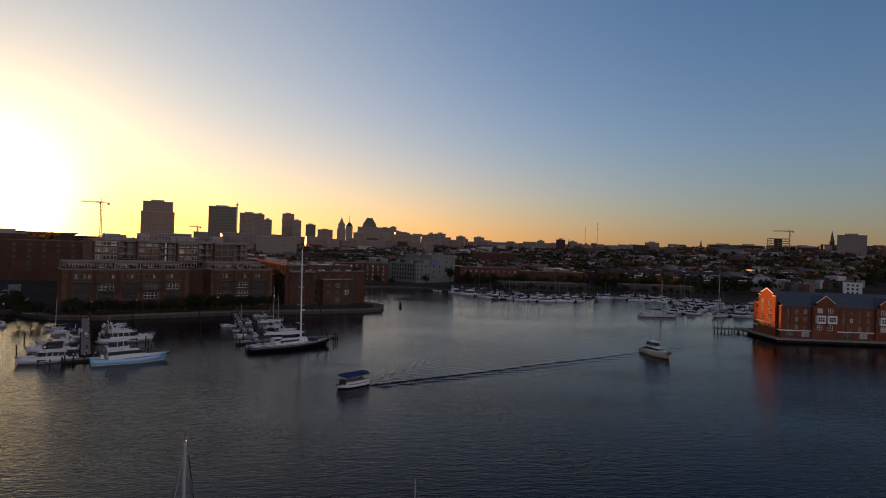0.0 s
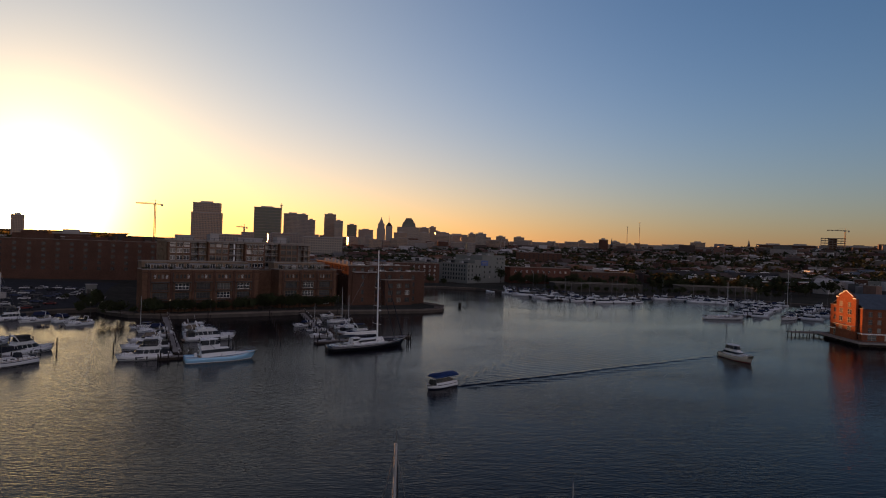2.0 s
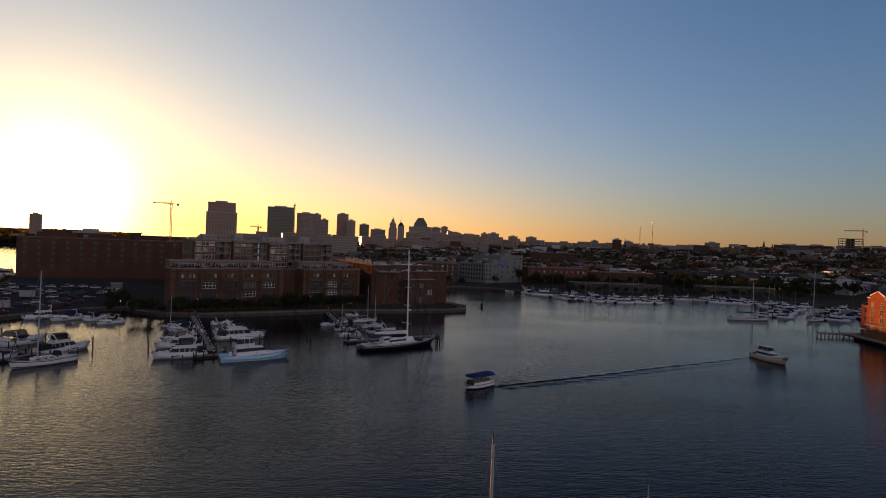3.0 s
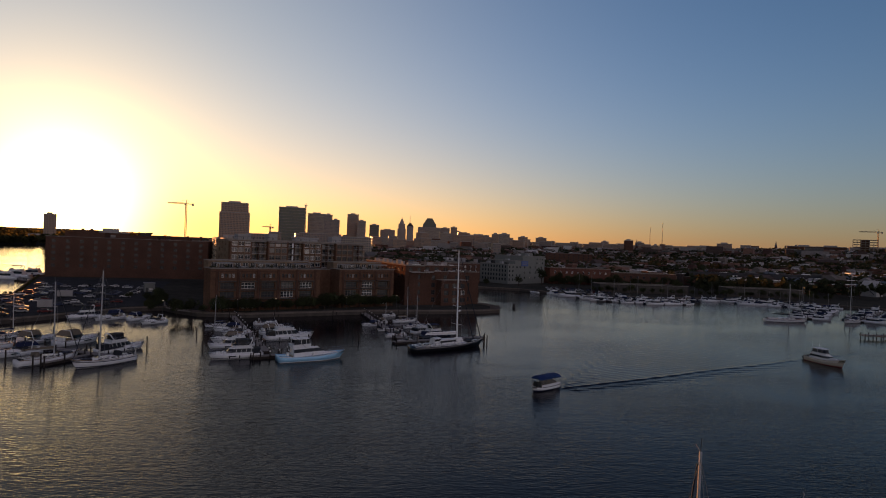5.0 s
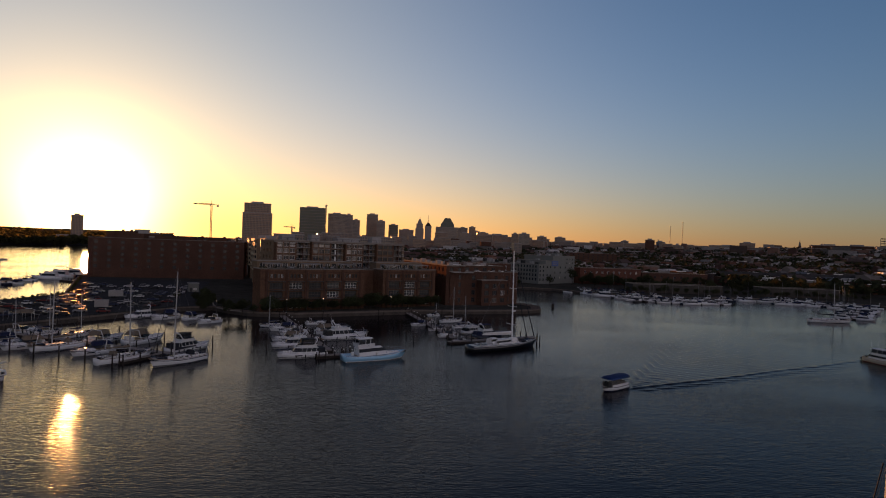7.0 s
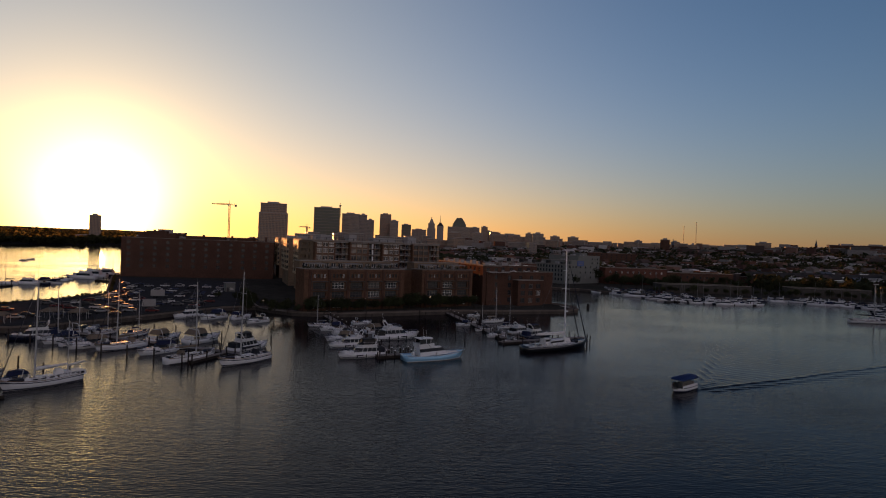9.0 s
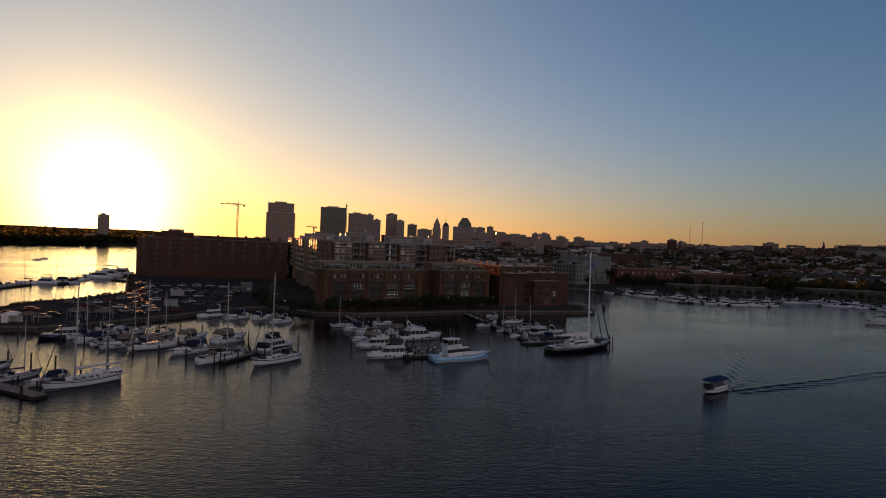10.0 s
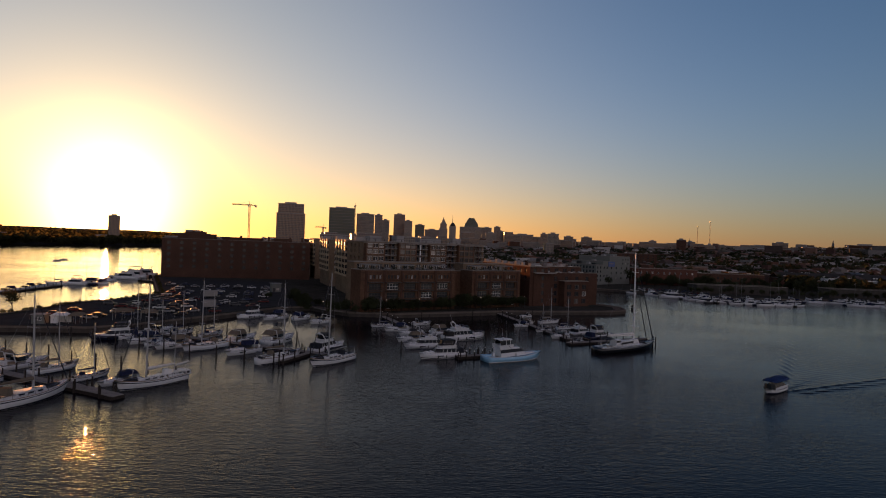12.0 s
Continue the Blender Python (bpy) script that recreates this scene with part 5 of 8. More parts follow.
def sport_fisher():
    r = thing("sport_fishing_boat", "sport fishing boat with pale blue hull and tall white flybridge", "fishing boat")
    L, B, F = 17.6, 5.0, 1.35
    kw = dict(rake=0.10, stern=0.9, sheer=0.30)
    h = part("hull", hull_mesh(L, B, F, **kw), SKYBLUE, r)
    part("boot_stripe", hull_band(L, B, F, 0.02, 0.12, **kw), WHITE_TRIM, h)
    part("rub_rail", hull_band(L, B, F, 0.93, 1.0, 0.04, **kw), GELCOAT, h)
    part("foredeck", prism(outline(-0.5, 7.4, 4.0, 1.2, 3.4), F + 0.02, F + 0.55, taper=0.8, shift=(-0.5, 0)), GELCOAT, r)
    plan = outline(-5.2, 4.2, 4.4, 2.2, 4.0)
    c = part("house", prism(plan, F - 0.1, F + 2.0, taper=0.70, shift=(-1.5, 0)), GELCOAT, r)
    part("house_window", band(plan, F - 0.1, F + 2.0, 0.70, (-1.5, 0), 0.46, 0.84, 0.04), TINT, c, "raked black window band")
    bridge = outline(-5.4, -0.6, 3.6, 2.4, 1.6)
    f = part("flybridge", prism(bridge, F + 1.98, F + 2.85, taper=1.05, shift=(-0.1, 0)), GELCOAT, r)
    part("console", boxes((-2.7, -0.6, F + 2.85, -2.1, 0.6, F + 3.3)), GELCOAT, f)
    part("helm_seat", boxes((-3.9, -0.4, F + 2.85, -3.4, 0.4, F + 3.5)), CANVAS_WHITE, f)
    part("windscreen", band(bridge, F + 2.85, F + 4.1, 0.86, (-0.3, 0), 0.0, 1.0, -0.25), TINT, f, "smoked clear enclosure of the bridge")
    t = part("hard_top", prism(outline(-5.3, -1.0, 3.3, 2.5, 1.0), F + 4.08, F + 4.28, taper=0.92), GELCOAT, r)
    for x in (-5.0, -3.3, -2.0):
        for y in (-1.3, 1.3):
            part("hard_top_leg", tube(bmesh.new(), (x - 0.1, y * 1.1, F + 2.8), (x, y, F + 4.1), 0.07, 0.07), GELCOAT, t)
    part("radar", tube(bmesh.new(), (-3.4, 0, F + 4.28), (-3.4, 0, F + 4.55), 0.4, 0.34, 10), GELCOAT, t)
    part("ladder", tubes([((-5.5, 0.6, F), (-5.1, 0.6, F + 2.2), 0.04), ((-5.5, 1.0, F), (-5.1, 1.0, F + 2.2), 0.04)], 4), CHROME, r)
    for y in (-1.2, 1.2):
        part("outrigger", tube(bmesh.new(), (-2.0, y * 1.5, F + 1.9), (-6.5, y * 1.9, F + 6.0), 0.04, 0.015), CHROME, r)
    part("antenna", tubes([((-3, 0.9, F + 4.2), (-3.3, 0.9, F + 6.9), 0.02), ((-3, -0.9, F + 4.2), (-3.3, -0.9, F + 6.5), 0.02)], 4), GELCOAT, t)
    part("cockpit_deck", boxes((-L * 0.48, -B * 0.4, F - 0.9, -4.1, B * 0.4, F - 0.07)), TEAK, r)
    part("fighting_chair", boxes((-6.6, -0.35, F - 0.1, -6.0, 0.35, F + 0.8)), CANVAS_WHITE, r)
    part("bow_rail", rail_mesh(L, B, F + 0.45, 2.0, L * 0.47, height=0.7), CHROME, r)
    return r


def black_yacht():
    r = thing("sailing_yacht", "large black-hulled sailing yacht with a very tall white mast", "sailing yacht")
    L, B, F, mast = 26.5, 6.0, 1.7, 28.9
    kw = dict(rake=0.07, stern=0.68, sheer=0.22, full=0.45)
    h = part("hull", hull_mesh(L, B, F, draft=0.6, n=13, **kw), BLACK_HULL, r)
    part("cove_stripe", hull_band(L, B, F, 0.88, 0.95, 0.02, draft=0.6, **kw), WHITE_TRIM, h)
    part("deck", prism([(-12, -1.9), (-4, -2.6), (4, -2.2), (9.5, -0.9), (12.0, -0.1), (12.0, 0.1), (9.5, 0.9), (4, 2.2), (-4, 2.6), (-12, 1.9)], F - 0.08, F + 0.06), GELCOAT, r)
    c = part("deckhouse", prism(outline(-4.5, 3.2, 3.4, 2.2, 1.5), F, F + 1.2, taper=0.86, shift=(-0.3, 0)), GELCOAT, r)
    part("deckhouse_window", band(outline(-4.5, 3.2, 3.4, 2.2, 1.5), F, F + 1.2, 0.86, (-0.3, 0), 0.4, 0.8, 0.03), TINT, c)
    part("pilothouse", prism(outline(-6.2, -3.0, 2.6, 2.2, 0.8), F + 0.1, F + 1.75, taper=0.84), GELCOAT, r)
    part("pilothouse_window", band(outline(-6.2, -3.0, 2.6, 2.2, 0.8), F + 0.1, F + 1.75, 0.84, (0, 0), 0.5, 0.85, 0.03), TINT, r)
    part("bimini", prism(outline(-10.2, -6.6, 2.8, 2.6, 0.3), F + 2.1, F + 2.25, taper=0.92), CANVAS_DARK, r)
    part("bimini_frame", tubes([((x, y, F), (x, y, F + 2.1), 0.03) for x in (-10, -6.8) for y in (-1.2, 1.2)] + [((-10, y, F + 2.08), (-6.8, y, F + 2.08), 0.03) for y in (-1.2, 1.2)] + [((x, -1.2, F + 2.08), (x, 1.2, F + 2.08), 0.03) for x in (-10, -6.8)], 4), CHROME, r)
    for i, (x, y) in enumerate(((-9.0, -0.9), (-9.0, 0.9), (5.5, 0), (7.5, 0))):
        part("hatch", boxes((x, y - 0.4, F + 0.05, x + 0.9, y + 0.4, F + 0.22)), TINT, r)
    mx = 3.0
    m = part("mast", tube(bmesh.new(), (mx, 0, F), (mx - 0.5, 0, mast), 0.26, 0.15, 10), material("white_mast_paint", (0.74, 0.73, 0.70), 0.35, vary=0.05), r, "white painted mast")
    sides = {-1: [], 1: []}
    for k in range(4):
        q = F + (mast - F) * (k + 1) / 5.1
        wd = 2.3 - 0.38 * k
        part("spreader", tubes([((mx - 0.4, -wd, q + 0.1), (mx - 0.25, 0, q), 0.07), ((mx - 0.25, 0, q), (mx - 0.4, wd, q + 0.1), 0.07)], 5), WHITE_TRIM, m)
        for s in sides:
            sides[s].append((mx - 0.4, s * wd, q + 0.1))
    for s, p in sides.items():
        pts = [(mx - 0.2, s * 2.8, F)] + p + [(mx - 0.5, 0, mast - 0.4)]
        part("shroud", tubes([(a, b, 0.025) for a, b in zip(pts, pts[1:])], 4), WIRE, r)
    part("radar", tube(bmesh.new(), (mx + 0.2, 0, 11.0), (mx + 0.9, 0, 11.0), 0.25, 0.25, 8), GELCOAT, m)
    part("boom", tube(bmesh.new(), (mx - 0.3, 0, F + 2.5), (-8.6, 0, F + 2.9), 0.2, 0.16, 8), WHITE_TRIM, r)
    part("sail_cover", tube(bmesh.new(), (mx - 0.5, 0, F + 3.0), (-8.2, 0, F + 3.25), 0.38, 0.2, 8), CANVAS_WHITE, r, "mainsail stowed along the boom")
    part("stay", tubes([((12.6, 0, F + 0.4), (mx - 0.4, 0, mast - 0.5), 0.03), ((-12.8, 0, F), (mx - 0.5, 0, mast - 0.2), 0.03)], 4), WIRE, r)
    part("furled_jib", tube(bmesh.new(), (12.3, 0, F + 0.9), (mx + 0.1, 0, mast - 1.5), 0.17, 0.07, 7), CANVAS_DARK, r, "dark furled headsail on the forestay")
    part("furled_staysail", tube(bmesh.new(), (9.4, 0, F + 0.5), (mx, 0, mast * 0.74), 0.15, 0.06, 7), CANVAS_DARK, r)
    part("guard_rail", rail_mesh(L, B, F, -L * 0.47, L * 0.46, height=0.7, full=0.45, posts=19, stern=0.68), CHROME, r)
    part("deck_tent", prism(outline(1.6, 5.4, 2.6, 1.8, 1.2), F + 0.06, F + 1.35, taper=0.6), CANVAS_WHITE, r, "pale canvas cover over the foredeck hatch")
    part("deck_dinghy", hull_mesh(3.4, 1.5, 0.45, n=9), CANVAS_DARK, r, "dark dinghy upturned on the foredeck").matrix_basis = pose(7.2, 0, F + 0.5, 180, 0, 0)
    for i in range(8):
        part("winch", tube(bmesh.new(), (-10.5 + i * 1.1, (-1.7, 1.7)[i % 2], F + 0.05), (-10.5 + i * 1.1, (-1.7, 1.7)[i % 2], F + 0.5), 0.2, 0.16, 8), CHROME, r)
    # the cockpit's depth is only a dark sheet that paints its shade
    part("cockpit_shade", boxes((-11.0, -1.0, F + 0.06, -7.0, 1.0, F + 0.1)), TINT, r, "thin dark sheet standing in for the shade of a cockpit well")
    part("anchor", tubes([((12.9, 0, F), (13.6, 0, F - 0.4), 0.09), ((13.6, -0.4, F - 0.5), (13.6, 0.4, F - 0.5), 0.09)]), CHROME, r)
    return r


def water_taxi():
    r = thing("ferry_boat", "small white passenger ferry with a bright blue canopy under way", "ferry")
    L, B, F = 8.4, 2.9, 0.95
    kw = dict(rake=0.10, stern=0.9, sheer=0.15, full=0.6)
    h = part("hull", hull_mesh(L, B, F, **kw), GELCOAT, r)
    part("boot_stripe", hull_band(L, B, F, 0.0, 0.26, **kw), NAVY, h, "dark stripe along the waterline")
    part("rub_rail", hull_band(L, B, F, 0.84, 0.98, 0.05, **kw), RUBBER, h)
    part("side_panel", boxes((-3.9, -1.32, F - 0.1, 2.4, -1.24, F + 0.45), (-3.9, 1.24, F - 0.1, 2.4, 1.32, F + 0.45)), GELCOAT, r)
    for x in (-3.0, -1.9, -0.8, 0.3, 1.4):
        part("bench", boxes((x, -1.0, F - 0.1, x + 0.45, 1.0, F + 0.35), (x, -1.0, F + 0.35, x + 0.1, 1.0, F + 0.85)), PLANK, r)
    for x in (-3.8, -2.25, -0.7, 0.85, 2.4):
        for y in (-1.27, 1.27):
            part("post", tube(bmesh.new(), (x, y, F), (x, y, F + 1.75), 0.035, 0.035), CHROME, r)
    bm = bmesh.new()
    prof = [(-1.5, 1.55), (-1.45, 1.8), (-1.0, 2.08), (0, 2.2), (1.0, 2.08), (1.45, 1.8), (1.5, 1.55)]
    ends = []
    for x, k in ((-4.2, 0.86), (-3.9, 1.0), (-2, 1.02), (0, 1.02), (2.3, 1.0), (2.7, 0.86)):
        ends.append([bm.verts.new((x, y * (0.95 if k < 1 else 1), F + (z if k >= 1 else 1.55 + (z - 1.55) * 0.55))) for y, z in prof])
    for a, b in zip(ends, ends[1:]):
        for j in range(len(prof) - 1):
            bm.faces.new((a[j], b[j], b[j + 1], a[j + 1]))
    bm.faces.new(ends[0])
    bm.faces.new(ends[-1][::-1])
    bmesh.ops.solidify(bm, geom=bm.faces[:], thickness=0.04)
    for f in bm.faces:
        f.smooth = True
    part("canopy", bm, BLUE_TARP, r, "bright blue fabric canopy")
    part("windscreen", prism(outline(2.4, 2.9, 2.3, 2.0, 0.3), F, F + 1.1, taper=0.9, shift=(-0.15, 0)), TINT, r)
    part("console", boxes((1.9, -0.45, F - 0.1, 2.3, 0.45, F + 0.9)), GELCOAT, r)
    return r


def trawler():
    r = thing("motor_boat", "cream-hulled cabin motor boat with a glazed upper helm under way", "motor boat")
    L, B, F = 13.2, 4.2, 1.35
    kw = dict(rake=0.10, stern=0.86, sheer=0.42, full=0.5)
    h = part("hull", hull_mesh(L, B, F, n=17, **kw), HULL_CREAM, r)
    part("boot_stripe", hull_band(L, B, F, 0.02, 0.14, **kw), RED_BOOT, h)
    part("rub_rail", hull_band(L, B, F, 0.90, 0.97, 0.05, **kw), TEAK, h)
    plan = outline(-4.6, 1.9, 3.3, 2.5, 1.2)
    c = part("cabin", prism(plan, F - 0.1, F + 1.25, taper=0.9, shift=(-0.2, 0)), GELCOAT, r)
    part("cabin_window", band(plan, F - 0.1, F + 1.25, 0.9, (-0.2, 0), 0.42, 0.86, 0.03), TINT, c)
    part("trunk_cabin", prism(outline(1.7, 4.4, 2.4, 1.2, 0.9), F + 0.1, F + 0.75, taper=0.86), GELCOAT, r)
    helm = outline(-3.9, 0.4, 2.9, 2.3, 0.8)
    f = part("upper_helm", prism(helm, F + 1.25, F + 1.75), GELCOAT, r)
    part("helm_glazing", band(helm, F + 1.75, F + 2.75, 0.86, (-0.25, 0), 0.0, 1.0, -0.02), TINT, f, "dark wrap-round windscreen")
    for x, y in ((-3.7, -1.25), (-3.7, 1.25), (-2.0, -1.25), (-2.0, 1.25), (-0.5, -1.1), (-0.5, 1.1)):
        part("top_post", tube(bmesh.new(), (x, y, F + 1.7), (x - 0.15, y * 0.92, F + 2.82), 0.05, 0.05), GELCOAT, f)
    t = part("hard_top", prism(outline(-4.2, 0.2, 2.9, 2.4, 0.7), F + 2.8, F + 2.93, taper=0.93), GELCOAT, r)
    part("radar", tube(bmesh.new(), (-2.2, 0, F + 2.93), (-2.2, 0, F + 3.15), 0.3, 0.26, 10), GELCOAT, t)
    for y in (-1.2, 1.2):
        part("antenna", tube(bmesh.new(), (-3.9, y, F + 2.9), (-4.2, y, F + 5.0), 0.03, 0.012), GELCOAT, t)
    part("cockpit", boxes((-L * 0.47, -B * 0.36, F - 0.15, -4.7, B * 0.36, F - 0.05)), TEAK, r)
    part("cockpit_seat", boxes((-6.0, -1.3, F - 0.05, -5.5, 1.3, F + 0.4)), CANVAS_DARK, r)
    d = part("dinghy", hull_mesh(2.9, 1.3, 0.4, n=13), CANVAS_DARK, r, "dark inflatable dinghy hung across the stern")
    d.matrix_basis = pose(-7.0, 0, 0.6, 0, 0, 90)
    part("bow_rail", rail_mesh(L, B, F + 0.15, -0.5, L * 0.47, height=0.75, full=0.5, posts=11, stern=0.86), CHROME, r)
    part("anchor", tubes([((6.4, 0, F + 0.5), (7.0, 0, F + 0.3), 0.08), ((7.0, -0.25, F + 0.2), (7.0, 0.25, F + 0.2), 0.07)]), CHROME, r)
    return r


def put(ob, x, y, deg, scale=1.0, dz=0.0):
    ob.matrix_basis = pose(x, y, dz, 0, 0, deg)
    ob.scale = (scale, scale, scale)
    return ob


def repeat(ob, x, y, deg, scale=1.0, label=""):
    c = copy_thing(ob, pose(x, y, 0, 0, 0, deg))
    c.scale = (scale, scale, scale)
    if label:
        c["label"] = label
    return c


# boats seen well, one by one
put(sport_fisher(), 7.9, 154.0, 27)
put(black_yacht(), 44.2, 175.6, 34)
put(water_taxi(), 61.5, 128.5, 219)
put(trawler(), 154.6, 168.0, -83)
put(sailboat(14.4, 19.2, stripe=NAVY, cover=CANVAS_WHITE, mizzen=11.9, label="white two-masted ketch with a dark stripe beside a dock"), -67.2, 115.0, 236)
put(sailboat(14.6, 21.4, spreaders=3, label="white sloop with a tall silver mast and dark spray hood", cover=CANVAS_DARK), -37.2, 141.8, 236)
put(sailboat(16.5, 18.0, cover=CANVAS_TAN, label="long white sloop with tan sail cover beside a dock"), -81.8, 101.2, 72)
SLOOP = put(sailboat(12.0, 15.5, cover=CANVAS_BLUE), -80.9, 118.6, 66, 0.70)
SLOOP_TAN = put(sailboat(12.0, 16.0, cover=CANVAS_TAN, stripe=None, label="white sailing sloop with a tan sail cover moored in the marina"), -91.2, 123.5, 66, 0.86)
YACHT = put(motor_yacht(13.0), -11.0, 153.4, 207, 1.0)
YACHT_OPEN = put(motor_yacht(13.0, bimini=False, label="white motor yacht with an open flybridge moored at the dock"), -15.9, 166.7, 207, 0.95)
YACHT_NAVY = put(motor_yacht(13.0, hull=NAVY, canvas=CANVAS_BLUE, label="navy-hulled motor yacht with a blue canvas top"), -100.4, 163.0, 218, 0.95)
CRUISER = put(cruiser(9.5), -61.0, 149.2, 236, 1.1)
CRUISER_TAN = put(cruiser(9.5, canvas=CANVAS_TAN, label="white express cruiser with a tan canvas cover"), -56.4, 167.5, 66, 1.35)
CRUISER_OPEN = put(cruiser(9.5, cover=False, label="open white express cruiser with a raked windscreen"), -99.8, 126.6, 68, 1.15)
for src, x, y, deg, sc in ((CRUISER_TAN, -105.2, 130.6, 68, 0.95), (CRUISER, -73.6, 115.2, 236, 0.85), (CRUISER, -90.4, 158.8, 238, 1.0), (CRUISER_TAN, -80.4, 153.6, 236, 1.1), (CRUISER_OPEN, -94.0, 175.8, 66, 1.05), (SLOOP, -87.0, 174.2, 66, 0.8), (SLOOP, -85.2, 157.2, 70, 0.75),
                           (SLOOP_TAN, -71.8, 153.0, 236, 1.1), (SLOOP, -77.6, 173.2, 70, 0.82), (SLOOP_TAN, -49.6, 142.4, 58, 1.15), (YACHT, -41.0, 158.4, 60, 1.0),
                           (YACHT, -79.8, 214.4, 238, 0.9), (CRUISER, -70.6, 213.4, 236, 1.15), (CRUISER, -61.0, 215.8, 62, 1.0), (CRUISER_OPEN, -53.4, 207.7, 236, 1.0),
                           (CRUISER_OPEN, -114.5, 133.8, 68, 1.1), (SLOOP, -98.0, 108.5, 246, 1.0), (YACHT_OPEN, -108.5, 112.5, 246, 0.9), (CRUISER_TAN, -66.5, 167.0, 70, 1.2), (SLOOP, -96.5, 166.5, 70, 0.85)):
    repeat(src, x, y, deg, sc)
for src, x, y, deg, sc in ((SLOOP, -31.3, 204.0, 210, 0.68), (CRUISER, -25.6, 196.4, 208, 0.95), (CRUISER_OPEN, -20.5, 188.4, 208, 0.95), (CRUISER_OPEN, -17.6, 213.2, 28, 0.8),
                           (YACHT_OPEN, -3.5, 184.2, 28, 1.15), (CRUISER_TAN, -9.5, 194.0, 28, 1.1), (CRUISER_TAN, -20.0, 177.0, 208, 1.0), (CRUISER, 18.7, 217.8, 210, 0.72), (CRUISER_OPEN, 24.5, 247.8, 214, 0.65),
                           (SLOOP, 25.0, 206.6, 212, 0.62), (SLOOP_TAN, 31.5, 230.5, 30, 0.85), (CRUISER_OPEN, 28.0, 194.2, 214, 0.85), (YACHT_OPEN, 38.4, 204.5, 30, 0.82),
                           (SLOOP, 35.0, 216.0, 30, 0.75), (CRUISER_TAN, 21.5, 226.5, 210, 0.7), (CRUISER_OPEN, 31.2, 184.0, 214, 0.6), (YACHT_NAVY, 42.0, 196.0, 32, 0.95)):
    repeat(src, x, y, deg, sc)
# two yachts right under the flight line: only their mast heads rise into view
repeat(SLOOP_TAN, 49.9, 38.4, 80, 1.10)
repeat(SLOOP, 67.1, 52.7, 80, 0.6)


# ---- docks and piles ----
def dock(a, b, width=2.2, z=0.75, label="grey timber floating dock with dark piles", spacing=7.0, group=""):
    a, b = Vector((*a, 0)), Vector((*b, 0))
    d = (b - a)
    L = d.length
    deg = math.degrees(math.atan2(d.y, d.x))
    r = thing("dock", label, "dock", place(a.x, a.y, 0, deg), "marina docks")
    part("float", boxes((0, -width / 2 + 0.1, -0.3, L, width / 2 - 0.1, z - 0.12)), PILE, r)
    if L < 20:
        n = int(L / 0.9)
        for i in range(n):
            part("plank", PLANK_MESH[0 if width > 1.8 else 1], None, r).matrix_basis = pose(L * (i + 0.5) / n, 0, z - 0.06 + 0.004 * (i % 3))
    else:
        bm = bmesh.new()
        n = int(L / 0.9)
        for i in range(n):
            x = L * i / n
            box(bm, x, -width / 2, z - 0.12, x + 0.86, width / 2, z + 0.004 * (i % 3))
        tagged(part("planking", bm, PLANK, r), kind="stuff")
    m = int(L / spacing) + 1
    for i in range(m):
        for s in (-1, 1):
            x = min(L - 0.3, 0.3 + i * spacing)
            h = 2.0 + 0.5 * ((i * 7 + (s > 0) * 3) % 4) / 3
            part("dock_post", PILE_MESH, None, r).matrix_basis = pose(x, s * (width / 2 + 0.2), h - 3.2)
    return r


bm = tube(bmesh.new(), (0, 0, -0.6), (0, 0, 3.2), 0.19, 0.16, 8)
PILE_MESH = bpy.data.meshes.new("pile")
bm.to_mesh(PILE_MESH)
bm.free()
PILE_MESH.materials.append(PILE)
PLANK_MESH = []
for wd in (2.2, 1.4):
    bm = boxes((-0.43, -wd / 2, -0.06, 0.43, wd / 2, 0.06))
    me = bpy.data.meshes.new("plank")
    bm.to_mesh(me)
    bm.free()
    me.materials.append(PLANK)
    PLANK_MESH.append(me)


def lone_pile(x, y, top=2.6):
    e = part("mooring_post", PILE_MESH, None)
    e.matrix_basis = pose(x, y, top - 3.2)
    tagged(e, "dark tarred timber mooring pile standing in the water", "pile", "mooring piles")


dock((-35, 233), (-5, 160))
dock((-7.0, 152.5), (3.5, 157.5), 2.6)
dock((12.5, 258), (30, 188))
dock((28, 180.5), (57, 196), 2.4)
dock((-122, 129), (-70, 105.5), 2.2)
dock((-83.2, 112.5), (-68.0, 104.5), 2.8, 0.7)
dock((-106, 176), (-40, 149), 2.2)
dock((-44.5, 149.5), (-48.5, 138.5), 1.4)
dock((-104, 179), (-106, 177), 2.0)
for a, b in (((148, 382), (155, 352)), ((162, 381), (169, 347)), ((176, 379), (184, 344)), ((192, 378), (199, 348)), ((258, 391), (251, 365)), ((300, 368), (236, 290)), ((322, 345), (258, 283))):
    dock(a, b, 2.0, spacing=14.0)
for i in range(11):
    k = i / 10
    x, y = -35 + 30 * k, 233 - 73 * k
    for s in (-1, 1):
        dx, dy = 0.92 * s, 0.38 * s
        if 1 <= i:
            if s < 0 and i % 3:
                continue
            lone_pile(x + dx * 15, y + dy * 15, 2.2 + 0.4 * ((i * 3) % 4) / 3)
for i in range(8):
    k = i / 7
    x, y = 12.5 + 17.5 * k, 258 - 70 * k
    lone_pile(x - 0.9 * 14, y - 0.35 * 14, 2.4 + 0.2 * (i % 3))
    lone_pile(x + 0.9 * 15, y + 0.35 * 15, 2.4 + 0.2 * ((i + 1) % 3))
for i in range(8):
    k = i / 7
    x, y = -120 + 50 * k, 128.5 - 22 * k
    lone_pile(x + 5.5, y + 13.0, 2.6 + 0.3 * (i % 3))
    if i < 6:
        lone_pile(x - 6.5, y - 14.0, 2.6 + 0.3 * ((i + 2) % 3))
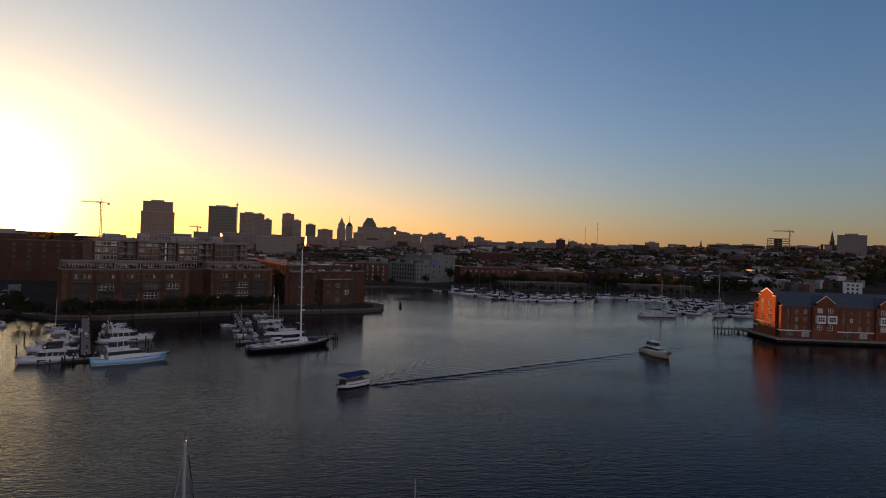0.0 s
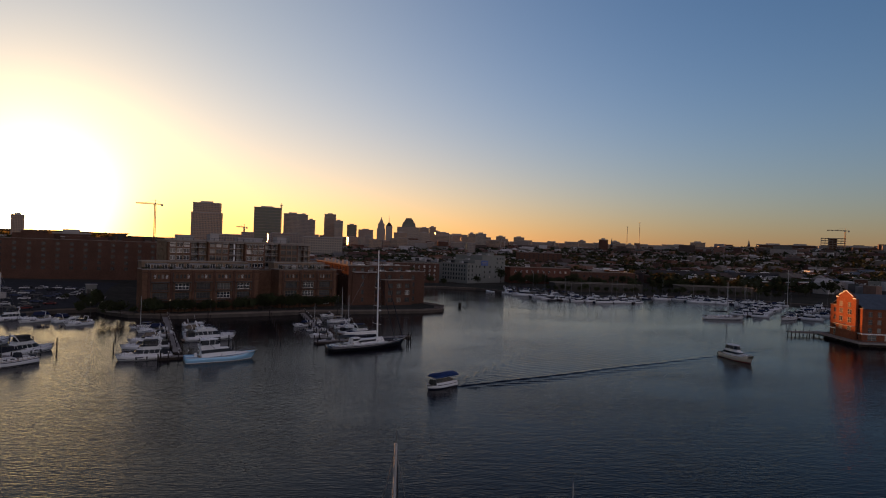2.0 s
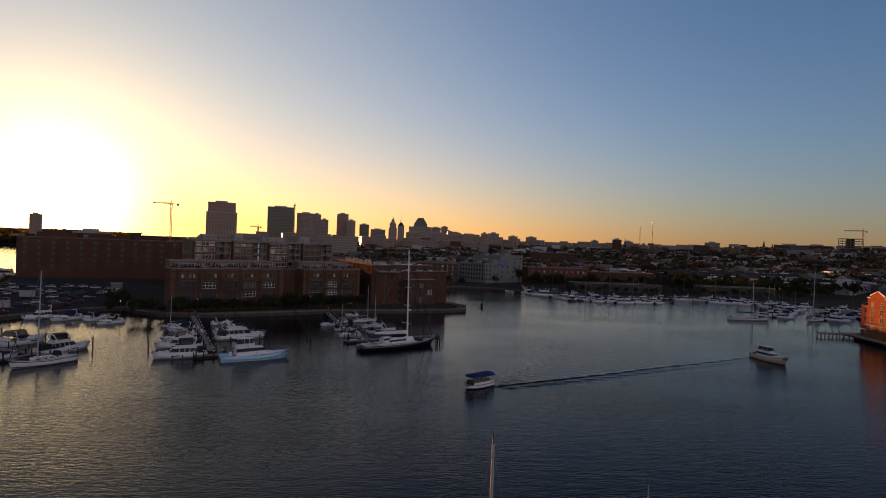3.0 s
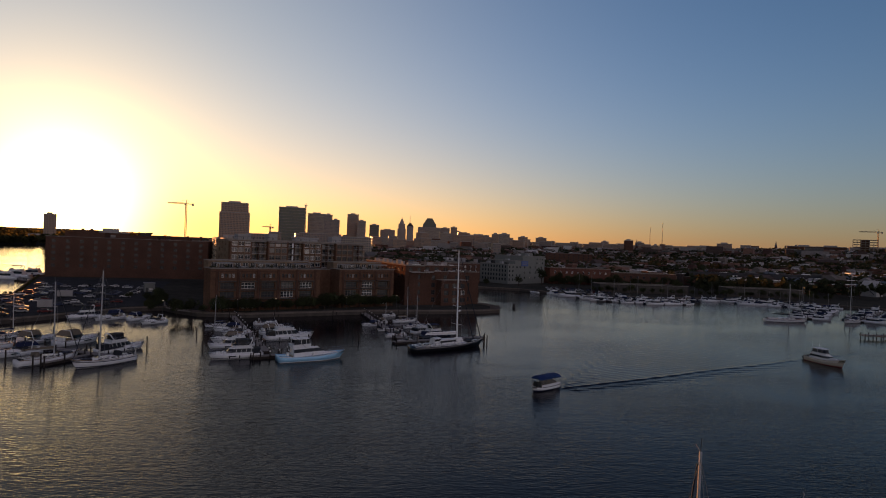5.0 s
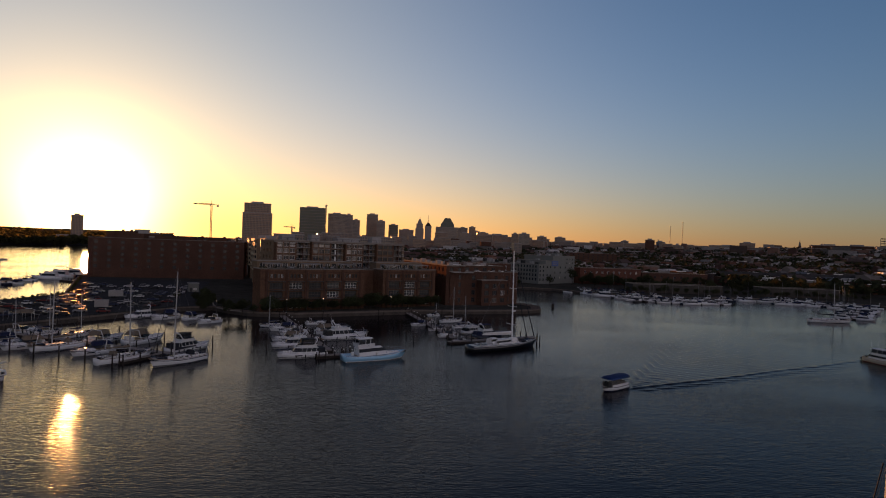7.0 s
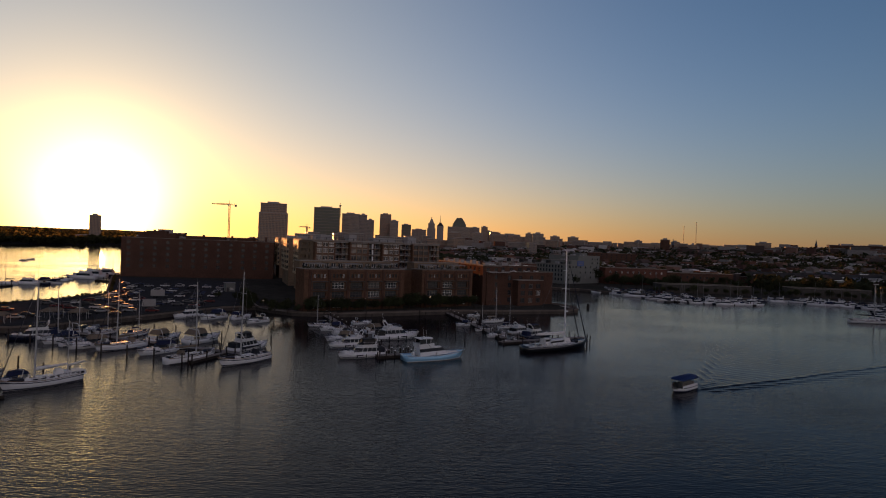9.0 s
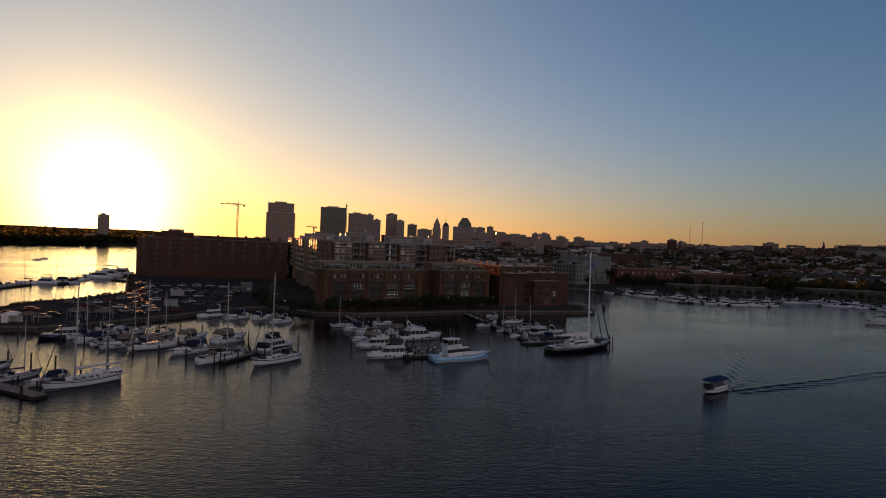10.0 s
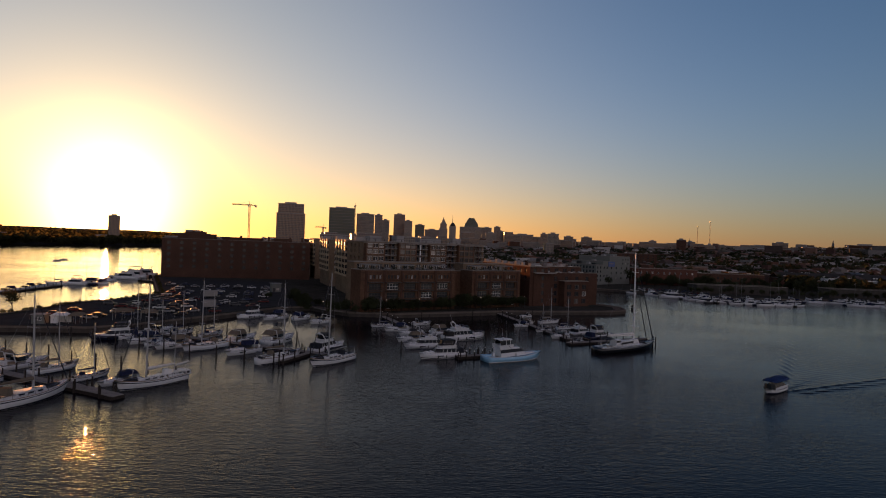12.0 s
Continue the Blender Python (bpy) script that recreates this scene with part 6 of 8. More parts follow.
for i in range(9):
    k = i / 8
    x, y = -104 + 62 * k, 175.3 - 25.5 * k
    lone_pile(x + 5.5, y + 13, 2.8 + 0.2 * (i % 3))
    lone_pile(x - 7.5, y - 13.5, 2.8 + 0.2 * ((i + 1) % 3))
def capped_post(x, y, top):
    r = thing("dock_bollard", "short dark timber post with a white cap at the dock edge", "mooring post", pose(x, y, 0), "capped dock posts")
    part("post", tube(bmesh.new(), (0, 0, -1.2), (0, 0, top), 0.17, 0.15, 8), PILE, r)
    part("cap", tube(bmesh.new(), (0, 0, top), (0, 0, top + 0.28), 0.19, 0.06, 8), WHITE_TRIM, r)


for i in range(6):
    capped_post(-6.6 + i * 2.1, 151.0 + i * 1.0, 1.9 + 0.2 * (i % 2))
    capped_post(-7.6 + i * 2.1, 154.4 + i * 1.0, 1.9 + 0.2 * ((i + 1) % 2))
for i in range(12):
    k = i / 11
    capped_post(-33.6 + 26 * k, 233 - 66 * k, 1.8 + 0.2 * (i % 2))
    capped_post(14.0 + 15 * k, 257.6 - 62 * k, 1.8 + 0.2 * (i % 2))
for x, y, h in ((56.0, 186.5, 2.8), (57.2, 187.5, 2.5), (56.6, 189.0, 2.9), (43.0, 197.0, 4.2), (39, 199, 3.4), (40.5, 198.0, 4.0), (-47.5, 137.0, 2.6), (-48.6, 137.6, 2.9)):
    lone_pile(x, y, h)


def dolphin(x, y):
    r = thing("channel_marker", "cluster of dark timber piles bound together in the channel", "marker", pose(x, y, 0))
    for i in range(5):
        a = i * math.tau / 5
        part("pile", tube(bmesh.new(), (0.75 * math.cos(a), 0.75 * math.sin(a), -1), (0.5 * math.cos(a), 0.5 * math.sin(a), 2.9 + 0.2 * (i % 2)), 0.36, 0.32, 8), PILE, r)
    part("cap", tube(bmesh.new(), (0, 0, 1.9), (0, 0, 2.25), 0.98, 0.98, 10), PILE, r)
    return r


dolphin(86.1, 298.0).scale = (0.75, 0.75, 0.72)

# ---- the larger marina across the basin ----
FAR = random.Random(5)
FAR_BOATS = [put(motor_yacht(12.0, far=True, canvas=CANVAS_BLUE, label="white motor yacht with a blue sun top in the far marina"), 139, 392, 200),
             put(motor_yacht(12.0, bimini=False, far=True, label="white open-topped motor yacht in the far marina"), 133, 398, 20),
             put(cruiser(9.5, far=True, label="white cruiser with blue canvas in the far marina"), 143, 399, 195),
             put(cruiser(9.5, cover=False, far=True, label="open white cruiser in the far marina"), 142, 393, 350),
             put(sailboat(11.0, 14.5, far=True, stripe=None, label="white sloop with bare mast in the far marina"), 147, 389, 170),
             put(sailboat(11.0, 15.5, far=True, stripe=None, hull=NAVY, cover=CANVAS_DARK, label="navy sloop with a dark sail cover in the far marina"), 152, 383, 345),
             put(motor_yacht(12.0, far=True, hull=NAVY, canvas=CANVAS_DARK, label="navy-hulled motor yacht in the far marina"), 160, 380, 18),
             put(cruiser(9.5, far=True, hull=CAR_PAINTS[5], canvas=CANVAS_DARK, label="grey-hulled cruiser under a dark cover in the far marina"), 165, 372, 200)]
for b in FAR_BOATS:
    b["group"] = "boats of the far marina"
# rows of berths on both sides of the docks: start, end, berths to a side
BERTHS = (((148, 377), (155, 352), 6), ((162, 378), (169, 347), 8), ((176, 376), (184, 344), 8), ((192, 375), (199, 348), 7),
          ((229, 393), (226, 378), 3), ((243, 393), (239, 381), 3), ((258, 391), (251, 362), 7), ((272, 386), (264, 350), 7), ((286, 378), (277, 345), 7),
          ((300, 368), (236, 290), 19), ((322, 345), (258, 283), 17), ((334, 322), (288, 286), 10), ((344, 306), (294, 300), 10))
for (x0, y0), (x1, y1), count in BERTHS:
    along = math.degrees(math.atan2(y1 - y0, x1 - x0))
    for side in (-1, 1):
        for i in range(count):
            if FAR.random() < 0.10:
                continue
            k = (i + 0.3 + 0.4 * FAR.random()) / count
            a = radians(along + 90 * side)
            out = 5.0 + FAR.uniform(-0.5, 1.0)
            src = FAR_BOATS[FAR.choice((0, 0, 1, 1, 2, 2, 3, 4, 5, 6, 7, 7))]
            repeat(src, x0 + (x1 - x0) * k + out * math.cos(a), y0 + (y1 - y0) * k + out * math.sin(a), along + 90 * side + (180 if FAR.random() < 0.35 else 0) + FAR.uniform(-4, 4), FAR.uniform(0.58, 0.98))
put(sailboat(22.0, 23.0, cover=CANVAS_DARK, spreaders=3, dodger=False, label="long low white racing sloop rafted at the marina edge"), 213.5, 275.0, -2).scale = (0.95, 0.62, 0.8)
put(sailboat(15.0, 25.0, cover=CANVAS_BLUE, spreaders=3, label="white sloop with the tallest mast of the far marina"), 250.0, 280.0, -150)
# boats over the car park, against the light
YACHT_FAR, OPEN_FAR, CRUISER_FAR, CRUISER_BARE, SLOOP_FAR, SLOOP_DARK = FAR_BOATS[:6]
for src, x, y, deg, sc in ((CRUISER_BARE, -206, 268, 80, 0.9), (CRUISER_FAR, -208, 276, 80, 0.85), (CRUISER_BARE, -208, 284, 85, 0.9), (CRUISER_FAR, -210, 292, 85, 0.9), (CRUISER_BARE, -211, 299, 80, 0.9), (SLOOP_FAR, -213, 314, 190, 1.0), (YACHT_FAR, -206, 317, 190, 1.15), (SLOOP_DARK, -200, 320, 190, 0.9),
                           (CRUISER_FAR, -204, 326, 190, 1.2), (CRUISER_FAR, -197, 325, 190, 1.0), (CRUISER_BARE, -205, 345, 190, 1.0), (SLOOP_FAR, -207, 352, 190, 0.9), (OPEN_FAR, -205, 366, 185, 1.5), (YACHT_FAR, -208, 380, 185, 1.7), (OPEN_FAR, -212, 404, 185, 1.5), (SLOOP_DARK, -206, 392, 185, 1.0)):
    repeat(src, x, y, deg, sc)
dock((-203.5, 262), (-205.5, 306), 2.2)
dock((-209, 330), (-212, 372), 2.2)
dock((-173, 347), (-189, 354), 3.2, 1.0)
for x, y in ((-358, 542), (-367, 566)):
    repeat(CRUISER_OPEN, x, y, 20, 0.7)


# ---- car park and its sheds ----
def car(paint, label, wheels=True):
    r = thing("car", label, "car")
    bm = bmesh.new()
    prof = [(-2.2, 0.35), (2.2, 0.35), (2.25, 0.65), (2.1, 0.82), (0.95, 0.95), (-1.6, 0.98), (-2.2, 0.92)]
    a = [bm.verts.new((x, -0.88, z)) for x, z in prof]
    b = [bm.verts.new((x, 0.88, z)) for x, z in prof]
    bm.faces.new(a)
    bm.faces.new(b[::-1])
    for i in range(7):
        j = (i + 1) % 7
        bm.faces.new((a[j], a[i], b[i], b[j]))
    part("body", bm, paint, r)
    part("cabin", prism([(-1.75, -0.8), (1.0, -0.8), (1.0, 0.8), (-1.75, 0.8)], 0.95, 1.42, taper=0.74, shift=(-0.1, 0)), TINT, r)
    part("roof", prism([(-1.38, -0.6), (0.55, -0.6), (0.55, 0.6), (-1.38, 0.6)], 1.42, 1.47, taper=0.96), paint, r)
    for x in (-1.35, 1.35) if wheels else ():
        for y in (-0.88, 0.88):
            part("wheel", tube(bmesh.new(), (x, y - 0.1, 0.33), (x, y + 0.1, 0.33), 0.33, 0.33, 12), RUBBER, r)
    return r


car_labels = ("white saloon car parked on asphalt", "silver saloon car parked on asphalt", "black saloon car parked on asphalt", "dark red saloon car parked on asphalt", "blue saloon car parked on asphalt", "grey saloon car parked on asphalt")
lot = bmesh.new()
prism([(-231, 161.5), (-134, 170.5), (-114, 174), (-107, 182), (-93, 208), (-79, 239), (-66, 247), (-66, 262), (-84, 292), (-102, 340), (-110, 372), (-187, 372), (-138.5, 274), (-142.5, 244), (-149.5, 230), (-148.5, 188), (-231, 185.5)], 1.45, 1.512, lot)
tagged(part("car_park", lot, ASPHALT), "worn asphalt car park between marina and brick wharf", "car park", kind="structure")
SEEDS = random.Random(11)
made = {}
for row in range(9):
    for i in range(26):
        s = 186 + i * 5.4 + (row % 2) * 1.2
        x, y = -143 + row * 7.2 - 0.28 * max(0, s - 250) * 1.0, s
        right = -104 + (y - 179) * 0.5 if y < 236 else -78 - max(0, y - 262) * 0.36
        left = -146 if y < 235 else (-139 if y < 275 else -139 - (y - 275) * 0.5)
        if x > right - 6 or x < left + 4 or y > 330 or SEEDS.random() < 0.46 or (-134 < x < -98 and y < 183) or (-117 < x < -99 and y < 196) or math.hypot(x + 97, y - 224) < 9 or math.hypot(x + 112, y - 262) < 8:
            continue
        k = SEEDS.randrange(6)
        m = pose(x + SEEDS.uniform(-0.4, 0.4), y, 1.512, 0, 0, (0 if row % 2 else 180) + 20 + SEEDS.uniform(-3, 3))
        if k not in made:
            made[k] = tagged(car(CAR_PAINTS[k], car_labels[k]), group="cars in the car park")
            made[k].matrix_basis = m
        else:
            copy_thing(made[k], m)


# cars and boat trailers on the hard standing by the grey warehouse
standing = {}
for i in range(52):
    k = i % 13
    x, y = 131 + k * 3.3 + (i // 13) * 2.0, 404 - k * 0.9 + (i // 13) * 11.0
    if SEEDS.random() < 0.86:
        m = pose(x + SEEDS.uniform(-0.4, 0.4), y + SEEDS.uniform(-1.0, 1.0), 1.2, 0, 0, 78 + SEEDS.uniform(-6, 6))
        j = SEEDS.randrange(6)
        if j not in standing:
            standing[j] = tagged(car(CAR_PAINTS[j], car_labels[j], False), group="cars on the hard standing")
            standing[j].matrix_basis = m
        else:
            copy_thing(standing[j], m)
# laid-up boats along the edge of the hard standing
for src, x, y, deg, sc in ((CRUISER_BARE, 120.0, 405.5, 132, 0.8), (CRUISER_FAR, 131.0, 393.5, 140, 0.7), (YACHT_FAR, 137.0, 379.5, 165, 1.25)):
    repeat(src, x, y, deg, sc)


def shed(x, y, deg, w, d, h, mat, roof, label, pitched=True, name="shed", z=1.512):
    r = thing(name, label, name.replace("_", " "), place(x, y, z, deg))
    bm = bmesh.new()
    facade(bm, (0, 0, 0), (1, 0, 0), w, h, [(w * 0.12, 0.02, 1.0, 2.0), (w * 0.45, 0.9, w * 0.35, 1.0)], 0.15)
    facade(bm, (0, d, 0), (0, -1, 0), d, h, (), 0.15)
    facade(bm, (w, 0, 0), (0, 1, 0), d, h, (), 0.15)
    facade(bm, (w, d, 0), (-1, 0, 0), w, h, (), 0.15)
    part("wall", bm, mat, r)
    part("door", boxes((w * 0.12, 0.1, 0.02, w * 0.12 + 1.0, 0.16, 2.02)), DARK_TRIM, r)
    add_window(r, w * 0.45, 0.06, 0.9, 0, w * 0.35, 1.0, 3, 1)
    if pitched:
        part("roof", gable_roof(bmesh.new(), 0, w, 0, d, h, h + d * 0.22, "x", 0.35), roof, r)
    else:
        part("roof", boxes((-0.3, -0.3, h, w + 0.3, d + 0.3, h + 0.2)), roof, r)
    return r


shed(-130.6, 174.0, 10, 3.4, 3.0, 2.6, STUCCO, ROOF_LIGHT, "small pale shed at the edge of the car park", False)


def tent(x, y, deg, w, d, h, label, open_front=False):
    """A canvas shelter: cloth roof on thin poles, cloth walls where it is closed."""
    cloth = CANVAS_TAN if open_front else CANVAS_WHITE
    r = thing("canopy_tent", label, "tent", place(x, y, 1.512, deg), "shelters in the car park")
    part("roof", prism([(-0.2, -0.2), (w + 0.2, -0.2), (w + 0.2, d + 0.2), (-0.2, d + 0.2)], h, h + 0.7, taper=0.45), cloth, r, "stretched canvas roof")
    part("valance", boxes((-0.2, -0.2, h - 0.3, w + 0.2, -0.15, h - 0.003), (-0.2, d + 0.15, h - 0.3, w + 0.2, d + 0.2, h - 0.003)), cloth, r)
    for px, py in ((0, 0), (w, 0), (w, d), (0, d), (w / 2, 0), (w / 2, d)):
        part("pole", tube(bmesh.new(), (px, py, 0), (px, py, h), 0.05, 0.05, 6), ALLOY, r)
    if not open_front:
        part("side_cloth", boxes((0.05, d - 0.05, 0.05, w - 0.05, d, h - 0.3), (0, 0.1, 0.05, 0.05, d - 0.1, h - 0.3), (0.05, 0, 0.05, w * 0.45, 0.05, h - 0.3)), CANVAS_WHITE, r)


tent(-126.0, 175.5, 8, 4.4, 3.0, 2.5, "white canvas work tent with a half-open front")
tent(-121.2, 176.4, 10, 3.6, 3.2, 2.6, "open-sided tan canvas canopy beside the quay", True)
tent(-113.7, 186.4, 18, 5.2, 4.6, 2.9, "tan canvas carport roof on thin poles", True)
tent(-106.2, 188.6, 22, 4.8, 4.0, 2.6, "tan canvas canopy beside parked cars", True)
shed(-96.0, 301.0, 30, 4.6, 4.0, 4.2, STUCCO, ROOF_LIGHT, "pale flat-roofed hut beside the brick block", False, "hut")


def trailer(x, y, deg, L=9.0):
    r = thing("box_trailer", "grey box trailer parked on asphalt", "trailer", place(x, y, 1.512, deg), "trailers")
    part("body", boxes((-L / 2, -1.25, 0.9, L / 2, 1.25, 3.4)), CONCRETE, r)
    part("chassis", boxes((-L / 2 + 0.2, -0.9, 0.62, L / 2 + 1.2, 0.9, 0.88)), DARK_TRIM, r)
    for i in range(5):
        part("rib", boxes((-L / 2 + 1 + i * L / 5.5, -1.3, 0.95, -L / 2 + 1.1 + i * L / 5.5, -1.252, 3.35)), CONCRETE, r)
    for px in (-L / 2 + 1.4, -L / 2 + 2.3):
        for py in (-1.0, 1.0):
            part("wheel", tube(bmesh.new(), (px, py - 0.15, 0.45), (px, py + 0.15, 0.45), 0.45, 0.45, 12), RUBBER, r)
    part("leg", boxes((L / 2 - 1.0, -0.6, 0, L / 2 - 0.85, -0.45, 0.7), (L / 2 - 1.0, 0.45, 0, L / 2 - 0.85, 0.6, 0.7)), DARK_TRIM, r)


trailer(-112.0, 262.0, 22, 5.5)
trailer(-98.0, 224.0, 22, 4.5)


def street_lamp(x, y, h=5.0, lit=True):
    r = thing("street_lamp", "slim dark street lamp with a small lit head" if lit else "slim dark lamp post at the quay edge", "street lamp", place(x, y, 1.5, 30), "quay lamps")
    part("post", tube(bmesh.new(), (0, 0, 0), (0, 0, h), 0.09, 0.06, 8), DARK_TRIM, r)
    part("base", tube(bmesh.new(), (0, 0, 0), (0, 0, 0.5), 0.18, 0.13, 8), DARK_TRIM, r)
    bm = bmesh.new()
    bmesh.ops.create_icosphere(bm, subdivisions=2, radius=0.12)
    bmesh.ops.translate(bm, verts=bm.verts, vec=(0, 0, h + 0.18))
    part("lamp_globe", bm, LAMP_GLOW if lit else WHITE_TRIM, r)
    part("cap", tube(bmesh.new(), (0, 0, h + 0.36), (0, 0, h + 0.5), 0.16, 0.03, 8), DARK_TRIM, r)


for s in (-14, 12, 27, 58, 83):
    street_lamp(*quay_local(s, -5.5), 5.0)
street_lamp(74.0, 276.5, 6.0, False)
street_lamp(76.0, 281.0, 6.5, False)
pr = bmesh.new()
for p, q in zip(SHORE[15:26], SHORE[16:27]):
    d = (Vector((*q, 0)) - Vector((*p, 0))).normalized()
    n_in = Vector((-d.y, d.x, 0))
    a, b = Vector((*p, 0)) + n_in * 0.52, Vector((*q, 0)) + n_in * 0.52
    v = [pr.verts.new((*c.xy, 1.52)) for c in (a, b, b + n_in * 3.6, a + n_in * 3.6)]
    pr.faces.new(v)
kb = bmesh.new()
KERB = [(-80.5, 287.0), (-77.0, 277.5), (-73.5, 268.5), (-69.5, 258.0), (-65.5, 247.8), (-61.0, 239.0), (-55.5, 232.8), (-48.5, 230.0)]
for p, q in zip(KERB, KERB[1:]):
    d = (Vector((*q, 0)) - Vector((*p, 0))).normalized()
    side = Vector((-d.y, d.x, 0)) * 0.3
    a, b = Vector((*p, 0)) - d * 0.05, Vector((*q, 0)) + d * 0.05
    low = [kb.verts.new((*c.xy, 1.45)) for c in (a - side, b - side, b + side, a + side)]
    up = [kb.verts.new((*c.xy, 1.72)) for c in (a - side, b - side, b + side, a + side)]
    kb.faces.new(up)
    for i in range(4):
        kb.faces.new((low[i], low[(i + 1) % 4], up[(i + 1) % 4], up[i]))
tagged(part("kerb", kb, STONE), "curved pale stone kerb between the promenade and the car park", "kerb", kind="structure")
tagged(part("promenade", pr, PAVING), "worn brick-paved promenade path behind the quay coping", "path", kind="structure")


# ---- trees ----
def tree(h, w, seed, label="dense dark green tree"):
    R = random.Random(seed)
    r = thing("tree", label, "tree", group="trees")
    bm = tube(bmesh.new(), (0, 0, -0.2), (0.1, 0.05, h * 0.42), 0.05 * h * 0.6, 0.03 * h * 0.5, 7)
    tops = []
    for i in range(7):
        a = i * 2.4 + R.random()
        q = (w * 0.28 * math.cos(a), w * 0.28 * math.sin(a), h * R.uniform(0.55, 0.8))
        tube(bm, (0.1, 0.05, h * R.uniform(0.28, 0.42)), q, 0.018 * h * 0.5, 0.006 * h, 5)
        tops.append(Vector(q))
    part("trunk", bm, BARK, r)
    bm = bmesh.new()
    lobes = [(t + Vector((R.uniform(-0.5, 0.5), R.uniform(-0.5, 0.5), R.uniform(-0.2, 0.6))), w * R.uniform(0.17, 0.27)) for t in tops] + [(Vector((0, 0, h * 0.84)), w * 0.24), (Vector((0, 0, h * 0.6)), w * 0.3)]
    for c, rad in lobes:
        for i in range(46):
            d = Vector((R.gauss(0, 1), R.gauss(0, 1), R.gauss(0, 1))).normalized()
            p = c + d * rad * R.uniform(0.55, 1.12)
            if p.z < h * 0.22:
                continue
            s = R.uniform(0.22, 0.5) * (0.6 + h / 14)
            u = Vector((R.gauss(0, 1), R.gauss(0, 1), R.gauss(0, 1))).normalized() * s
            v = d.cross(u).normalized() * s * 0.8
            e = d * s * 0.35
            q = [bm.verts.new(p + k) for k in (u, v + e, -u, -v + e)]
            bm.faces.new(q[:3])
            bm.faces.new((q[0], q[2], q[3]))
    part("crown", bm, LEAF, r)
    return r


TREES = [tree(9, 7.5, 1), tree(11, 8.5, 2), tree(7, 6.0, 3, "round dark green street tree"), tree(5.0, 5.5, 4, "low bushy dark green tree on the promenade")]
T = random.Random(3)
for k, t in enumerate(TREES):
    t.matrix_basis = pose(58 + 11 * k, 424 + 4 * k, 1.45, 0, 0, 40 * k)


def plant(kind, x, y, scale=1.0, z=1.45):
    c = copy_thing(TREES[kind], pose(x, y, z, 0, 0, T.uniform(0, 360)))
    c.scale = (scale, scale, scale * T.uniform(0.9, 1.1))


for i in range(17):
    s = -8 + i * 5.6 + T.uniform(-2.2, 2.2)
    if 46 < s < 53 or s > 84:
        plant(2, *quay_local(s, -4.2 + T.uniform(-0.6, 0.6)), T.uniform(0.7, 0.95))
    else:
        plant(3, *quay_local(s, -3.6 + T.uniform(-1.0, 0.6)), T.uniform(0.8, 1.15))
for i in range(30):
    s = 1 + i * 2.8 + T.uniform(-0.8, 0.8)
    plant(3, *quay_local(s, -2.6 + T.uniform(-0.5, 0.4)), T.uniform(0.6, 1.0))
for i in range(16):
    plant(T.choice((2, 3, 3)), *quay_local(-9 + T.uniform(-7, 7), 6 + i * 3.2), T.uniform(0.55, 0.85))
for i in range(8):
    plant(3, *quay_local(-8 + T.uniform(-3, 8), 2 + i * 6.0), T.uniform(0.35, 0.7))
plant(1, -151.5, 195.5, 0.62)
for p, q in zip(SHORE[2:8], SHORE[3:9]):
    m = max(2, int(math.dist(p, q) / 2.4))
    for i in range(m):
        k = (i + T.uniform(0.2, 0.8)) / m
        plant(3, p[0] + (q[0] - p[0]) * k + 2.6, p[1] + (q[1] - p[1]) * k - 1.2, T.uniform(0.16, 0.34))
for x, y in ((118, 452), (64, 430), (140, 470)):
    plant(T.randrange(3), x, y, T.uniform(0.7, 1.1))
for i in range(22):
    plant(T.choice((0, 1, 2)), 150 + i * 5.4 + T.uniform(-1.5, 1.5), 476 + i * 0.5 + T.uniform(-3, 3), T.uniform(0.55, 0.95))
for i in range(15):
    plant(3, 153 + i * 3.8 + T.uniform(-0.8, 0.8), 487 + i * 0.4 + T.uniform(-1.5, 1.0), T.uniform(0.8, 1.3))
for i in range(32):
    x = 160 + i * 5.5
    plant(T.choice((0, 2, 2)), x + T.uniform(-1.5, 1.5), 404 - 0.05 * max(0, x - 240) + T.uniform(-2, 3), T.uniform(0.5, 0.8))
for i in range(38):
    x = 150 + i * 6.8
    plant(T.randrange(3), x + T.uniform(-3, 3), 424 + 0.10 * abs(x - 260) + T.uniform(-6, 26), T.uniform(0.7, 1.15))


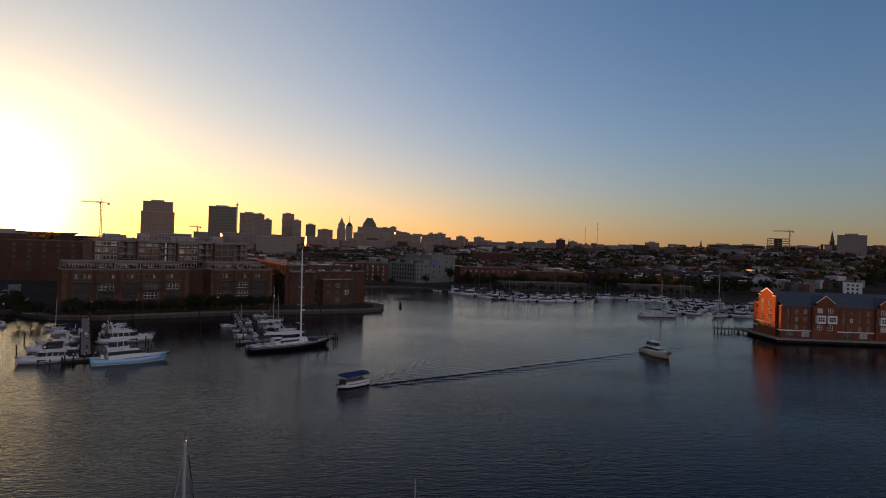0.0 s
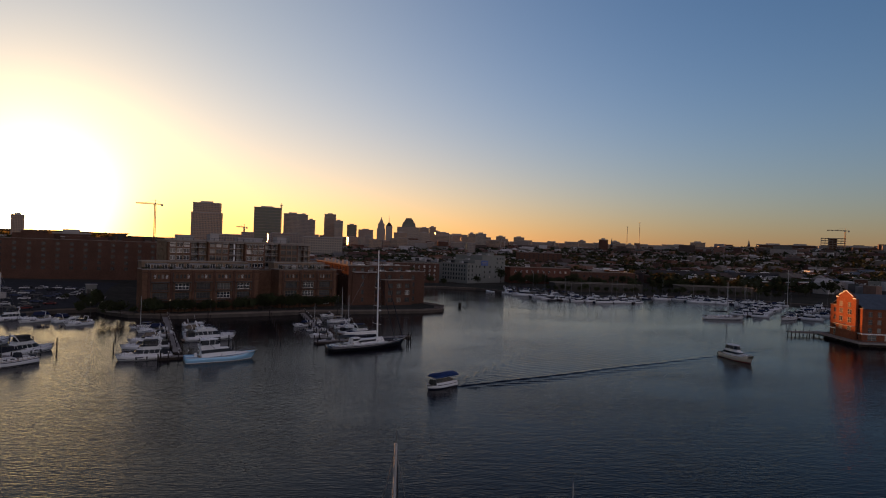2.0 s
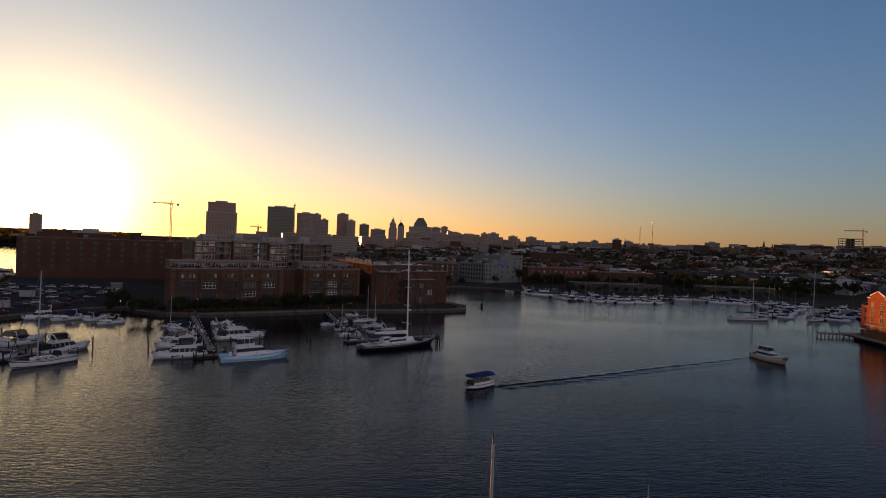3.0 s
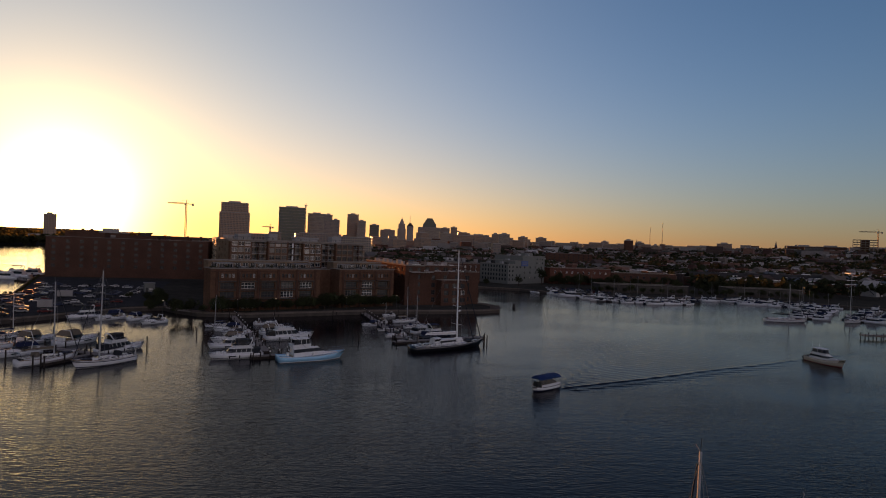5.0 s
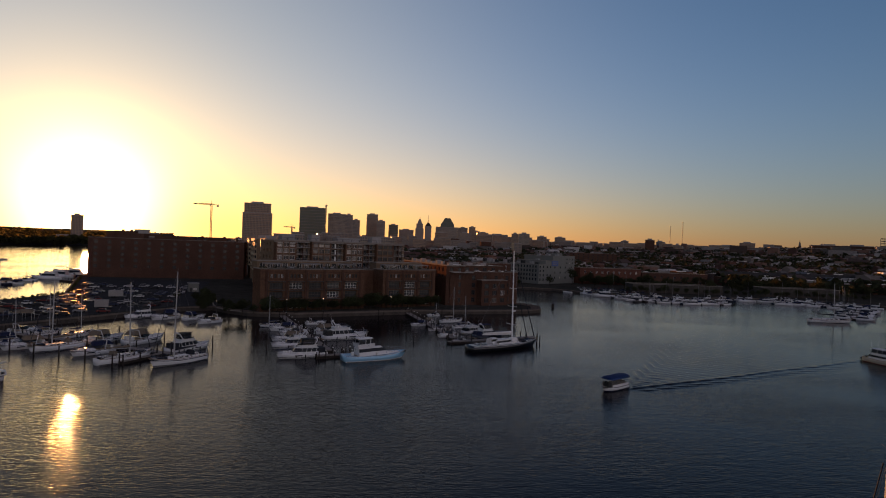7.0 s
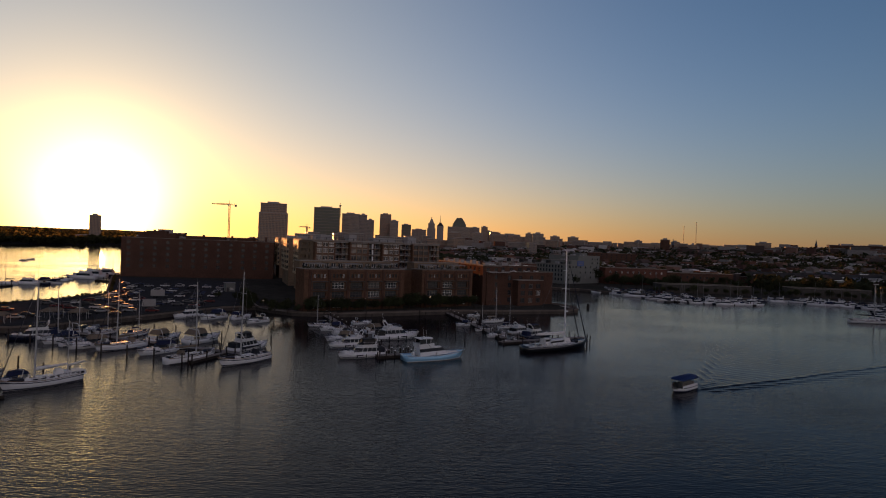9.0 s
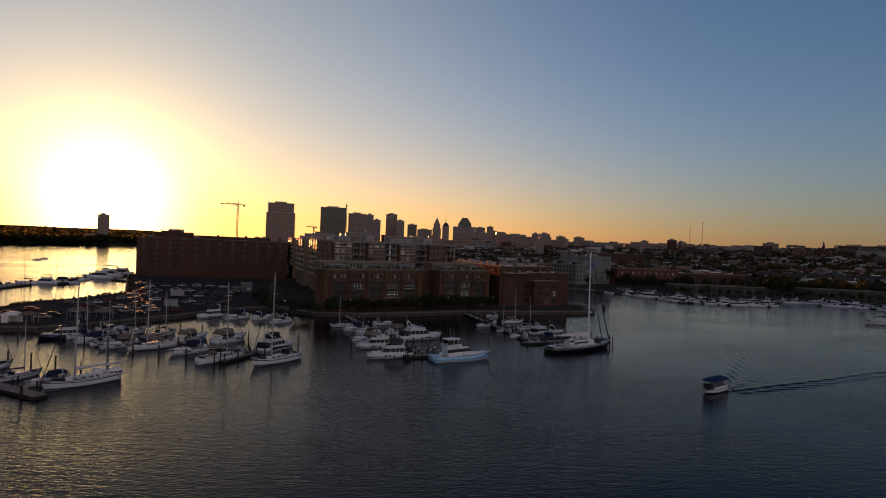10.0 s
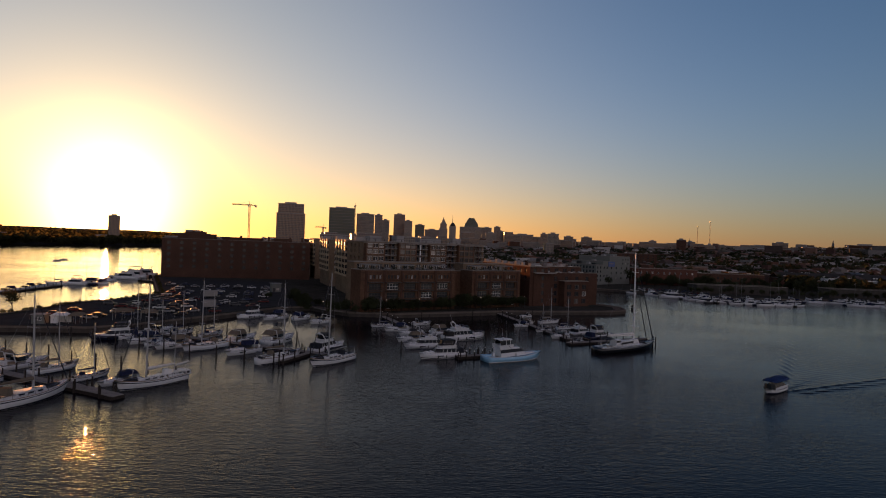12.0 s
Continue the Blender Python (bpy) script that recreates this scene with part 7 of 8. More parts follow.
# ---- the town ----
def row_house(w, d, h, mat, roof_mat, label, pitched=False, cols=2, storeys=3, near=True):
    r = thing("row_house", label, "house", group="town houses")
    holes = [(w * (i + 0.5) / cols - 0.5, 0.9 + k * (h - 1.0) / storeys, 1.0, 1.7) for i in range(cols) for k in range(storeys)]
    bm = bmesh.new()
    if not near:
        box(bm, 0.5, 0.5, -3, w - 0.5, d - 0.5, h - 0.6)
    facade(bm, (0, 0, -3), (1, 0, 0), w, h + 3, [(x, z + 3, a, b) for x, z, a, b in holes], 0.2)
    facade(bm, (0, d, -3), (0, -1, 0), d, h + 3, (), 0.2)
    facade(bm, (w, 0, -3), (0, 1, 0), d, h + 3, (), 0.2)
    facade(bm, (w, d, -3), (-1, 0, 0), w, h + 3, (), 0.2)
    part("wall", bm, mat, r)
    for x, z, a, b in holes if near else ():
        add_window(r, x, 0.08, z, 0, a, b, 1, 2)
    if pitched:
        part("roof", gable_roof(bmesh.new(), 0, w, 0, d, h + 0.2, h + d * 0.3, "x", 0.3), roof_mat, r)
    else:
        part("roof", prism([(0.1, 0.1), (w - 0.1, 0.1), (w - 0.1, d - 0.1), (0.1, d - 0.1)], h - 0.4, h - 0.1), roof_mat, r)
        part("cornice", boxes((-0.1, -0.4, h - 0.3, w + 0.1, -0.003, h + 0.35)), WHITE_TRIM, r)
    if near:
        part("chimney", boxes((w - 1.2, d * 0.6, h - 0.4, w - 0.4, d * 0.6 + 1.0, h + 2.2 if not pitched else h + d * 0.3 + 0.8)), BRICK_DARK, r)
    return r


HOUSES = []
for near in (True, False):
    HOUSES += [row_house(10, 12, 8.6, BRICK, ROOF_DARK, "red brick row house with a dark flat roof", cols=3, storeys=2, near=near), row_house(10, 12, 9.4, BRICK_DARK, ROOF_LIGHT, "dark brick row house with a pale flat roof", cols=3, near=near),
               row_house(11, 12, 8.2, STUCCO, ROOF_DARK, "grey painted row house with a white cornice", cols=3, storeys=2, near=near), row_house(12, 11, 7.2, BRICK_BUFF, ROOF_SLATE, "buff house with a pitched slate roof", True, 3, 2, near=near),
               row_house(12, 12, 8.8, GELCOAT, ROOF_LIGHT, "white painted row house with a pale roof", cols=3, storeys=2, near=near)]
TOWN = random.Random(9)
for k, hse in enumerate(HOUSES):
    hse.matrix_basis = pose(400 + k * 14, 660, rise(400 + k * 14, 660), 0, 0, 6)


def clear_of(x, y):
    """Keeps the random houses off the water and the large buildings."""
    if y < 455 + 0.05 * abs(x - 200):
        return False
    if 80 < x < 300 and y < 486 or 80 < x < 190 and y < 545 or 60 < x < 285 and 485 < y < 535 or -80 < x < 60 and y < 500 or 290 < x < 460 and 520 < y < 575 or 440 < x < 530 and 430 < y < 515:
        return False
    return x > 58 - 0.42 * (y - 455) or y > 620


count = 0
for j in range(16):
    y = 462 + j * 27
    x = -140.0 - j * 4
    while x < 700 + j * 8:
        x += TOWN.uniform(10, 12.4)
        if TOWN.random() < 0.13:
            x += 16
        yy = y + 0.10 * (x - 200) + TOWN.uniform(-1, 1)
        if not clear_of(x, yy) or x < -0.25 * yy or x > 0.95 * yy or TOWN.random() < 0.25 + 0.2 * (j > 7):
            continue
        if count > 145:
            continue
        count += 1
        c = copy_thing(HOUSES[TOWN.choice((0, 0, 1, 1, 2, 3, 4)) + 5 if j > 0 else TOWN.choice((0, 1, 0, 3))], pose(x, yy, rise(x, yy), 0, 0, 6 + TOWN.uniform(-1, 1)))
        c.scale = (1, 1, TOWN.uniform(0.85, 1.2))


def island_material(name, colours, rough=0.85):
    m = bpy.data.materials.new(name)
    m.use_nodes = True
    n, l = m.node_tree.nodes, m.node_tree.links
    g, ramp = n.new("ShaderNodeNewGeometry"), n.new("ShaderNodeValToRGB")
    ramp.color_ramp.interpolation = "CONSTANT"
    while len(ramp.color_ramp.elements) < len(colours):
        ramp.color_ramp.elements.new(0.5)
    for i, c in enumerate(colours):
        ramp.color_ramp.elements[i].position, ramp.color_ramp.elements[i].color = i / len(colours), (*c, 1)
    l.new(g.outputs["Random Per Island"], ramp.inputs[0])
    no, tc, mul = n.new("ShaderNodeTexNoise"), n.new("ShaderNodeTexCoord"), n.new("ShaderNodeMix")
    no.inputs["Scale"].default_value = 0.3
    l.new(tc.outputs["Object"], no.inputs["Vector"])
    mul.data_type, mul.blend_type = "RGBA", "MULTIPLY"
    mul.inputs["Factor"].default_value = 0.5
    l.new(ramp.outputs[0], mul.inputs["A"])
    l.new(no.outputs[0], mul.inputs["B"])
    l.new(mul.outputs["Result"], n["Principled BSDF"].inputs["Base Color"])
    n["Principled BSDF"].inputs["Roughness"].default_value = rough
    n["Principled BSDF"].inputs["Specular IOR Level"].default_value = 0.1
    return m


FAR_WALL = island_material("far_house_paints", ((0.15, 0.07, 0.05), (0.11, 0.06, 0.05), (0.20, 0.17, 0.15), (0.14, 0.13, 0.12), (0.50, 0.47, 0.44), (0.30, 0.27, 0.25), (0.10, 0.07, 0.06), (0.22, 0.13, 0.10)))


def mesh_from(name, verts, faces, mat):
    me = bpy.data.meshes.new(name)
    me.from_pydata(verts, [], faces)
    me.materials.append(mat)
    return new(name, me)


def far_houses():
    V, Fs = [], []
    R = random.Random(21)

    def add(x, y, z, w, d, h, ang, pitched):
        c, s = math.cos(ang), math.sin(ang)
        o = len(V)
        for px, py, pz in ((0, 0, -4), (w, 0, -4), (w, d, -4), (0, d, -4), (0, 0, h), (w, 0, h), (w, d, h), (0, d, h)):
            V.append((x + c * px - s * py, y + s * px + c * py, z + pz))
        Fs.extend([tuple(o + i for i in f) for f in ((0, 1, 5, 4), (1, 2, 6, 5), (2, 3, 7, 6), (3, 0, 4, 7))])
        if pitched:
            for px in (0, w):
                V.append((x + c * px - s * d / 2, y + s * px + c * d / 2, z + h + d * 0.3))
            Fs.extend([tuple(o + i for i in f) for f in ((4, 5, 9, 8), (6, 7, 8, 9), (5, 6, 9), (7, 4, 8))])
        else:
            Fs.append((o + 4, o + 5, o + 6, o + 7))

    for i in range(8500):
        d = 640 + 2900 * R.random() ** 1.25
        a = radians(R.uniform(-21, 47))
        x, y = d * math.sin(a), d * math.cos(a)
        if noise.noise(Vector((x / 90, y / 90, 7.0))) > 0.25 or x < -0.30 * y:
            continue
        w = R.choice((7, 9, 12, 16, 22, 28))
        add(x, y, rise(x, y), w, R.uniform(8, 12), R.uniform(6, 10) * (1.0 + 0.35 * (R.random() < 0.06)), 0.5 + (math.pi / 2 if R.random() < 0.12 else 0), R.random() < 0.12)
    for i in range(420):
        d = 1500 + 1700 * R.random()
        a = radians(R.uniform(-2, 47))
        x, y = d * math.sin(a), d * math.cos(a)
        add(x, y, rise(x, y), R.uniform(14, 50), R.uniform(12, 20), R.uniform(9, 17) * (1.0 + 0.5 * (R.random() < 0.15)), -a + R.uniform(-0.3, 0.3), False)
    o = mesh_from("distant_houses", V, Fs, FAR_WALL)
    tagged(o, "hundreds of small brick and pale row houses rising to the hills", "houses", kind="stuff")


def far_trees():
    V, Fs = [], []
    R = random.Random(22)

    def clump(x, y, z, h, w):
        for k in range(8):
            c = Vector((x + R.gauss(0, 0.32) * w, y + R.gauss(0, 0.32) * w, z + h * R.uniform(0.25, 1.0)))
            s = w * R.uniform(0.18, 0.34)
            o = len(V)
            for t in range(5):
                q = Vector((R.gauss(0, 1), R.gauss(0, 1), R.gauss(0, 0.8))).normalized() * s
                V.append(tuple(c + q))
            Fs.extend([(o, o + 1, o + 2), (o, o + 2, o + 3), (o, o + 3, o + 4), (o + 1, o + 3, o + 4), (o + 1, o + 2, o + 4)])

    for i in range(15000):
        d = 560 + 2700 * R.random() ** 1.2
        a = radians(R.uniform(-16, 48))
        x, y = d * math.sin(a), d * math.cos(a)
        if not clear_of(x, y) or noise.noise(Vector((x / 110, y / 110, 3.0))) < -0.05 and R.random() < 0.8:
            continue
        if d > 1200 and R.random() < 0.45:
            continue
        clump(x, y, rise(x, y) - 1, R.uniform(8, 13), R.uniform(7, 12) * (1 + d / 4000))
    o = mesh_from("distant_trees", V, Fs, LEAF_FAR)
    tagged(o, "dark tree crowns between far houses", "trees", kind="stuff")
    V.clear(), Fs.clear()
    for i in range(1500):
        a = radians(R.uniform(-60, -23))
        d = 1215 + 6.5 * max(0, math.degrees(a) + 37) ** 1.45 + 1500 * R.random() ** 2
        x, y = d * math.sin(a), d * math.cos(a)
        clump(x, y, 1.0 + min(14, (d - 1200) * 0.012), R.uniform(8, 15), R.uniform(14, 26))
    o = mesh_from("far_bank_trees", V, Fs, LEAF_BANK)
    tagged(o, "backlit tree crowns along the far bank of the harbour", "trees", kind="stuff")


far_houses()
far_trees()


def long_building(name, label, x, y, deg, w, d, h, mat, roof, levels, step=5.0, dormers=0, frame_mat=None):
    r = thing(name, label, "building", place(x, y, 1.4, deg))
    walls(r, w, d, h, mat, front=rows_of(w, step, 1.6, 1.8, levels), frame_mat=frame_mat or WHITE_TRIM, roof_mat=roof)
    if dormers:
        part("pitched_roof", gable_roof(bmesh.new(), 0, w, 0, d, h + 0.27, h + 5, "x", 0.3), ROOF_DARK, r)
        for i in range(dormers):
            for k in (-1.6, 1.6):
                xx = w * (i + 0.5) / dormers + k
                q = part("dormer", boxes((xx - 0.8, 1.2, h + 0.6, xx + 0.8, 4.5, h + 2.6)), WHITE_TRIM, r, "small white dormer")
                part("dormer_roof", gable_roof(bmesh.new(), xx - 0.8, xx + 0.8, 1.0, 4.6, h + 2.6, h + 3.5, "y", 0.15), ROOF_DARK, q)
    return r


long_building("brick_warehouse", "long low dull red brick warehouse with small windows", 152, 492, 6, 54, 16, 13.4, BRICK_LIT, ROOF_DARK, (2.4, 9.2), 5.0)
long_building("brown_range", "low brown brick range beside the red warehouse", 207, 499, 6, 60, 14, 11.0, BRICK_DARK, ROOF_DARK, (2.4, 6.6), 6.0, frame_mat=DARK_TRIM)
long_building("brick_terrace", "long brown terrace with pairs of white dormers", 296, 536, 9, 150, 12, 8.5, BRICK_DARK, ROOF_DARK, (1.4, 5.0), 6.8, 8)
long_building("brick_apartments", "red brick apartment range behind the channel", 20, 440, 20, 74, 16, 15.0, BRICK_DARK, ROOF_LIGHT, (2, 5.4, 8.8, 11.8), 4.4)
long_building("brick_apartments", "dark brick apartment block with a flat roof behind the quay", -20, 352, 20, 46, 28, 17.0, BRICK_DARK, ROOF_LIGHT, (8.8, 12.2, 15.6), 5.4, frame_mat=DARK_TRIM)
long_building("brick_mill", "long dark red brick mill above the town roofs", 240, 876, -15.8, 67, 20, 23.4, BRICK_DARK, ROOF_DARK, (13, 16.5, 20), 7.0, frame_mat=DARK_TRIM)
long_building("marina_shed", "low dark boat shed behind the marina", 168, 412, 3, 66, 14, 6.0, SHED_WALL, ROOF_DARK, (2.0,), 7.0, frame_mat=DARK_TRIM)
long_building("marina_hall", "low brown marina hall with a flat roof", 262, 414, -4, 54, 14, 6.5, SHED_WALL, ROOF_DARK, (1.6,), 6.0, frame_mat=DARK_TRIM)
long_building("shop_house", "dark shop house with white cornice and window surrounds", 462.6, 491.3, -40, 9.7, 12, 12.8, BRICK_DARK, ROOF_DARK, (1.2, 4.6, 8.2), 2.9)
long_building("shop_house", "grey shop house with pale window surrounds", 470.2, 484.9, -40, 9.2, 12, 11.6, STUCCO, ROOF_DARK, (1.2, 4.6, 7.6), 2.6)
long_building("shop_house", "white painted corner house with dark windows", 493, 464.6, -40, 14, 12, 11.4, GELCOAT, ROOF_DARK, (1.2, 4.6, 8.0), 3.4, frame_mat=DARK_TRIM)


# ---- skyline ----
def tower(name, label, x, y, w, d, top, mat, deg=0.0, steps=(), cap=None):
    """A far tower: body, set-backs as (inset share, height share), a roof slab and plant."""
    z = rise(x, y) - 6 if x > -0.3 * y else 0
    r = thing(name, label, "tower", place(x, y, z, deg), "skyline")
    h = top - z
    z0, k = 0.0, 1.0
    for inset, share in (*steps, (None, 1.0)):
        z1 = h * share
        part("body", boxes((-w / 2 * k, -d / 2 * k, z0, w / 2 * k, d / 2 * k, z1)), mat, r)
        if name == "office_tower":
            # floor edges stand a little proud of the skin
            n = max(3, int((z1 - z0) / 7.8))
            part("floor_edge", boxes(*[(-w / 2 * k - 0.35, -d / 2 * k - 0.35, z0 + (z1 - z0) * i / n - 0.6, w / 2 * k + 0.35, d / 2 * k + 0.35, z0 + (z1 - z0) * i / n) for i in range(1, n)]), CONCRETE if mat is TOWER_GREY else STONE, r)
        part("parapet", boxes((-w / 2 * k - 0.4, -d / 2 * k - 0.4, z1 - 1.2, w / 2 * k + 0.4, d / 2 * k + 0.4, z1 - 0.003)), CONCRETE, r)
        z0 = z1
        if inset:
            k *= inset
    if name != "office_block":
        part("plant_room", boxes((-w * k * 0.25, -d * k * 0.2, h, w * k * 0.2, d * k * 0.2, h + 3.5)), CONCRETE, r)
    return r, h, k


tower("office_tower", "brown stepped office tower on the harbour skyline", -340, 1315, 60, 42, 103, TOWER_BROWN, 12, ((0.90, 0.80),))
tower("office_tower", "dark green glass office tower on the skyline", -297, 1735, 72, 48, 120, TOWER_GLASS, 9)
tower("office_tower", "pale grey broad tower on the skyline", -236, 1800, 52, 40, 108, TOWER_GREY, 7)
tower("office_tower", "dark slim tower on the skyline", -176, 1600, 20, 26, 98, TOWER_DARK, 6)
tower("office_tower", "dark lower tower on the skyline", -157, 1602, 20, 26, 85, TOWER_DARK, 5)
tower("office_tower", "brown tall tower on the skyline", -147, 2005, 38, 36, 120, TOWER_BROWN, 4, ((0.96, 0.9),))
tower("office_tower", "pale-topped tower on the skyline", -115, 1960, 27, 30, 98, TOWER_GREY, 3)
tower("office_tower", "square glass tower on the skyline", -81, 2110, 33, 30, 91, TOWER_GLASS, 2)
tower("office_tower", "low broad block on the skyline", -40, 2320, 56, 40, 80, TOWER_DARK, 1)
r, h, k = tower("old_bank_tower", "slender stepped stone tower with a pointed crown", 9, 3020, 42, 36, 128, STONE, 0, ((0.80, 0.80),))
part("crown", prism([(-13, -12), (13, -12), (13, 12), (-13, 12)], h, h + 22, taper=0.35), STONE, r)
part("spire", tube(bmesh.new(), (0, 0, h + 22), (0, 0, h + 34), 3.0, 0.4, 6), STONE, r)
r, h, k = tower("church", "dark old church block with a needle spire", 49, 2720, 30, 30, 108, STONE, 0)
part("spire", tube(bmesh.new(), (-1, 0, h), (-1, 0, h + 50), 2.0, 0.3, 6), STONE, r)
part("pitched_roof", prism([(-15, -14), (15, -14), (15, 14), (-15, 14)], h, h + 16, taper=0.3), ROOF_DARK, r)
r, h, k = tower("office_tower", "broad pale tower with a glazed pyramid crown", 143, 2910, 108, 60, 113, TOWER_GREY, -3)
part("crown", prism([(-32, -26), (36, -26), (36, 26), (-32, 26)], h, h + 16, taper=0.9), TOWER_GLASS, r)
part("pyramid", prism([(-28, -22), (32, -22), (32, 22), (-28, 22)], h + 16, h + 44, taper=0.42), TOWER_GLASS, r)
for x, y, w, d, top, mat, deg in ((221, 2905, 46, 36, 113, TOWER_DARK, -5), (232, 2500, 27, 26, 106, TOWER_BROWN, -6), (262, 2640, 30, 30, 92, TOWER_DARK, -6), (290, 2600, 44, 34, 86, TOWER_DARK, -7), (325, 2390, 84, 40, 76, TOWER_BROWN, -8),
                                  (462, 2171, 34, 30, 71, TOWER_BROWN, -12), (549, 2254, 40, 30, 72, TOWER_BROWN, -14), (180, 2200, 40, 30, 74, TOWER_GREY, -4), (90, 2100, 46, 30, 70, TOWER_BROWN, -3)):
    tower("office_tower", "middling office block on the hazy skyline", x, y, w, d, top, mat, deg)
MID = random.Random(17)
for i in range(34):
    d, a = MID.uniform(1150, 2300), radians(-11.5 + 21.5 * (i + MID.random()) / 34)
    w = MID.uniform(16, 40)
    tower("office_block", MID.choice(("brown mid-rise block in the old centre", "pale mid-rise block in the old centre", "dark mid-rise block in the old centre")), d * math.sin(a), d * math.cos(a), w, MID.uniform(18, 30), 30 + (d - 1150) * 0.012 + MID.uniform(0, 14), MID.choice((TOWER_BROWN, TOWER_DARK, TOWER_DARK, BRICK_DARK, TOWER_GREY)), -math.degrees(a) + MID.uniform(-12, 12))
tower("hospital_block", "white slab building above the old town roofs", 312, 1686, 30, 24, 68, TOWER_GREY, -10)
tower("hospital_block", "grey slab building joined to a white one", 286.5, 1690, 20, 24, 67, TOWER_BROWN, -10)
for x, y, w, d, top, mat, deg in ((774, 2181, 27, 26, 67, TOWER_BROWN, -20), (641, 1597, 24, 22, 63, BRICK_DARK, -22), (778, 1860, 27, 26, 63, TOWER_BROWN, -23), (706, 1571, 15, 20, 52, TOWER_BROWN, -24), (954, 1781, 67, 26, 57, TOWER_GREY, -28),
                                  (1001, 1757, 42, 28, 68, TOWER_BROWN, -30), (1119, 1567, 74, 30, 66, BRICK_DARK, -36), (1190, 1554, 70, 30, 67, BRICK_DARK, -37), (1292, 1473, 110, 30, 66, BRICK_DARK, -41)):
    tower("apartment_tower", "low apartment block on the ridge of hills", x, y, w, d, top, mat, deg)
LOW = random.Random(29)
for i in range(66):
    deg = 5.5 + 28 * (i + 0.8 * LOW.random()) / 66
    d = LOW.uniform(1750, 2300)
    low = LOW.uniform(0.0098, 0.0126) if i % 5 else LOW.uniform(0.0132, 0.0142)
    top = 30.3 + d * (low + 0.0012 * max(0, 12.5 - deg))
    tower("office_block", "low brown block on the ridge of the old town" if i % 2 else "low dark brick block on the ridge of the old town", d * math.sin(radians(deg)) + 20, d * math.cos(radians(deg)), LOW.uniform(16, 52), 22, top, LOW.choice((TOWER_BROWN, TOWER_DARK, TOWER_BROWN)), -deg + LOW.uniform(-12, 12))
tower("apartment_tower", "lone dark residential tower against the sun on the far bank", -800, 1447, 25, 18, 66, TOWER_BROWN, 29)
tower("school_block", "dark stone school block on the hill", 1183, 1190, 56, 30, 91, STONE, -44)
tower("office_block", "brown mid-rise block behind the apartment slab", -135, 700, 34, 24, 35, TOWER_DARK, 11)
tower("office_block", "pale gridded mid-rise block behind the apartment slab", -48, 900, 56, 26, 37, TOWER_GREY, 3)
tower("wharf_block", "dark brick wharf block beyond the great one", -284, 660, 56, 30, 30, BRICK_DARK, 23, ((0.6, 0.88),))
for x, y, w, h, deg in ((-900, 1190, 60, 14, 35), (-820, 1240, 80, 12, 33), (-760, 1330, 60, 16, 30), (-700, 1420, 70, 13, 28), (-980, 1300, 50, 17, 38)):
    tower("dock_warehouse", "low dark warehouse on the far bank", x, y, w, 24, h, BRICK_DARK, deg)


def steeple(x, y, top, w, label):
    z = rise(x, y) - 5
    r = thing("church", label, "church", place(x, y, z, -30))
    h = top - z
    part("tower", boxes((-w / 2, -w / 2, 0, w / 2, w / 2, h * 0.55)), BRICK_DARK, r)
    part("spire", prism([(-w / 2, -w / 2), (w / 2, -w / 2), (w / 2, w / 2), (-w / 2, w / 2)], h * 0.55, h, taper=0.04), ROOF_SLATE, r)
    part("nave", boxes((w / 2, -w * 0.8, 0, w * 3, w * 0.8, h * 0.3)), BRICK_DARK, r)
    part("nave_roof", gable_roof(bmesh.new(), w / 2, w * 3, -w * 0.8, w * 0.8, h * 0.3, h * 0.42, "x", 0.3), ROOF_SLATE, r)


steeple(1332, 2017, 91, 8, "brick church with a slim dark spire on the ridge")
steeple(1268, 1342, 108, 10, "dark stone church with a pointed spire on the hill")
steeple(688, 1658, 69, 6, "small church with a thin spire among roofs")


def mast_tower(x, y, top, label):
    z = rise(x, y) - 3
    r = thing("radio_mast", label, "radio mast", pose(x, y, z), "radio masts")
    h = top - z
    rows = []
    for i in range(3):
        a = i * math.tau / 3
        rows.append(((2.6 * math.cos(a), 2.6 * math.sin(a), 0), (0.7 * math.cos(a), 0.7 * math.sin(a), h), 0.35))
    for j in range(12):
        s, t = j / 12, (j + 1) / 12
        for i in range(3):
            a, b = i * math.tau / 3, (i + 1) * math.tau / 3
            ra, rb = 2.6 - 1.9 * s, 2.6 - 1.9 * t
            rows.append(((ra * math.cos(a), ra * math.sin(a), h * s), (rb * math.cos(b), rb * math.sin(b), h * t), 0.18))
    part("lattice", tubes(rows, 4), STEEL, r)
    part("antenna_head", boxes((-2, -2, h * 0.985, 2, 2, h)), STEEL, r)


mast_tower(1114, 2582, 145, "thin lattice radio mast with a boxy head")
mast_tower(1242, 2745, 175, "tall thin lattice radio mast on the hills")


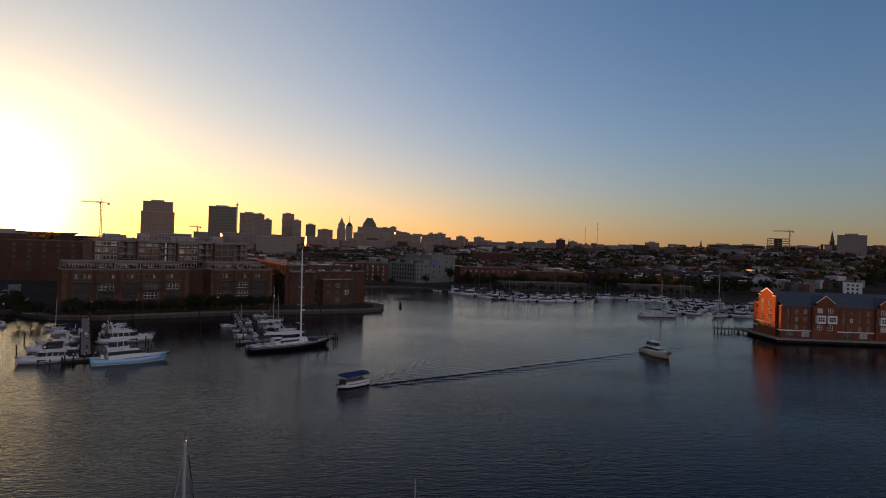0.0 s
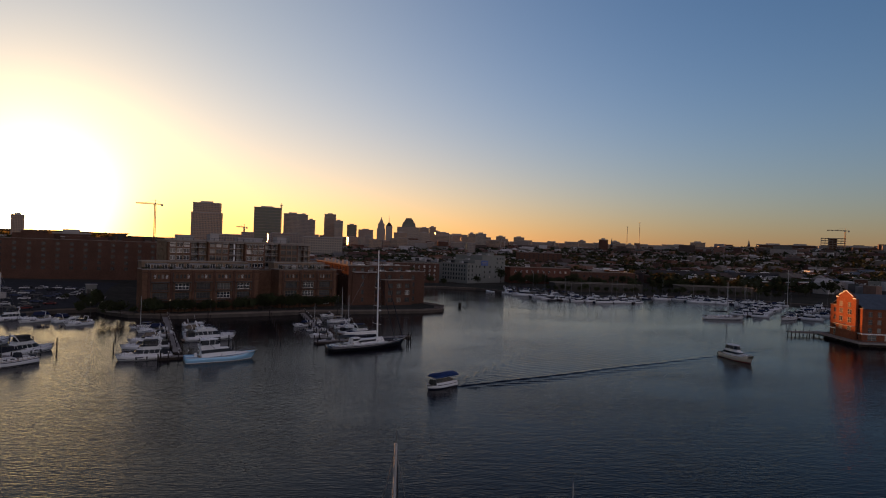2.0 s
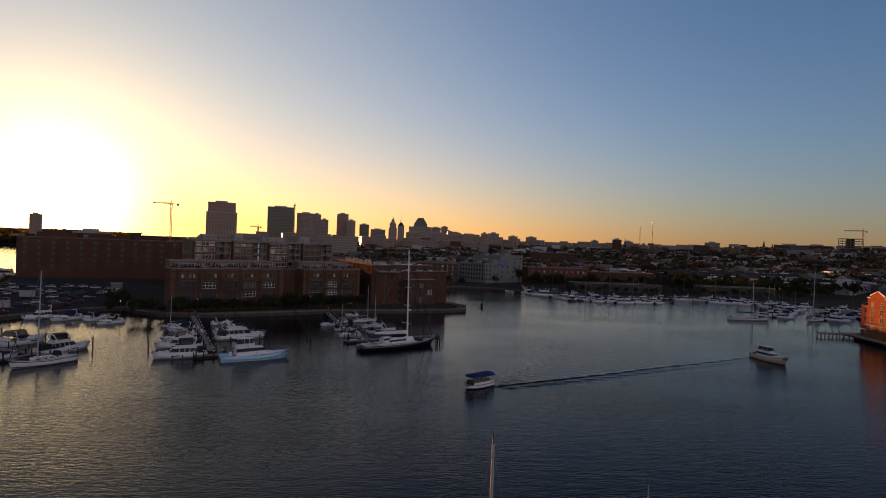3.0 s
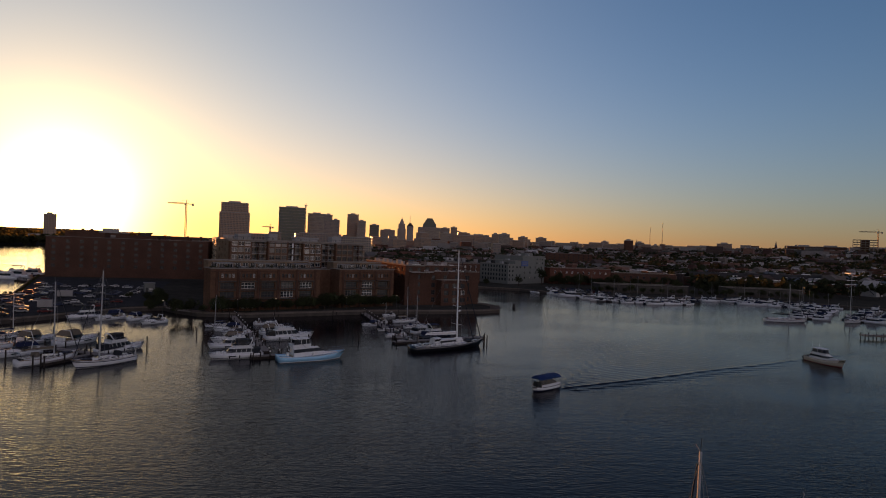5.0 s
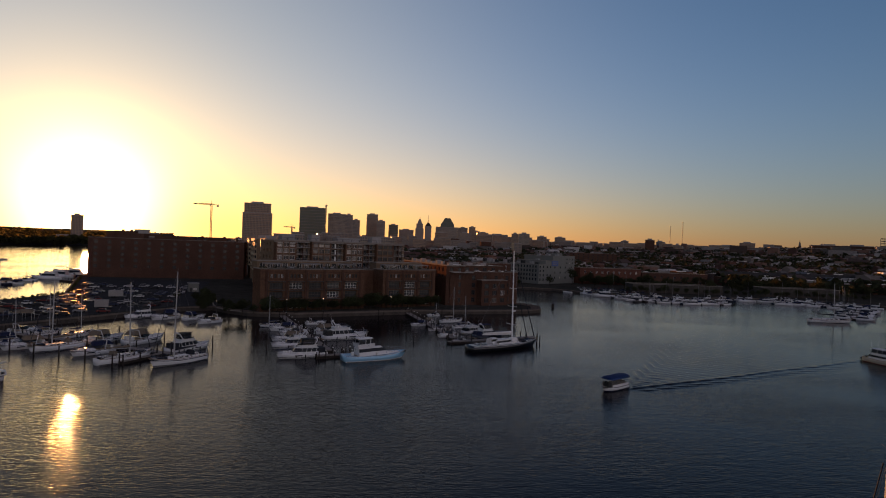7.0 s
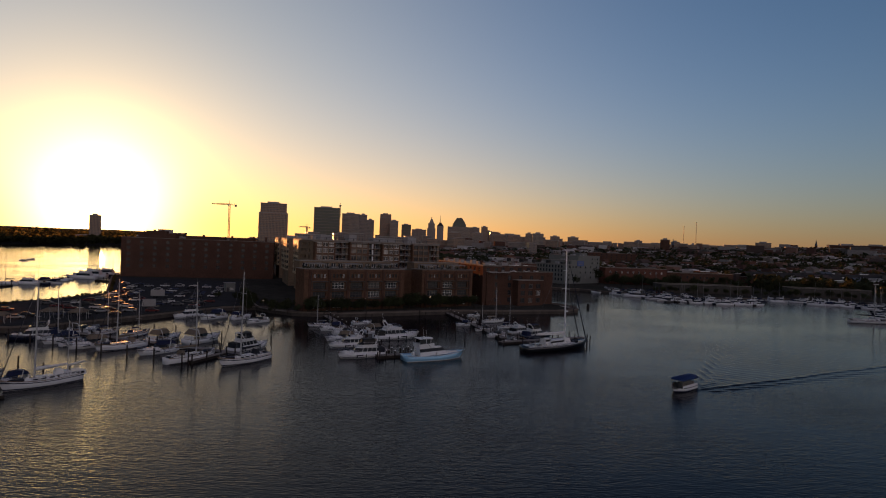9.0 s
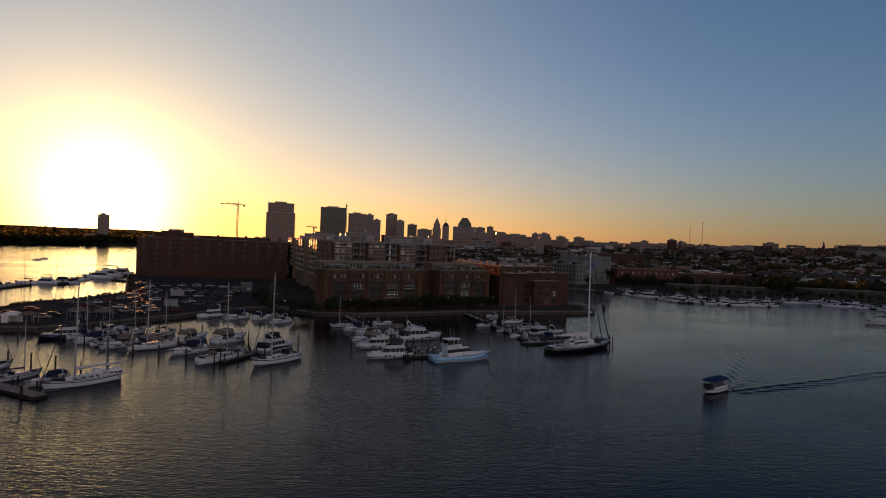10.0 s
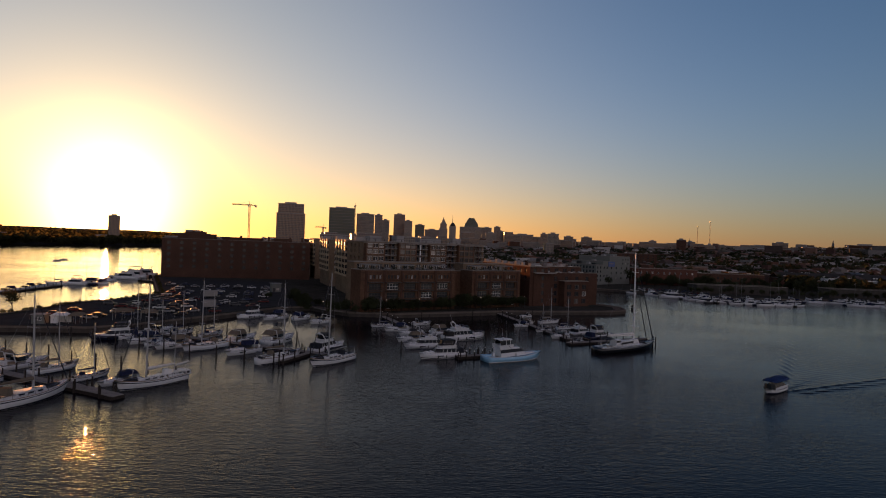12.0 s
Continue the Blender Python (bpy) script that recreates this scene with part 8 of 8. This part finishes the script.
def crane(x, y, top, jib, back, deg, label, z=None):
    z = rise(x, y) - 4 if z is None else z
    r = thing("tower_crane", label, "tower crane", place(x, y, z, deg), "tower cranes")
    h = top - z
    s = 1.1
    rows = [((a, b, 0), (a, b, h), 0.5) for a in (-s, s) for b in (-s, s)]
    n = int(h / 5)
    for i in range(n):
        z0, z1 = h * i / n, h * (i + 1) / n
        rows += [((-s, -s, z0), (s, -s, z1), 0.15), ((s, s, z0), (-s, s, z1), 0.15), ((-s, s, z0), (-s, -s, z1), 0.15)]
    part("mast", tubes(rows, 4), STEEL, r)
    rows = [((-back, y_, h), (jib, y_, h), 0.5) for y_ in (-0.8, 0.8)] + [((-back * 0.3, 0, h + 1.6), (jib, 0, h + 1.2), 0.4)]
    m = int(jib / 4)
    for i in range(m):
        rows += [((jib * i / m, -0.8, h), (jib * (i + 0.5) / m, 0, h + 1.5), 0.12), ((jib * (i + 0.5) / m, 0, h + 1.5), (jib * (i + 1) / m, 0.8, h), 0.12)]
    part("jib", tubes(rows, 4), STEEL, r)
    part("apex", tubes([((0, 0, h), (0, 0, h + 7), 0.4), ((0, 0, h + 7), (jib * 0.7, 0, h + 1.4), 0.1), ((0, 0, h + 7), (-back, 0, h + 0.4), 0.1)], 4), STEEL, r)
    part("counterweight", boxes((-back, -1.2, h - 3.2, -back + 3.5, 1.2, h)), CONCRETE, r)
    part("cab", boxes((0.8, -1.0, h - 2.6, 3.0, 1.0, h - 0.2)), WHITE_TRIM, r)


crane(-347, 1048, 83, 29, 12, 198, "ochre tower crane with a long jib above the towers")
crane(-259, 1732, 128, 12, 6, 80, "tower crane beside a glass tower", 0)
crane(-299, 1472, 57, 20, 8, 170, "low tower crane between towers", 0)
crane(1205, 1412, 105, 40, 9, 150, "tower crane over a building frame on the hill")


def building_frame(x, y, w, d, top, deg):
    z = rise(x, y) - 4
    r = thing("building_frame", "bare concrete frame of an unfinished block", "construction site", place(x, y, z, deg))
    h = top - z
    n = 7
    for i in range(n + 1):
        part("floor_slab", boxes((-w / 2, -d / 2, h * i / n - 1.5, w / 2, d / 2, h * i / n)), STEEL, r)
    part("stair_core", boxes((-w * 0.2, -d * 0.2, 0, w * 0.16, d * 0.3, h - 1.5)), BRICK_DARK, r)
    for i in range(7):
        for s in (-d / 2 + 0.5, d / 2 - 1.3):
            part("column", boxes((-w / 2 + (w - 0.8) * i / 6, s, 0, -w / 2 + (w - 0.8) * i / 6 + 0.8, s + 0.8, h - 0.4)), CONCRETE, r)


building_frame(1174, 1414, 52, 24, 85, -39)


# ---- the wake of the ferry ----
def wake():
    ox, oy, ang = 62.9, 127.9, radians(42.6)
    c, s = math.cos(ang), math.sin(ang)
    nu, nv = 300, 190
    V, Fs = [], []
    for i in range(nu):
        u = 0.2 + 150 * (i / (nu - 1)) ** 1.15
        for j in range(nv):
            v = (j / (nv - 1) * 2 - 1) * (3 + 0.40 * u)
            av = abs(v)
            arm = av - 0.272 * u
            wob = 0.6 * noise.noise(Vector((u / 9, v / 9, 2.0)))
            k = math.exp(-((arm + 0.3 * wob) / (0.75 + 0.009 * u)) ** 2)
            if v < 0:
                # one long crisp crest with short wavelets outside it
                ridge = arm + 0.25 * math.sin(u / 7.0) + 0.4 * wob
                h = 0.19 * (math.exp(-(ridge / (0.5 + 0.004 * u)) ** 2) - 0.7 * math.exp(-((ridge - 1.5) / (0.8 + 0.006 * u)) ** 2)) / (1 + u / 160)
                h += 0.17 * math.exp(-((arm - 2.4) / (1.6 + 0.012 * u)) ** 2) * math.cos(math.tau * (0.62 * u - 0.79 * av) / (2.0 + 0.005 * u) + 0.5 * wob) / (1 + u / 90)
            else:
                h = 0.20 * math.exp(-((arm - 0.2 + 0.3 * wob) / (0.9 + 0.012 * u)) ** 2) * math.cos(math.tau * (0.62 * u - 0.79 * av) / (2.0 + 0.006 * u) + 0.5 * wob) / (1 + (u / 50) ** 3)
            inner = 1 / (1 + math.exp((arm + 1.5) * 1.5))
            h += 0.030 * inner * math.cos(math.tau * (u + 0.25 * v) / 3.2 + 6.0 * wob) * math.exp(-u / 130)
            h += 0.14 * math.exp(-(v / (0.8 + 0.01 * u)) ** 2) * math.exp(-u / 14) * math.cos(3 * u + 5 * wob)
            edge = min(1, max(0, (3 + 0.40 * u - av) / (1.2 + 0.02 * u))) * min(1, (150 - u) / 40) * min(1, u / 1.0)
            V.append((ox + c * u - s * v, oy + s * u + c * v, (0.035 + h) * edge - 0.05 * (1 - edge)))
    for i in range(nu - 1):
        for j in range(nv - 1):
            a = i * nv + j
            Fs.append((a, a + nv, a + nv + 1, a + 1))
    o = mesh_from("wake", V, Fs, WATER)
    o.data.polygons.foreach_set("use_smooth", [True] * len(Fs))
    tagged(o, "spreading V-shaped wake ripples behind the small ferry", "water", kind="structure")


wake()
